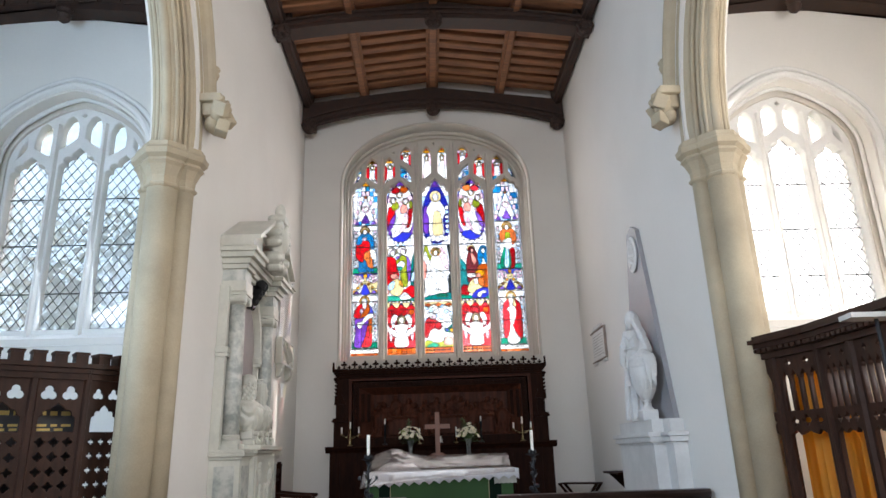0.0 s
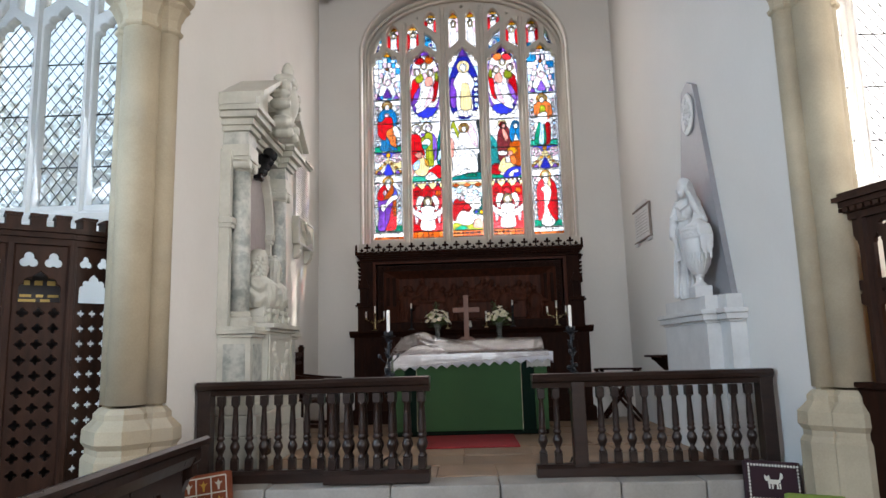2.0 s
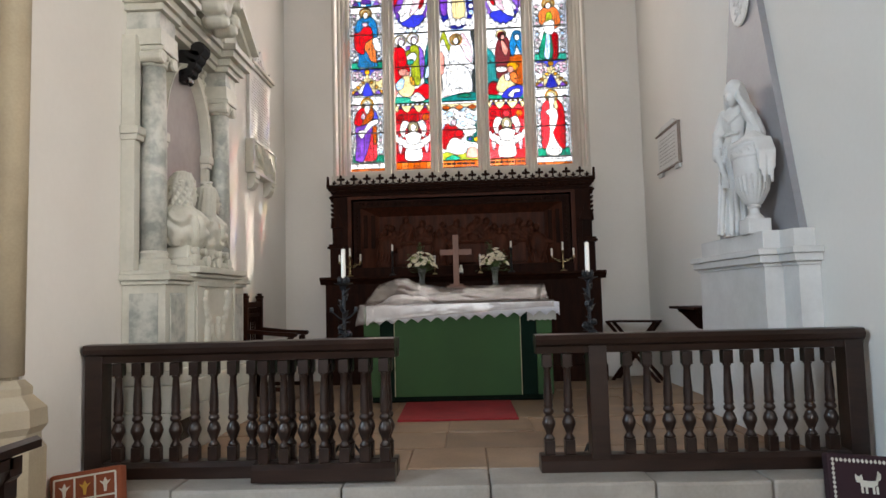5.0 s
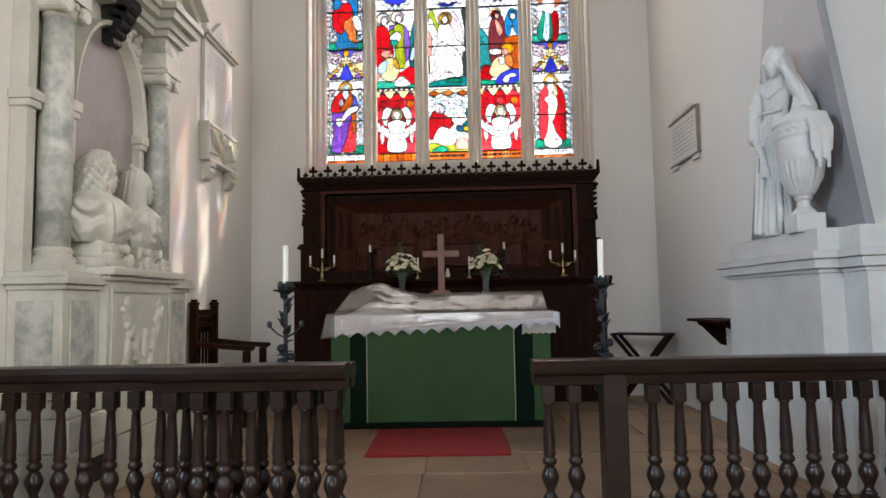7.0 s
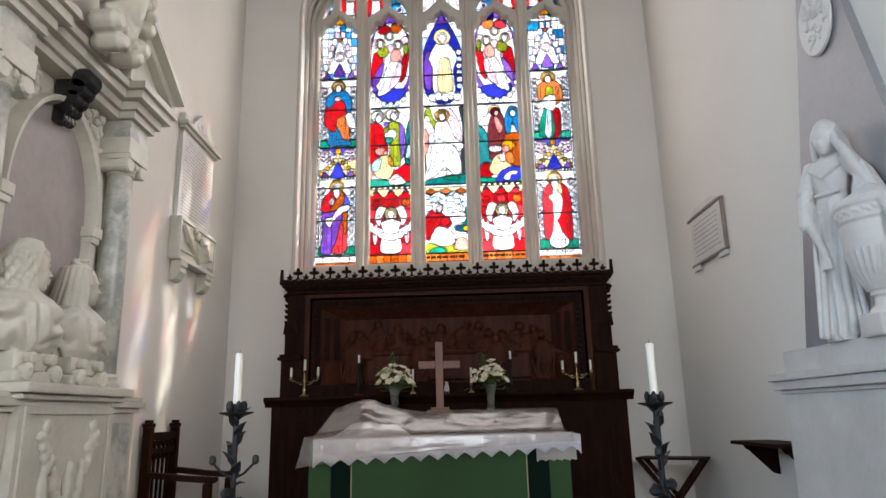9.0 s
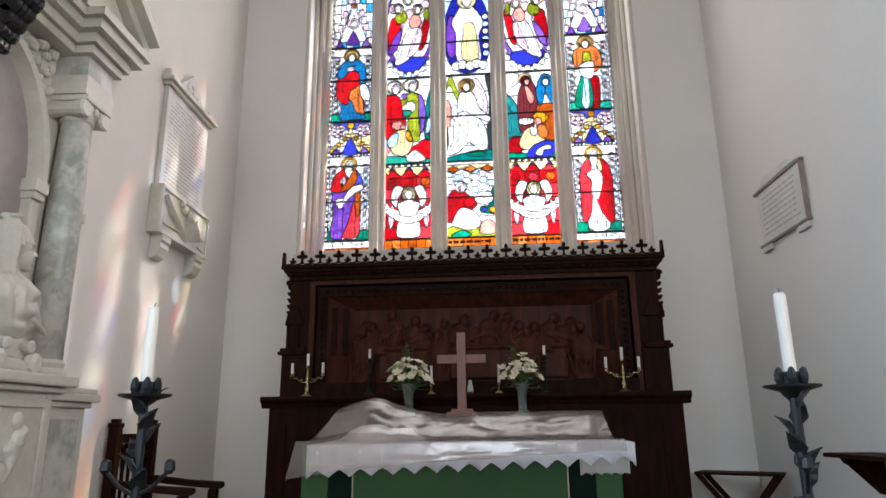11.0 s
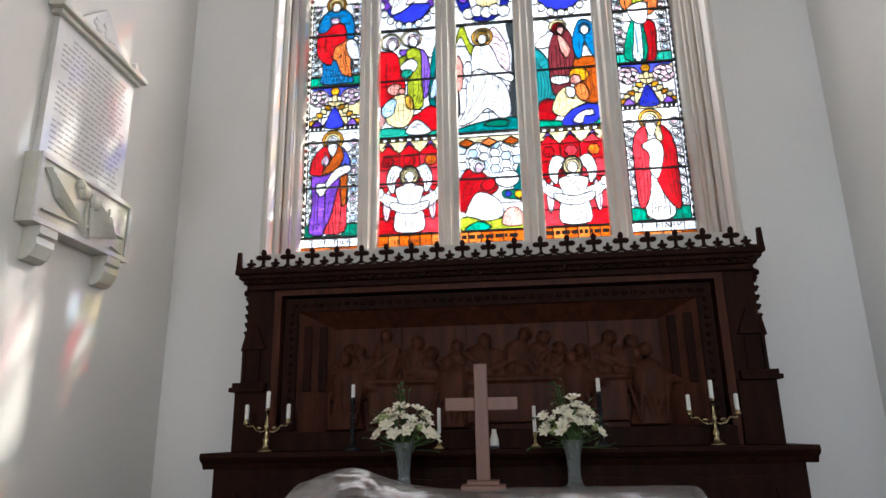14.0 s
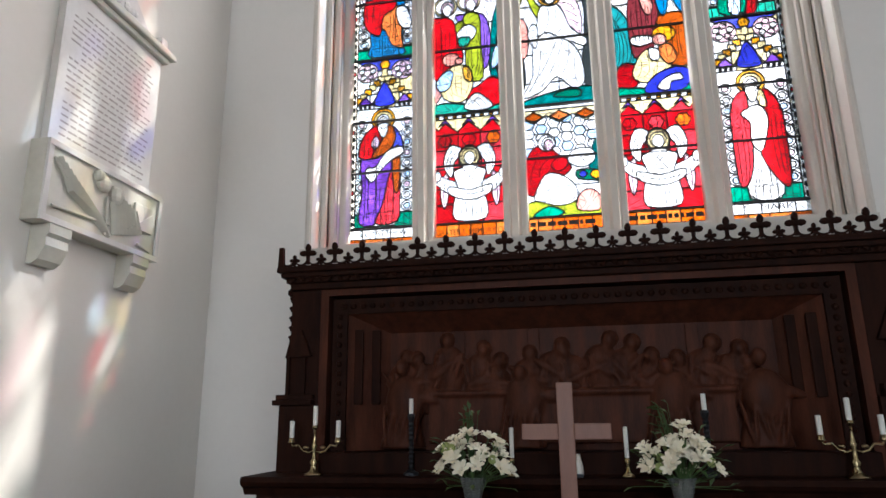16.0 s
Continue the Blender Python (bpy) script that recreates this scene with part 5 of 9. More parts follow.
def chapel_window(name, c, group):
    root = thing(name, "three-light arched stone window with leaded diamond panes", "window", pose(c, 8.36, 0), group=group, kind="structure")
    ls = [(-0.9, -0.36), (-0.27, 0.27), (0.36, 0.9)]
    holes = []
    for a, b in ls:
        holes.append(light_outline(a, b, 3.1, 5.18 if abs(a + b) > 0.1 else 5.3, 5.5 if abs(a + b) > 0.1 else 5.62))
    tops = [[(-0.29, 5.56), (-0.16, 5.64), (-0.04, 5.74), (-0.04, 5.95), (-0.1, 6.07), (-0.16, 6.1), (-0.23, 6.05), (-0.29, 5.9)],
            [(-0.62, 5.6), (-0.5, 5.52), (-0.38, 5.46), (-0.38, 5.85), (-0.43, 5.96), (-0.5, 6.0), (-0.57, 5.93), (-0.62, 5.78)],
            [(-0.86, 5.4), (-0.76, 5.5), (-0.7, 5.6), (-0.7, 5.8), (-0.8, 5.62)],
            [(-0.06, 6.09), (0, 6.05), (0.06, 6.09), (0, 6.15)]]
    holes += tops[:3] + [[(-x, z) for x, z in h[::-1]] for h in tops[:3]] + tops[3:]
    fretted("tracery", window_outline(0.97, 0.79, 5.35, 2.98, pointed=0.1), holes, 0.12, WHITEPAINT, root, pose(0, -0.04, 0), bevel=0.014)
    for x in (-0.315, 0.315):
        bm = bmesh.new()
        prism(bm, [(x - 0.04, -0.1, 3.0), (x - 0.018, -0.17, 3.0), (x + 0.018, -0.17, 3.0), (x + 0.04, -0.1, 3.0)], (0, 0, 2.95))
        part("mullion", bm, WHITEPAINT, root)
    bm = bmesh.new()
    prism(bm, [(-1.03, -0.42, 2.86), (-1.03, -0.1, 3.06), (-1.03, 0.0, 3.06), (-1.03, 0.0, 2.86)], (2.06, 0, 0))
    part("sill", bm, WHITEPAINT, root)
    for a, y, r in ((1.10, -0.42, 0.05), (1.19, -0.415, 0.035), (1.0, -0.2, 0.03)):
        bm = bmesh.new()
        path = [(x, y, z) for x, z in window_outline(a, a - 0.16, 5.35, 2.9, pointed=0.1)]
        sweep(bm, path, [(r * math.cos(t * math.pi / 4), r * math.sin(t * math.pi / 4)) for t in range(8)], radial=(0, 1, 0))
        part("arch_moulding", bm, WHITEPAINT, root)
    for a, b in ls:
        lead, quarry = bmesh.new(), bmesh.new()
        dx, dz, mid = 0.135, 0.175, (a + b) / 2
        for j in range(-1, 16):
            for i in range(-3, 4):
                for s in (0, 0.5):
                    x, z = mid + (i + s) * dx, 3.08 + (j + s) * dz
                    q = [(x, z - dz / 2), (x + dx / 2, z), (x, z + dz / 2), (x - dx / 2, z)]
                    q = [(min(max(px, a - 0.01), b + 0.01), pz) for px, pz in q]
                    if area(q) < 1e-4 or z > 5.6:
                        continue
                    tilt = rnd_tilt.uniform(-0.002, 0.002)
                    g = [(px * 0.985 + x * 0.015, 0.02 + tilt, pz * 0.985 + z * 0.015) for px, pz in q]
                    prism(quarry, g, (0, 0.003, 0))
                    for k in (0, 1):
                        p0, p1 = Vector((q[k][0], 0.012, q[k][1])), Vector((q[k + 1][0], 0.012, q[k + 1][1]))
                        if (p1 - p0).length < 0.02:
                            continue
                        d = (p1 - p0).normalized().cross(Vector((0, 1, 0))) * 0.003
                        prism(lead, [p0 + d, p1 + d, p1 - d, p0 - d], (0, 0.012, 0))
        tagged(part("diamond_quarries", quarry, QUARRY, root), kind="stuff")
        part("lead_lattice", lead, LEAD, root)
        for z in (3.6, 4.25, 4.9):
            part("saddle_bar", boxes((a - 0.02, -0.005, z - 0.007, b + 0.02, 0.01, z + 0.007)), LEAD, root)
    bm = bmesh.new()
    box(bm, -0.92, 0.024, 5.55, 0.92, 0.027, 6.2)
    part("upper_glass", bm, QUARRY, root)


rnd_tilt = random.Random(4)
chapel_window("window_2", -4.65, "chapel windows")
chapel_window("window_3", 5.03, "chapel windows")


def bright_distance():
    """An added glowing panel far outside, brightening the low north-east sky in the chapel window."""
    m = bpy.data.materials.new("sky_glow_panel")
    m.use_nodes = True
    n, l = m.node_tree.nodes, m.node_tree.links
    n.remove(n["Principled BSDF"])
    e = n.new("ShaderNodeEmission")
    e.inputs["Color"].default_value, e.inputs["Strength"].default_value = (0.6, 0.83, 1.0, 1), 0.8
    l.new(e.outputs[0], n["Material Output"].inputs["Surface"])
    bm = bmesh.new()
    box(bm, -75.0, 70.0, -0.5, -18.0, 70.3, 60.0)
    solo("backdrop", bm, m, "added glowing panel for the pale sky far beyond the churchyard trees", "backdrop", "structure")


bright_distance()

# ---- sanctuary: reredos ----
def reredos():
    root = thing("reredos", "dark carved oak reredos with a relief panel and pierced cresting", "reredos", EAST)
    X = 1.70
    part("plinth", boxes((-1.76, -0.52, Z2, 1.76, -0.004, 0.5), bev=0.01), OAK, root)
    part("base", boxes((-1.72, -0.48, 0.5, 1.72, -0.004, 1.56)), OAK, root)
    for i in range(6):
        x = -1.62 + i * 0.545
        bm = boxes((x, -0.495, 0.62, x + 0.5, -0.482, 0.68), (x, -0.495, 1.42, x + 0.5, -0.482, 1.48), (x, -0.495, 0.68, x + 0.06, -0.482, 1.42), (x + 0.44, -0.495, 0.68, x + 0.5, -0.482, 1.42))
        part("base_panel_frame", bm, OAK, root)
    # shelf with a moulded edge
    bm = bmesh.new()
    prism(bm, [(-1.78, -0.55, 1.645), (-1.78, -0.56, 1.62), (-1.78, -0.545, 1.6), (-1.78, -0.52, 1.585), (-1.78, -0.5, 1.55), (-1.78, -0.004, 1.55), (-1.78, -0.004, 1.645)], (3.56, 0, 0))
    part("shelf", bm, OAK, root)
    part("shelf_riser", boxes((-1.42, -0.36, 1.645, 1.42, -0.26, 1.76), bev=0.008), OAK, root)
    # back and frame of the upper stage
    part("back", boxes((-X, -0.05, 1.645, X, -0.004, 2.74)), OAK, root)
    for s in (-1, 1):
        # buttress with steps, gablet and pinnacle
        bt = part("buttress", boxes((min(s * 1.472, s * 1.7), -0.3, 1.645, max(s * 1.472, s * 1.7), -0.05, 2.02), (min(s * 1.472, s * 1.66), -0.268, 2.02, max(s * 1.472, s * 1.66), -0.05, 2.74), bev=0.01), OAK, root)
        bm = bmesh.new()
        for z, w in ((2.02, 0.03), (2.05, 0.015)):
            box(bm, min(s * 1.49, s * (1.7 + w)), -0.3 - w, z, max(s * 1.49, s * (1.7 + w)), -0.05, z + 0.03, bev=0.006)
        part("buttress_string", bm, OAK, bt)
        bm = bmesh.new()
        prism(bm, [(s * 1.58 - 0.07, -0.30, 2.3), (s * 1.58 + 0.07, -0.30, 2.3), (s * 1.58, -0.30, 2.46)], (0, 0.1, 0))
        prism(bm, [(s * 1.66, -0.22, 2.3), (s * 1.66, -0.1, 2.3), (s * 1.66, -0.16, 2.42)], (s * 0.05, 0, 0))
        part("gablet", bm, OAK, bt)
        bm = bmesh.new()
        for z in (2.42, 2.48, 2.54, 2.60, 2.66):
            blob(bm, (s * 1.68, -0.16, z), (0.035, 0.03, 0.022), seg=7, rings=5)
            blob(bm, (s * 1.70, -0.17, z + 0.012), (0.02, 0.02, 0.012), seg=6, rings=4)
        blob(bm, (s * 1.69, -0.16, 2.71), (0.05, 0.045, 0.03), seg=8, rings=5)
        tagged(part("crocketing", bm, OAK, bt), kind="stuff")
        for dx in (0.03, 0.13):
            part("buttress_panel", boxes((min(s * (1.52 + dx), s * (1.54 + dx)), -0.285, 2.08, max(s * (1.52 + dx), s * (1.54 + dx)), -0.272, 2.3)), OAK, bt)
    # frame: reddish outer moulding, carved dotted strip, splayed reveals
    for a, w, y, m in ((1.47, 0.05, -0.27, OAKRED_LIT), (1.40, 0.09, -0.24, OAK)):
        zt = 2.74 - (1.5 - a)
        part("frame_moulding", boxes((-a, y, zt - w, a, -0.05, zt)), m, root)
        for s in (-1, 1):
            part("frame_moulding", boxes((min(s * a, s * (a - w)), y, 1.645, max(s * a, s * (a - w)), -0.05, zt - w)), m, root)
    bm = bmesh.new()
    for i in range(46):
        blob(bm, (-1.33 + i * 0.0592, -0.245, 2.595), (0.02, 0.015, 0.018), seg=6, rings=4)
    for s in (-1, 1):
        for i in range(15):
            blob(bm, (s * 1.355, -0.245, 1.75 + i * 0.056), (0.018, 0.015, 0.018), seg=6, rings=4)
    tagged(part("bead_carving", bm, OAK, root), kind="stuff")
    for s in (-1, 1):
        bm = bmesh.new()
        prism(bm, [(s * 1.31, -0.22, 1.76), (s * 1.08, -0.07, 1.76), (s * 1.08, -0.05, 1.76), (s * 1.31, -0.05, 1.76)], (0, 0, 0.79))
        part("reveal", bm, OAKRED_LIT, root)
        for dx in (0.06, 0.15):
            bm = bmesh.new()
            x, y = s * (1.31 - dx), -0.22 + dx * 0.65
            box(bm, x - 0.028, y - 0.018, 2.02, x + 0.028, y, 2.46, bev=0.008)
            part("reveal_panel", bm, OAK, root)
    bm = bmesh.new()
    prism(bm, [(-1.31, -0.22, 2.55), (-1.31, -0.07, 2.44), (-1.31, -0.05, 2.44), (-1.31, -0.05, 2.55)], (2.62, 0, 0))
    part("reveal", bm, OAKRED_LIT, root)
    part("relief_ground", boxes((-1.09, -0.075, 1.76, 1.09, -0.05, 2.45)), OAKRED_LIT, root)
    for x in (-0.66, -0.22, 0.22, 0.66):
        part("pilaster", boxes((x - 0.035, -0.095, 2.2, x + 0.035, -0.075, 2.44), bev=0.004), OAKRED_LIT, root)
    # the relief: a long table with seated and standing shapes, all one carving
    rnd = random.Random(21)
    bm = bmesh.new()
    box(bm, -0.86, -0.15, 2.06, 0.86, -0.07, 2.09, bev=0.01)
    box(bm, -0.84, -0.13, 1.8, 0.84, -0.07, 2.06)
    for i in range(15):
        x = -0.98 + i * 0.14 + rnd.uniform(-0.03, 0.03)
        z = 2.31 + rnd.uniform(-0.07, 0.08) - (0.06 if i in (0, 14) else 0)
        lean = rnd.uniform(-0.06, 0.06)
        tilt = Euler((0, rnd.uniform(-0.4, 0.4), 0)).to_matrix()
        blob(bm, (x + lean, -0.105, z), (0.038, 0.036, 0.046), tilt, seg=10, rings=8)
        blob(bm, (x + lean * 1.2, -0.085, z + 0.008), (0.052, 0.03, 0.054), tilt, seg=10, rings=8)
        blob(bm, (x + lean * 0.7, -0.095, z - 0.04), (0.035, 0.03, 0.03), seg=8, rings=6)
        blob(bm, (x, -0.08, z - 0.11), (0.1, 0.045, 0.09), tilt, seg=12, rings=8)
        blob(bm, (x, -0.08, z - 0.2), (0.085, 0.045, 0.12), seg=12, rings=8)
        for _ in range(2):
            blob(bm, (x + rnd.uniform(-0.06, 0.06), -0.12, z - rnd.uniform(0.1, 0.2)), (0.085, 0.022, 0.024), Euler((0, rnd.uniform(-0.9, 0.9), 0)).to_matrix(), seg=8, rings=6)
        for k in range(5):
            blob(bm, (x - 0.07 + 0.034 * k, -0.115, z - 0.15), (0.01, 0.02, 0.1), Euler((0, rnd.uniform(-0.6, 0.6), 0)).to_matrix(), seg=6, rings=5)
    for x, up in ((-1.0, 0.05), (-0.3, 0.0), (0.5, 0.02), (0.98, 0.06)):
        blob(bm, (x, -0.14, 2.18 + up), (0.042, 0.04, 0.05), seg=10, rings=8)
        blob(bm, (x + 0.02, -0.12, 2.03), (0.12, 0.06, 0.15), Euler((0, rnd.uniform(-0.4, 0.4), 0)).to_matrix(), seg=12, rings=8)
        blob(bm, (x + 0.12, -0.13, 2.06), (0.12, 0.03, 0.03), Euler((0, 0.3, 0)).to_matrix(), seg=8, rings=6)
        lathe(bm, [(0.14, 1.77), (0.12, 1.86), (0.09, 2.0), (0.07, 2.1)], (x, -0.1, 0), 14, (1, 0.5))
        for k in range(6):
            blob(bm, (x - 0.1 + 0.04 * k, -0.155, 1.9), (0.012, 0.022, 0.13), Euler((0, rnd.uniform(-0.3, 0.3), 0)).to_matrix(), seg=6, rings=5)
    fuse = part("carved_relief", bm, OAKRED_LIT, root, "dark carved relief of a long table", smooth=True)
    md = fuse.modifiers.new("fuse", 'REMESH')
    md.mode, md.voxel_size, md.use_smooth_shade = 'VOXEL', 0.008, True
    # cornice
    for z, d, h in ((2.70, 0.0, 0.04), (2.74, 0.02, 0.03), (2.77, 0.045, 0.03), (2.80, 0.065, 0.03)):
        part("cornice", boxes((-1.66 - d, -0.3 - d, z, 1.66 + d, -0.004, z + h), bev=0.008), OAK, root)
    bm = bmesh.new()
    for i in range(58):
        blob(bm, (-1.63 + i * 0.0572, -0.325, 2.755 + 0.008 * (i % 2)), (0.026, 0.016, 0.014), Euler((0, 0.6 if i % 2 else -0.6, 0)).to_matrix(), seg=6, rings=4)
    tagged(part("carved_vine", bm, OAK, root), kind="stuff")
    # cresting: pierced scallops with fleurons
    outer_me = None
    n = 20
    pitch = 3.42 / n

    def fleuron(s):
        bm = bmesh.new()
        prism(bm, [(-0.008 * s, -0.34, 0), (0.008 * s, -0.34, 0), (0.01 * s, -0.34, 0.06 * s), (-0.01 * s, -0.34, 0.06 * s)], (0, 0.02, 0))
        for x, z, r, h in ((0, 0.1, 0.018, 0.028), (-0.028, 0.068, 0.026, 0.018), (0.028, 0.068, 0.026, 0.018), (0, 0.066, 0.02, 0.02)):
            lathe(bm, [(r * 0.6, -0.345), (r, -0.338), (r, -0.324), (r * 0.6, -0.318)], (x * s, 0, z * s), 8, (s, s * h / r), axis='y')
        return bm

    big, small = None, None
    for i in range(n + 1):
        x = -1.71 + i * pitch
        if i not in (0, n):
            if big is None:
                big = part("fleuron", fleuron(1.0), OAK, root)
                big.location = (x, 0, 2.85)
            else:
                o = new("fleuron", big.data)
                o.parent, o.location = root, (x, 0, 2.85)
        if i < n:
            if small is None:
                small = part("small_fleuron", fleuron(0.6), OAK, root)
                small.location = (x + pitch / 2, 0, 2.835)
            else:
                o = new("small_fleuron", small.data)
                o.parent, o.location = root, (x + pitch / 2, 0, 2.835)
    bm = bmesh.new()
    box(bm, -1.72, -0.34, 2.83, 1.72, -0.32, 2.842)
    for i in range(2 * n):
        x = -1.71 + (i + 0.5) * pitch / 2
        path = [(x + 0.043 * math.cos(math.pi + math.pi * k / 8), -0.33, 2.885 + 0.04 * math.sin(math.pi + math.pi * k / 8)) for k in range(9)]
        sweep(bm, path, [(-0.005, -0.01), (0.005, -0.01), (0.005, 0.01), (-0.005, 0.01)], radial=(0, 1, 0))
    part("cresting_band", bm, OAK, root)
    for s in (-1, 1):
        bm = bmesh.new()
        prism(bm, [(s * 1.71 - 0.018, -0.345, 2.83), (s * 1.71 + 0.018, -0.345, 2.83), (s * 1.71 + 0.012, -0.345, 2.96), (s * 1.71 - 0.012, -0.345, 2.96)], (0, 0.03, 0))
        part("corner_finial", bm, OAK, root)


# reddish oak, its colour made redder and brighter for the east window's glow
OAKRED_LIT = mat("reddish_oak_window_lit", (0.1, 0.032, 0.017), (0.03, 0.011, 0.007), spec=0.08, rough=0.5, scale=3, fine=30, bump=0.2, stretch=(6, 6, 1))
reredos()

# ---- sanctuary: altar and what stands on it ----
def sculpt(name, bm, material, voxel=0.012, smooth=4, parent=None, m=None, label=""):
    """Overlapping lumps fused into one carved surface."""
    ob = part(name, bm, material, parent, label, True)
    if m is not None:
        ob.matrix_world = m
    r = ob.modifiers.new("fuse", 'REMESH')
    r.mode, r.voxel_size, r.use_smooth_shade = 'VOXEL', voxel, True
    s = ob.modifiers.new("soften", 'SMOOTH')
    s.factor, s.iterations = 0.5, smooth
    return ob


def altar():
    root = thing("altar", "altar with a green frontal and dark green bands", "altar")
    part("table", boxes((-0.83, 9.16, Z2, 1.07, 10.22, 1.28), bev=0.01), OAK, root)
    part("frontal", boxes((-0.524, 9.13, 0.36, 0.754, 9.157, 1.27), bev=0.006), GREEN, root)
    for a, b in ((-0.672, -0.53), (0.76, 0.915)):
        part("orphrey", boxes((a, 9.13, 0.36, b, 9.157, 1.27), bev=0.004), DKGREEN, root, "dark green band")
    for a, b in ((-0.84, -0.677), (0.92, 1.075)):
        part("side_frontal", boxes((a, 9.133, 0.36, b, 9.157, 1.27), bev=0.004), GREEN, root)
    for x in (-0.527, 0.757):
        part("gold_braid", boxes((x - 0.004, 9.126, 0.36, x + 0.004, 9.133, 1.27)), BRAID, root)
    rnd = random.Random(2)
    bm = bmesh.new()
    for i in range(146):
        x = -0.83 + i * 0.0128
        box(bm, x, 9.125, Z2 + 0.01 + rnd.uniform(0, 0.012), x + 0.009, 9.142, 0.362)
    tagged(part("fringe", bm, DKGREEN, root), kind="stuff")
    part("gradine", boxes((-0.83, 9.88, 1.285, 1.07, 10.2, 1.46), bev=0.01), OAK, root)


BRAID = mat("pale_gold_braid", (0.5, 0.45, 0.3), rough=0.7)
altar()


def altar_cloth():
    root = thing("altar_cloth", "white lace-edged linen cloth spread over the altar", "cloth")
    nx, x0, x1 = 150, -0.8, 1.15
    bm = bmesh.new()
    rows = []
    prof = [(9.87, 1.286), (9.5, 1.287), (9.16, 1.288), (9.118, 1.283), (9.106, 1.262), (9.1, 1.2)]
    for j in range(len(prof) + 1):
        row = []
        for i in range(nx + 1):
            u = i / nx
            x = x0 + (x1 - x0) * u
            wave = 0.006 * math.sin(x * 23) + 0.004 * math.sin(x * 51 + 1)
            low = 1.09 + 0.07 * u
            if j < len(prof):
                y, z = prof[j]
                if j >= 4:
                    y -= wave
                if j == 5:
                    z = (1.27 + low) / 2
            else:
                y, z = 9.094 - wave * 1.4, low + 0.045 * (1 - abs(((u * 15.0) % 1.0) * 2 - 1) ** 1.2)
            row.append(bm.verts.new((x, y, z)))
        rows.append(row)
    for a, b in zip(rows, rows[1:]):
        for i in range(nx):
            bm.faces.new((a[i], a[i + 1], b[i + 1], b[i]))
    ob = part("linen", bm, LINEN, root, smooth=True)
    so = ob.modifiers.new("thickness", 'SOLIDIFY')
    so.thickness = 0.003
    # a folded width of linen rucked up over a book rest
    bm = bmesh.new()
    rows = []
    for j in range(25):
        v = j / 24
        row = []
        for i in range(41):
            x = -0.76 + 0.62 * i / 40
            y = 9.36 + 0.5 * v
            hump = math.exp(-((x + 0.5) / 0.17) ** 2 - ((v - 0.6) / 0.3) ** 2)
            edge = min(1.0, 6 * (1 - i / 40), 6 * i / 40)
            row.append(bm.verts.new((x, y, 1.2915 + edge * (0.08 * v * v + 0.085 * hump) + 0.004 * math.sin(x * 40))))
        rows.append(row)
    for a, b in zip(rows, rows[1:]):
        for i in range(40):
            bm.faces.new((a[i], a[i + 1], b[i + 1], b[i]))
    ob = part("upper_linen", bm, LINEN, root, smooth=True)
    so = ob.modifiers.new("thickness", 'SOLIDIFY')
    so.thickness = 0.002
    # embroidered sprigs along the edge, with a chain of small eyes between them
    bm = bmesh.new()
    for i in range(15):
        u = (i + 0.5) / 15
        x = x0 + (x1 - x0) * u
        z = 1.195 + 0.06 * u
        y = 9.089 - 0.0084 * math.sin(x * 23) - 0.0056 * math.sin(x * 51 + 1)
        for dz, r in ((0.045, 0.007), (0.03, 0.011), (0.012, 0.008), (-0.006, 0.012), (-0.026, 0.008), (-0.042, 0.006)):
            lathe(bm, [(r, -0.003), (r * 0.8, 0.0)], (x, y, z + dz), 6, axis='y')
        for dx in (-0.055, -0.038, -0.02, 0.02, 0.038, 0.055):
            lathe(bm, [(0.008, -0.003), (0.006, 0.0)], (x + dx, y, z - 0.024), 6, axis='y')
    tagged(part("white_embroidery", bm, LACE, root), kind="stuff")
    # side falls
    for x, zl in ((x0, 1.09), (x1, 1.15)):
        bm = bmesh.new()
        s = -0.006 if x < 0 else 0.006
        prism(bm, [(x, 9.1, 1.284), (x, 9.86, 1.284), (x, 9.86, zl), (x, 9.6, zl + 0.03), (x, 9.4, zl), (x, 9.2, zl + 0.03), (x, 9.1, zl)], (s, 0, 0))
        part("side_fall", bm, LINEN, root)
    bm = bmesh.new()
    for i in range(20):
        x = 0.83 + i * 0.0145
        box(bm, x, 9.108, 1.1 + 0.012 * abs(math.sin(i * 0.8)), x + 0.0138, 9.122, 1.2)
    tagged(part("lace_fringe", bm, LACE2, root, "pale grey lace fringe"), kind="stuff")


LACE = mat("white_embroidery", (0.95, 0.95, 0.95), rough=0.8, fine=200)
LACE2 = mat("grey_lace", (0.55, 0.55, 0.5), (0.35, 0.35, 0.32), rough=0.9, fine=200)
altar_cloth()


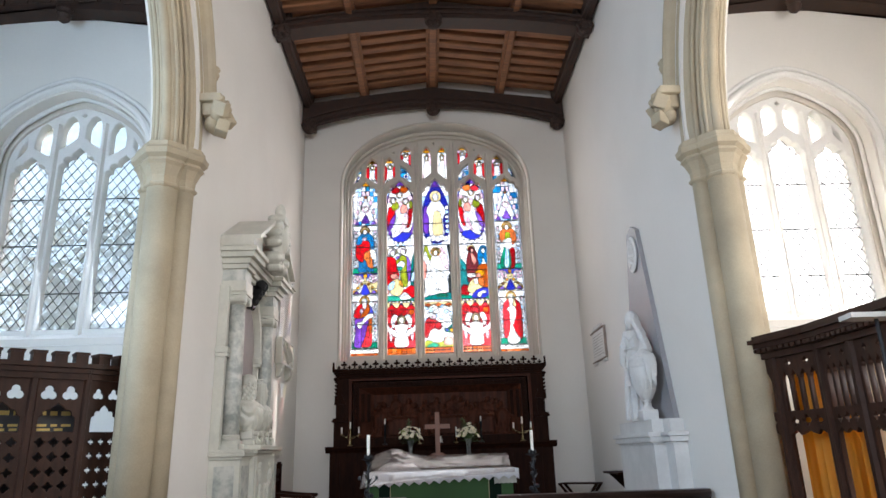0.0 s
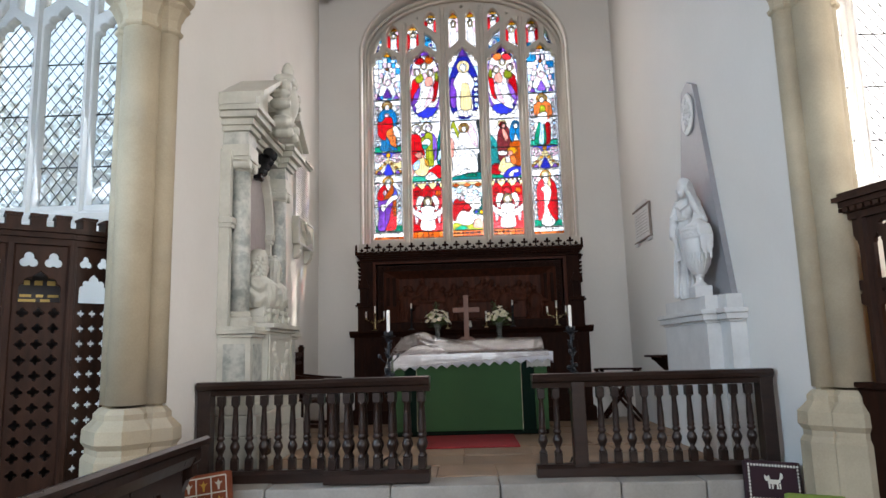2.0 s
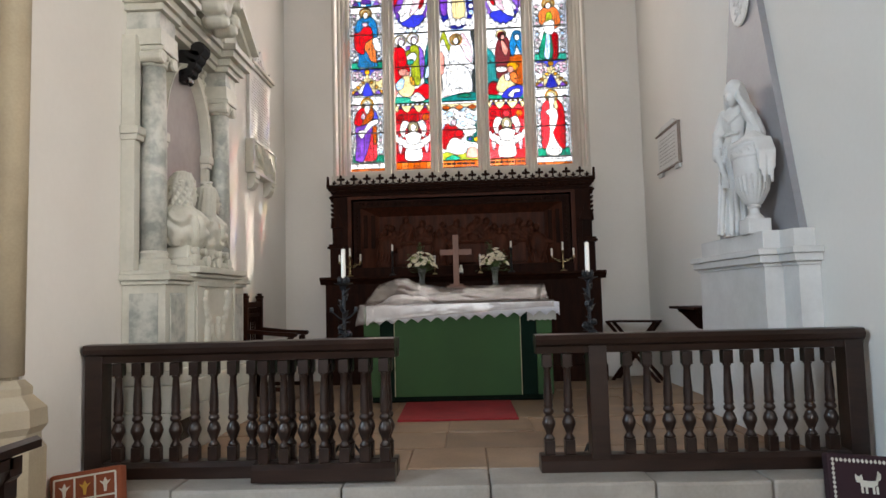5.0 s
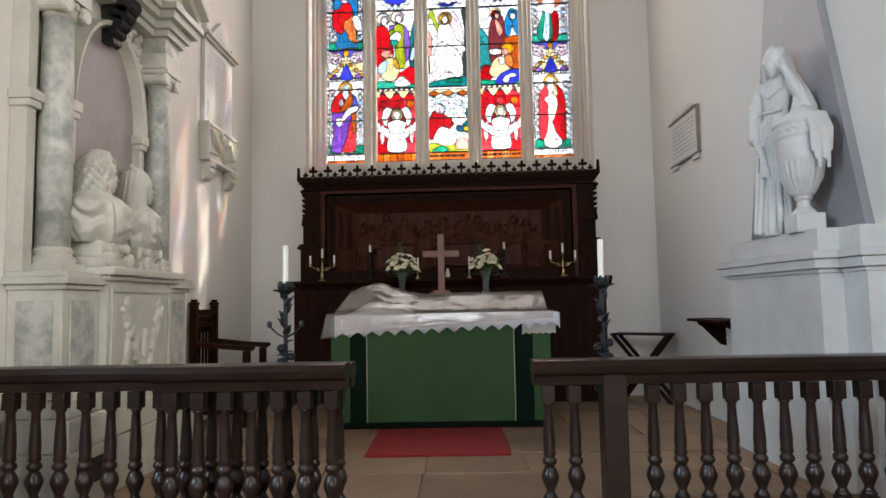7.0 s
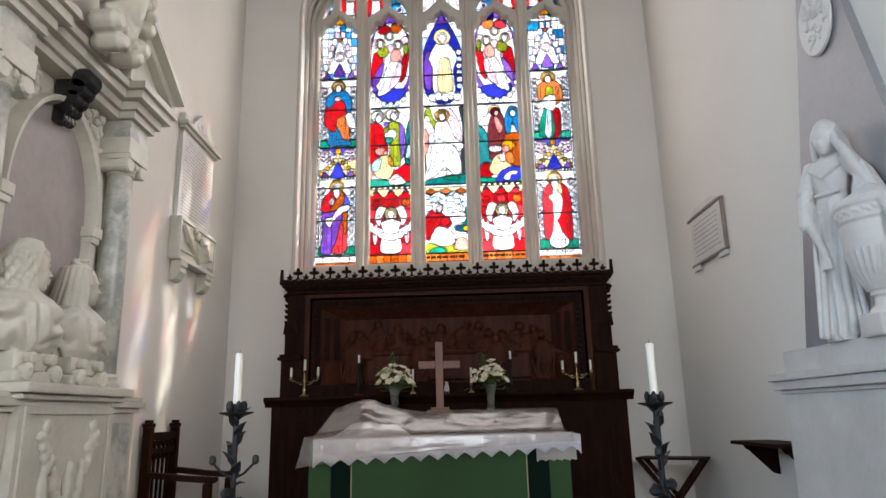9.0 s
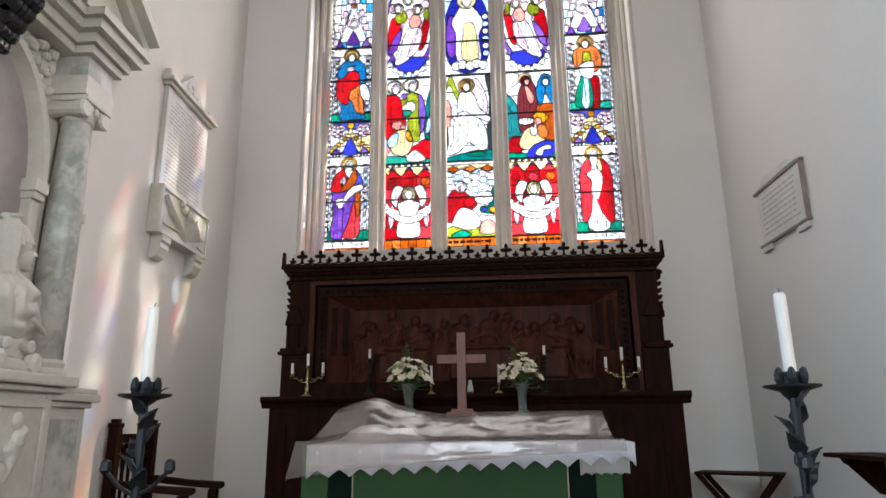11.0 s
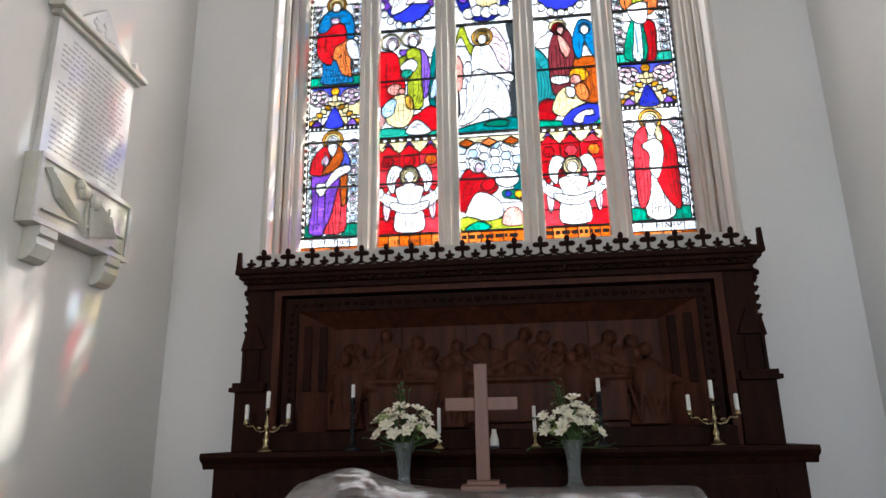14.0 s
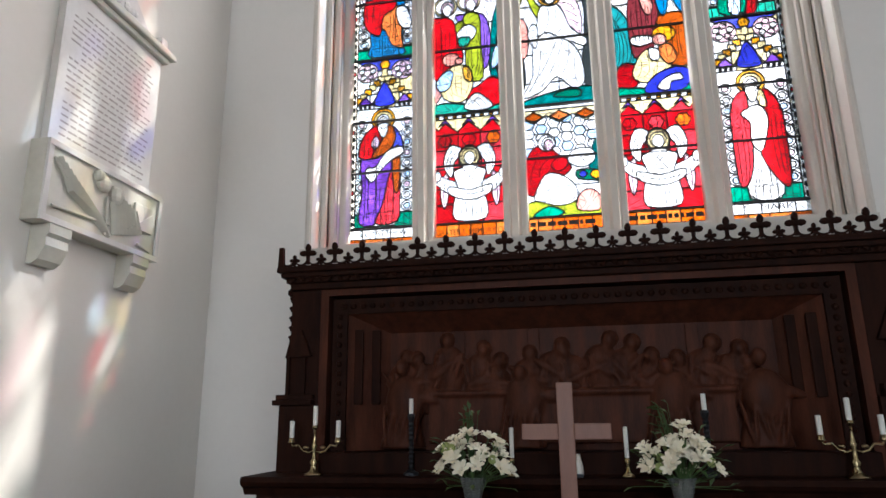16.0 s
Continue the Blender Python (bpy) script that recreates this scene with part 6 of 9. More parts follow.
def plastic_mat():
    m = bpy.data.materials.new("clear_plastic_film")
    m.use_nodes = True
    n, l = m.node_tree.nodes, m.node_tree.links
    n.remove(n["Principled BSDF"])
    clear, shine, milk = n.new("ShaderNodeBsdfTransparent"), n.new("ShaderNodeBsdfGlossy"), n.new("ShaderNodeBsdfDiffuse")
    a, b = n.new("ShaderNodeMixShader"), n.new("ShaderNodeMixShader")
    clear.inputs["Color"].default_value = (0.97, 0.96, 0.95, 1)
    milk.inputs["Color"].default_value = (0.95, 0.89, 0.85, 1)
    shine.inputs["Roughness"].default_value = 0.2
    a.inputs[0].default_value = 0.1
    lw, mr = n.new("ShaderNodeLayerWeight"), n.new("ShaderNodeMapRange")
    lw.inputs["Blend"].default_value = 0.5
    mr.inputs["To Min"].default_value, mr.inputs["To Max"].default_value = 0.035, 0.26
    nz, bp, tc = n.new("ShaderNodeTexNoise"), n.new("ShaderNodeBump"), n.new("ShaderNodeTexCoord")
    nz.inputs["Scale"].default_value, nz.inputs["Detail"].default_value, nz.inputs["Distortion"].default_value = 5, 2, 1.2
    bp.inputs["Strength"].default_value, bp.inputs["Distance"].default_value = 0.4, 0.015
    l.new(tc.outputs["Object"], nz.inputs["Vector"])
    l.new(nz.outputs["Fac"], bp.inputs["Height"])
    l.new(bp.outputs[0], shine.inputs["Normal"])
    l.new(lw.outputs["Facing"], mr.inputs["Value"])
    l.new(clear.outputs[0], a.inputs[1])
    l.new(milk.outputs[0], a.inputs[2])
    l.new(mr.outputs[0], b.inputs[0])
    l.new(a.outputs[0], b.inputs[1])
    l.new(shine.outputs[0], b.inputs[2])
    l.new(b.outputs[0], n["Material Output"].inputs["Surface"])
    return m


PLASTIC = plastic_mat()


def plastic_cover():
    bm = bmesh.new()
    nx, front, ny = 130, 12, 56
    grid = []
    for j in range(front + ny + 1):
        row = []
        for i in range(nx + 1):
            u = i / nx
            x = -0.87 + 1.97 * u
            side = max(0.0, (0.05 - u) / 0.05)
            if j < front:
                # the fall over the front of the cloth, longest at the north end
                t = 1 - j / front
                k = noise.noise((x * 5, t * 3, 8.0))
                y = 9.076 - 0.012 * t - 0.012 * k * t
                z = 1.3 - (0.215 - 0.16 * u ** 0.6 + 0.01 * k) * t
                x -= 0.05 * side * t
            else:
                v = (j - front) / ny
                y = 9.076 + 0.86 * v
                rise = min(1.0, max(0.0, (v - 0.4) / 0.5))
                rise = rise * rise * (3 - 2 * rise)
                hump = math.exp(-((x + 0.5) / 0.22) ** 2 - ((v - 0.68) / 0.3) ** 2)
                top = 1.482 + 0.035 * math.exp(-((x + 0.55) / 0.3) ** 2) - 0.02 * math.exp(-((x - 0.05) / 0.12) ** 2)
                z = 1.302 + (top - 1.302) * rise + 0.09 * hump
                k = abs(noise.noise((x * 4 + y * 3, y * 5, 1.0))) + 0.6 * abs(noise.noise((x * 11 - y * 4, y * 12, 5.0)))
                z += (0.004 + 0.07 * rise * (1 - rise) + 0.03 * hump) * k
                z = max(z, 1.3 + (0.175 if v > 0.9 else 0.0))
                z -= 0.12 * side * rise
            row.append(bm.verts.new((x, y, z)))
        grid.append(row)
    for a, b in zip(grid, grid[1:]):
        for i in range(nx):
            bm.faces.new((a[i], a[i + 1], b[i + 1], b[i]))
    ob = solo("plastic_cover", bm, PLASTIC, "crumpled clear plastic sheet laid over the altar cloth", "plastic sheet", smooth=True)
    so = ob.modifiers.new("thickness", 'SOLIDIFY')
    so.thickness = 0.0015


plastic_cover()
CROSSWOOD = mat("plain_cross_oak", (0.27, 0.13, 0.085), (0.2, 0.09, 0.06), rough=0.5, scale=3, fine=30, stretch=(6, 6, 1))


def altar_cross():
    root = thing("altar_cross", "plain reddish-brown wooden cross on a stepped foot", "cross", pose(0.115, 10.05, 1.462, 0, 0, 0))
    part("upright", boxes((-0.034, -0.018, 0.045, 0.034, 0.018, 0.62), bev=0.004), CROSSWOOD, root)
    part("arm", boxes((-0.185, -0.019, 0.385, -0.034, 0.017, 0.45), bev=0.004), CROSSWOOD, root)
    part("arm", boxes((0.034, -0.019, 0.385, 0.185, 0.017, 0.45), bev=0.004), CROSSWOOD, root)
    part("foot", boxes((-0.11, -0.08, 0.0, 0.11, 0.08, 0.025), (-0.08, -0.055, 0.025, 0.08, 0.055, 0.047), bev=0.004), CROSSWOOD, root)


altar_cross()
VASEGLASS = mat("cut_glass", (0.62, 0.66, 0.63), (0.42, 0.46, 0.44), rough=0.1, scale=20, fine=120, bump=0.5, spec=0.8)
VASEGLASS.node_tree.nodes["Principled BSDF"].inputs["Transmission Weight"].default_value = 0.85
PETAL = mat("white_petal", (0.87, 0.82, 0.68), (0.78, 0.71, 0.5), rough=0.7, scale=20)
LEAF = mat("green_leaf", (0.07, 0.13, 0.03), (0.035, 0.07, 0.02), rough=0.55, scale=20)
BUD = mat("pale_green_bud", (0.35, 0.4, 0.14), (0.25, 0.3, 0.08), rough=0.6)


def vase_of_flowers(x, seed):
    root = thing("vase_of_flowers", "cut glass vase of white flowers with green sprigs", "vase", pose(x, 10.05, 1.462), group="altar vases")
    rnd = random.Random(seed)
    bm = bmesh.new()
    prof = [(0.05, 0.0), (0.052, 0.012), (0.034, 0.03), (0.029, 0.07), (0.034, 0.15), (0.056, 0.235), (0.05, 0.235), (0.029, 0.14), (0.024, 0.06)]
    seg = 24
    rings = []
    for k, (r, h) in enumerate(prof):
        rings.append([bm.verts.new((r * (1 + (0.05 if (i + k) % 2 else -0.03)) * math.cos(2 * math.pi * i / seg), r * (1 + (0.05 if (i + k) % 2 else -0.03)) * math.sin(2 * math.pi * i / seg), h)) for i in range(seg)])
    for a, b in zip(rings, rings[1:]):
        for i in range(seg):
            bm.faces.new((a[i], a[(i + 1) % seg], b[(i + 1) % seg], b[i]))
    bm.faces.new(rings[0][::-1])
    bm.faces.new(rings[-1])
    part("vase", bm, VASEGLASS, root)
    stems = bmesh.new()
    for i in range(46):
        a, t = rnd.uniform(0, 6.28), rnd.uniform(0, 1)
        r = 0.172 * math.sqrt(t)
        tip = Vector((r * math.cos(a), 0.55 * r * math.sin(a), 0.27 + 0.13 * (1 - t) + rnd.uniform(-0.045, 0.045)))
        tube(stems, [(0, 0, 0.1), tuple(Vector((0, 0, 0.2)).lerp(tip, 0.4)), tuple(tip)], 0.002, 5)
        bm = bmesh.new()
        way = (tip - Vector((0, 0.06, 0.16))).normalized()
        turn = way.to_track_quat('Z', 'Y').to_matrix()
        size = rnd.uniform(0.5, 0.85)
        for k in range(6):
            b = k * math.pi / 3 + rnd.uniform(-0.2, 0.2)
            pts = []
            for u, w, h in ((0.006, 0.004, 0.0), (0.025, 0.017, 0.014), (0.045, 0.012, 0.024), (0.055, 0.0, 0.02)):
                pts.append((u, w, h))
            loop = pts + [(u, -w, h) for u, w, h in pts[-2::-1]]
            mtx = Matrix.Rotation(b, 3, 'Z')
            vs = [bm.verts.new(tip + turn @ (mtx @ Vector(q)) * size) for q in loop]
            bm.faces.new(vs)
        blob(bm, tip + way * 0.008, (0.008, 0.008, 0.008), seg=6, rings=4)
        part("flower", bm, PETAL, root)
    tagged(part("stem", stems, LEAF, root), kind="stuff")
    leaves = bmesh.new()
    for i in range(52):
        a = rnd.uniform(0, 6.28)
        r = rnd.uniform(0.1, 0.21)
        z = rnd.uniform(0.19, 0.42) if i > 16 else rnd.uniform(0.4, 0.53)
        if i <= 16:
            r *= 0.45
            a = rnd.uniform(1.2, 2.2) if seed % 2 else rnd.uniform(1.8, 3.0)
        c = Vector((r * math.cos(a), 0.5 * r * math.sin(a), z))
        way = Vector((math.cos(a), 0.5 * math.sin(a), rnd.uniform(-0.5, 0.9))).normalized()
        turn = way.to_track_quat('X', 'Z').to_matrix()
        ln = rnd.uniform(0.03, 0.055)
        vs = [leaves.verts.new(c + turn @ Vector(q)) for q in ((0, 0, 0), (ln * 0.5, ln * 0.22, 0.006), (ln, 0, 0), (ln * 0.5, -ln * 0.22, 0.006))]
        leaves.faces.new(vs)
        tube(leaves, [(0, 0, 0.2), tuple(c * 0.6 + Vector((0, 0, 0.08))), tuple(c)], 0.0013, 4)
    tagged(part("foliage", leaves, LEAF, root), kind="stuff")
    bm = bmesh.new()
    for i in range(7):
        a = rnd.uniform(0, 6.28)
        blob(bm, (0.13 * math.cos(a), 0.07 * math.sin(a), rnd.uniform(0.27, 0.38)), (0.02, 0.012, 0.02), seg=7, rings=5)
    tagged(part("bud_cluster", bm, BUD, root), kind="stuff")


vase_of_flowers(-0.285, 3)
vase_of_flowers(0.565, 8)


def wax_candle(root, x, y, z0, z1, r):
    bm = bmesh.new()
    candle_shape(bm, x, y, z0, z1, r)
    body = part("candle", bm, WAX, root, "white wax candle")
    bm = bmesh.new()
    tube(bm, [(x, y, z1 - 0.003), (x + 0.001, y, z1 + 0.006), (x + 0.003, y, z1 + 0.012)], 0.0012, 5)
    part("wick", bm, IRON, body, "black burnt wick")


def candle_shape(bm, x, y, z0, z1, r):
    lathe(bm, [(r, z0), (r, z1 - 0.004), (r * 0.7, z1), (r * 0.3, z1 - 0.002)], (x, y, 0), 12)


def candelabrum(m):
    root = thing("candelabrum", "small brass three-branched candelabrum with white candles", "candelabrum", m, group="brass candelabra")
    bm = bmesh.new()
    lathe(bm, [(0.052, 0), (0.05, 0.008), (0.035, 0.014), (0.02, 0.03), (0.016, 0.05), (0.024, 0.07), (0.012, 0.085), (0.009, 0.13), (0.018, 0.15), (0.012, 0.165), (0.007, 0.2), (0.008, 0.24), (0.017, 0.245), (0.016, 0.26)], seg=16)
    part("stem", bm, BRASS, root, smooth=True)
    for s in (-1, 1):
        bm = bmesh.new()
        tube(bm, [(0, 0, 0.13), (s * 0.03, 0, 0.115), (s * 0.065, 0, 0.125), (s * 0.09, 0, 0.155), (s * 0.125, 0, 0.15), (s * 0.135, 0, 0.168)], 0.006, 7)
        lathe(bm, [(0.006, 0.16), (0.02, 0.17), (0.016, 0.178), (0.015, 0.195)], (s * 0.135, 0, 0), 12)
        blob(bm, (s * 0.05, 0, 0.142), (0.018, 0.012, 0.01), seg=8, rings=5)
        part("branch", bm, BRASS, root, smooth=True)
        wax_candle(root, s * 0.135, 0, 0.19, 0.285, 0.013)
    wax_candle(root, 0, 0, 0.255, 0.365, 0.013)
    return root


first = candelabrum(EAST @ pose(-1.41, -0.44, 1.648))
copy_thing(first, EAST @ pose(1.27, -0.44, 1.648))


def tall_stick(m, s=1.0, brass=False):
    root = thing("candlestick", "slender twisted dark candlestick holding a white candle" if not brass else "small brass candlestick holding a white candle", "candlestick", m, group="" if brass else "twisted candlesticks")
    bm = bmesh.new()
    if brass:
        lathe(bm, [(0.035, 0), (0.033, 0.008), (0.012, 0.03), (0.008, 0.05), (0.016, 0.07), (0.014, 0.09)], seg=14)
        part("stick", bm, BRASS, root, smooth=True)
        wax_candle(root, 0, 0, 0.085, 0.24, 0.011)
    else:
        lathe(bm, [(0.045, 0), (0.042, 0.012), (0.018, 0.025)] + [(0.011 + 0.005 * (i % 2), 0.03 + 0.012 * i) for i in range(22)] + [(0.022, 0.3), (0.018, 0.315)], seg=12)
        part("stick", bm, IRON, root, smooth=False)
        wax_candle(root, 0, 0, 0.31, 0.395, 0.012)
    return root


a = tall_stick(EAST @ pose(-0.87, -0.42, 1.648))
copy_thing(a, EAST @ pose(0.63, -0.42, 1.648))
b = tall_stick(EAST @ pose(-0.33, -0.45, 1.648), brass=True)
copy_thing(b, EAST @ pose(0.24, -0.45, 1.648))


def altar_lamp():
    root = thing("lamp_jar", "small white glass lamp jar on the reredos shelf", "lamp", EAST @ pose(0.0, -0.47, 1.648))
    bm = bmesh.new()
    lathe(bm, [(0.022, 0), (0.026, 0.01), (0.026, 0.05), (0.02, 0.07), (0.014, 0.09), (0.014, 0.11)], seg=14)
    part("jar", bm, WAX, root, smooth=True)
    part("label", boxes((-0.024, -0.028, 0.0, 0.024, -0.026, 0.016)), IRON, root)


altar_lamp()


def floor_candle(x, y):
    root = thing("floor_candlestick", "tall black wrought iron leafy candle stand with a white candle", "candle stand", pose(x, y, Z2), group="iron floor candlesticks")
    rnd = random.Random(3)
    bm = bmesh.new()
    tube(bm, [(0, 0, 0.04), (0.004, 0, 0.5), (0, 0, 1.16)], 0.011, 8)
    part("stem", bm, IRON, root)
    for k in range(3):
        a = k * 2.094 + 0.5
        bm = bmesh.new()
        tube(bm, [(0, 0, 0.16), (0.06 * math.cos(a), 0.06 * math.sin(a), 0.13), (0.13 * math.cos(a), 0.13 * math.sin(a), 0.03), (0.17 * math.cos(a), 0.17 * math.sin(a), 0.008)], 0.009, 6)
        part("foot", bm, IRON, root)
    for i in range(30):
        z = 0.62 + 0.52 * i / 30
        a = i * 2.4
        ln = 0.045 if z < 0.9 else 0.075
        up = 0.3 if z < 0.9 else 1.2
        if 0.9 < z < 1.1 and i % 2:
            continue
        d = Vector((math.cos(a), math.sin(a), up)).normalized()
        turn = d.to_track_quat('X', 'Z').to_matrix()
        bm = bmesh.new()
        q = [(0, 0, 0), (ln * 0.35, ln * 0.3, 0.008), (ln * 0.75, ln * 0.2, 0.012), (ln * 1.1, 0, 0.0), (ln * 0.75, -ln * 0.2, 0.012), (ln * 0.35, -ln * 0.3, 0.008)]
        prism(bm, [Vector((0, 0, z)) + turn @ Vector(p) for p in q], turn @ Vector((0, 0, 0.003)))
        part("leaf", bm, IRON, root)
    for i in range(12):
        a, z = i * 2.1, 0.64 + 0.022 * i
        bm = bmesh.new()
        blob(bm, (0.03 * math.cos(a), 0.03 * math.sin(a), z), (0.024, 0.024, 0.02), seg=8, rings=5)
        part("berry", bm, IRON, root)
    for s in (-1, 1):
        bm = bmesh.new()
        tube(bm, [(0, 0, 0.93), (s * 0.04, 0, 0.95), (s * 0.08, 0, 0.99)], 0.005, 6)
        lathe(bm, [(0.006, 0.98), (0.014, 0.99), (0.012, 1.01), (0.004, 1.015)], (s * 0.08, 0, 0), 8)
        part("tendril", bm, IRON, root)
    bm = bmesh.new()
    lathe(bm, [(0.01, 1.14), (0.03, 1.155), (0.062, 1.165), (0.064, 1.17), (0.03, 1.168), (0.024, 1.172), (0.026, 1.2), (0.02, 1.2)], seg=16)
    for k in range(6):
        a = k * math.pi / 3
        blob(bm, (0.03 * math.cos(a), 0.03 * math.sin(a), 1.19), (0.011, 0.011, 0.022), seg=6, rings=5)
    part("drip_pan", bm, IRON, root)
    wax_candle(root, 0, 0, 1.18, 1.39, 0.0145)
    return root


first = floor_candle(-0.59, 6.62)
copy_thing(first, pose(0.98, 6.6, Z2, 0, 0, 70))


def carpet():
    bm = boxes((-0.41, 8.09, Z2 + 0.001, 0.63, 9.06, Z2 + 0.022), bev=0.008)
    solo("red_mat", bm, RED, "small red carpet mat on the stone floor before the altar", "mat")


carpet()

# ---- communion rails ----
BAL = [(0.03, 0.0), (0.03, 0.002), (0.036, 0.006), (0.026, 0.02), (0.018, 0.035), (0.028, 0.06), (0.04, 0.09), (0.041, 0.105), (0.03, 0.135), (0.02, 0.15), (0.03, 0.158), (0.034, 0.17), (0.03, 0.182), (0.022, 0.19), (0.03, 0.2), (0.026, 0.22), (0.028, 0.26), (0.022, 0.36), (0.019, 0.42), (0.027, 0.428), (0.02, 0.44)]


def baluster_mesh():
    bm = bmesh.new()
    box(bm, -0.03, -0.03, 0.0, 0.03, 0.03, 0.085, bev=0.004)
    lathe(bm, [(r, z + 0.085) for r, z in BAL], seg=14)
    box(bm, -0.03, -0.03, 0.52, 0.03, 0.03, 0.6, bev=0.004)
    return bm


def rail(name, label, x0, x1, y, posts, n, z=Z2, h=0.82, group=""):
    root = thing(name, label, "communion rail", pose(x0, y, z), group=group)
    w = x1 - x0
    bm = bmesh.new()
    prism(bm, [(0, -0.065, 0), (0, 0.065, 0), (0, 0.065, 0.07), (0, 0.045, 0.1), (0, -0.045, 0.1), (0, -0.065, 0.07)], (w, 0, 0))
    part("bottom_rail", bm, OAKX, root)
    bm = bmesh.new()
    prism(bm, [(-0.01, -0.045, h - 0.115), (-0.01, -0.055, h - 0.075), (-0.01, -0.075, h - 0.06), (-0.01, -0.085, h - 0.03), (-0.01, -0.07, h - 0.004), (-0.01, -0.05, h), (-0.01, 0.05, h), (-0.01, 0.07, h - 0.004), (-0.01, 0.085, h - 0.03), (-0.01, 0.075, h - 0.06), (-0.01, 0.055, h - 0.075), (-0.01, 0.045, h - 0.115)], (w + 0.02, 0, 0))
    part("handrail", bm, OAKX, root)
    made = None
    for i in range(n):
        x = w * (i + 0.5) / n
        if any(abs(x - p) < 0.075 for p in posts):
            continue
        if made is None:
            made = part("baluster", baluster_mesh(), OAKX, root)
            for f in made.data.polygons:
                f.use_smooth = len(f.vertices) == 4 and f.area < 0.0007
            made.location = (x, 0, 0.1)
        else:
            o = new("baluster", made.data)
            o.parent, o.location, o.rotation_euler = root, (x, 0, 0.1), (0, 0, 0.06 * math.sin(i * 7))
    for p in posts:
        part("post", boxes((p - 0.055, -0.06, 0.0, p + 0.055, 0.06, h - 0.06), bev=0.006), OAKX, root)
    return root


rail("communion_rail", "dark oak communion rail with turned balusters on the step", -2.16, -0.24, 6.47, (0.05,), 16, group="communion rails")
rail("rail_gate", "open dark oak gate leaf folded back against the rail", -1.08, -0.24, 6.31, (), 7, z=Z2 + 0.012)
rail("communion_rail", "dark oak communion rail with a stout gate post", 0.62, 2.55, 6.45, (0.36, 1.88), 16, group="communion rails")


# ---- chair, folding stand and wall shelf ----
def armchair():
    root = thing("armchair", "dark oak gothic armchair standing against the chancel wall", "chair", pose(-2.12, 9.56, Z2))
    for y in (-0.25, 0.25):
        part("back_post", boxes((-0.035, y - 0.032, 0, 0.03, y + 0.032, 1.1), (-0.04, y - 0.037, 1.1, 0.035, y + 0.037, 1.13), (-0.028, y - 0.025, 1.13, 0.022, y + 0.025, 1.155), bev=0.006), OAK, root)
        part("front_leg", boxes((0.45, y - 0.03, 0, 0.51, y + 0.03, 0.68), bev=0.006), OAK, root)
        bm = bmesh.new()
        prism(bm, [(0.02, y - 0.035, 0.73), (0.3, y - 0.04, 0.70), (0.53, y - 0.045, 0.68), (0.55, y - 0.04, 0.70), (0.54, y - 0.04, 0.725), (0.3, y - 0.04, 0.74), (0.02, y - 0.035, 0.775)], (0, 0.075, 0))
        part("arm", bm, OAK, root)
        part("side_rail", boxes((0.03, y - 0.02, 0.12, 0.45, y + 0.02, 0.16), bev=0.004), OAK, root)
    part("seat", boxes((-0.02, -0.22, 0.42, 0.53, 0.22, 0.465), bev=0.01), OAK, root)
    part("top_rail", boxes((-0.02, -0.22, 1.0, 0.02, 0.22, 1.06), (-0.015, -0.22, 0.9, 0.015, 0.22, 0.94), bev=0.006), OAK, root)
    bm = bmesh.new()
    for i in range(5):
        y = -0.17 + i * 0.085
        sweep(bm, [(0, y + 0.036 * math.cos(t * math.pi / 8), 0.94 + 0.05 * math.sin(t * math.pi / 8)) for t in range(9)], [(-0.008, -0.01), (0.008, -0.01), (0.008, 0.01), (-0.008, 0.01)], radial=(1, 0, 0))
    part("carved_arcade", bm, OAK, root)
    for y in (-0.12, -0.04, 0.04, 0.12):
        bm = bmesh.new()
        lathe(bm, [(0.014, 0.46), (0.016, 0.5), (0.011, 0.52), (0.012, 0.84), (0.017, 0.87), (0.016, 0.91)], (0, y, 0), 10)
        part("spindle", bm, OAK, root)
    part("front_rail", boxes((0.46, -0.22, 0.36, 0.5, 0.22, 0.42), bev=0.004), OAK, root)


armchair()


def folding_stand():
    root = thing("folding_stand", "dark wooden cross-legged folding stand beside the reredos", "stand", pose(2.25, 10.5, Z2, 0, 0, -32))
    part("top", boxes((-0.31, -0.13, 0.7, 0.31, 0.13, 0.72), bev=0.006), OAK, root)
    for y in (-0.1, 0.1):
        for s in (-1, 1):
            bm = bmesh.new()
            prism(bm, [(-s * 0.28, y - 0.012 + 0.014 * s, 0.0), (-s * 0.28 + 0.05, y - 0.012 + 0.014 * s, 0.0), (s * 0.28 + 0.025, y - 0.012 + 0.014 * s, 0.7), (s * 0.28 - 0.025, y - 0.012 + 0.014 * s, 0.7)], (0, 0.024, 0))
            part("leg", bm, OAK, root)
    part("stretcher", boxes((-0.02, -0.1, 0.33, 0.02, 0.1, 0.36)), OAK, root)


folding_stand()


def wall_shelf():
    root = thing("wall_shelf", "dark wooden bracket shelf fixed to the white wall", "shelf")
    part("board", boxes((2.3, 8.52, 1.185, XS, 9.25, 1.21), bev=0.004), OAK, root)
    for y in (8.56, 9.15):
        bm = bmesh.new()
        pts = [(XS, y, 1.185), (2.36, y, 1.185), (2.38, y, 1.15), (2.45, y, 1.12), (2.5, y, 1.07), (2.52, y, 1.02), (2.56, y, 0.98), (XS, y, 0.97)]
        prism(bm, pts, (0, 0.035, 0))
        bmesh.ops.triangulate(bm, faces=[f for f in bm.faces if len(f.verts) > 4])
        part("bracket", bm, OAK, root)


wall_shelf()

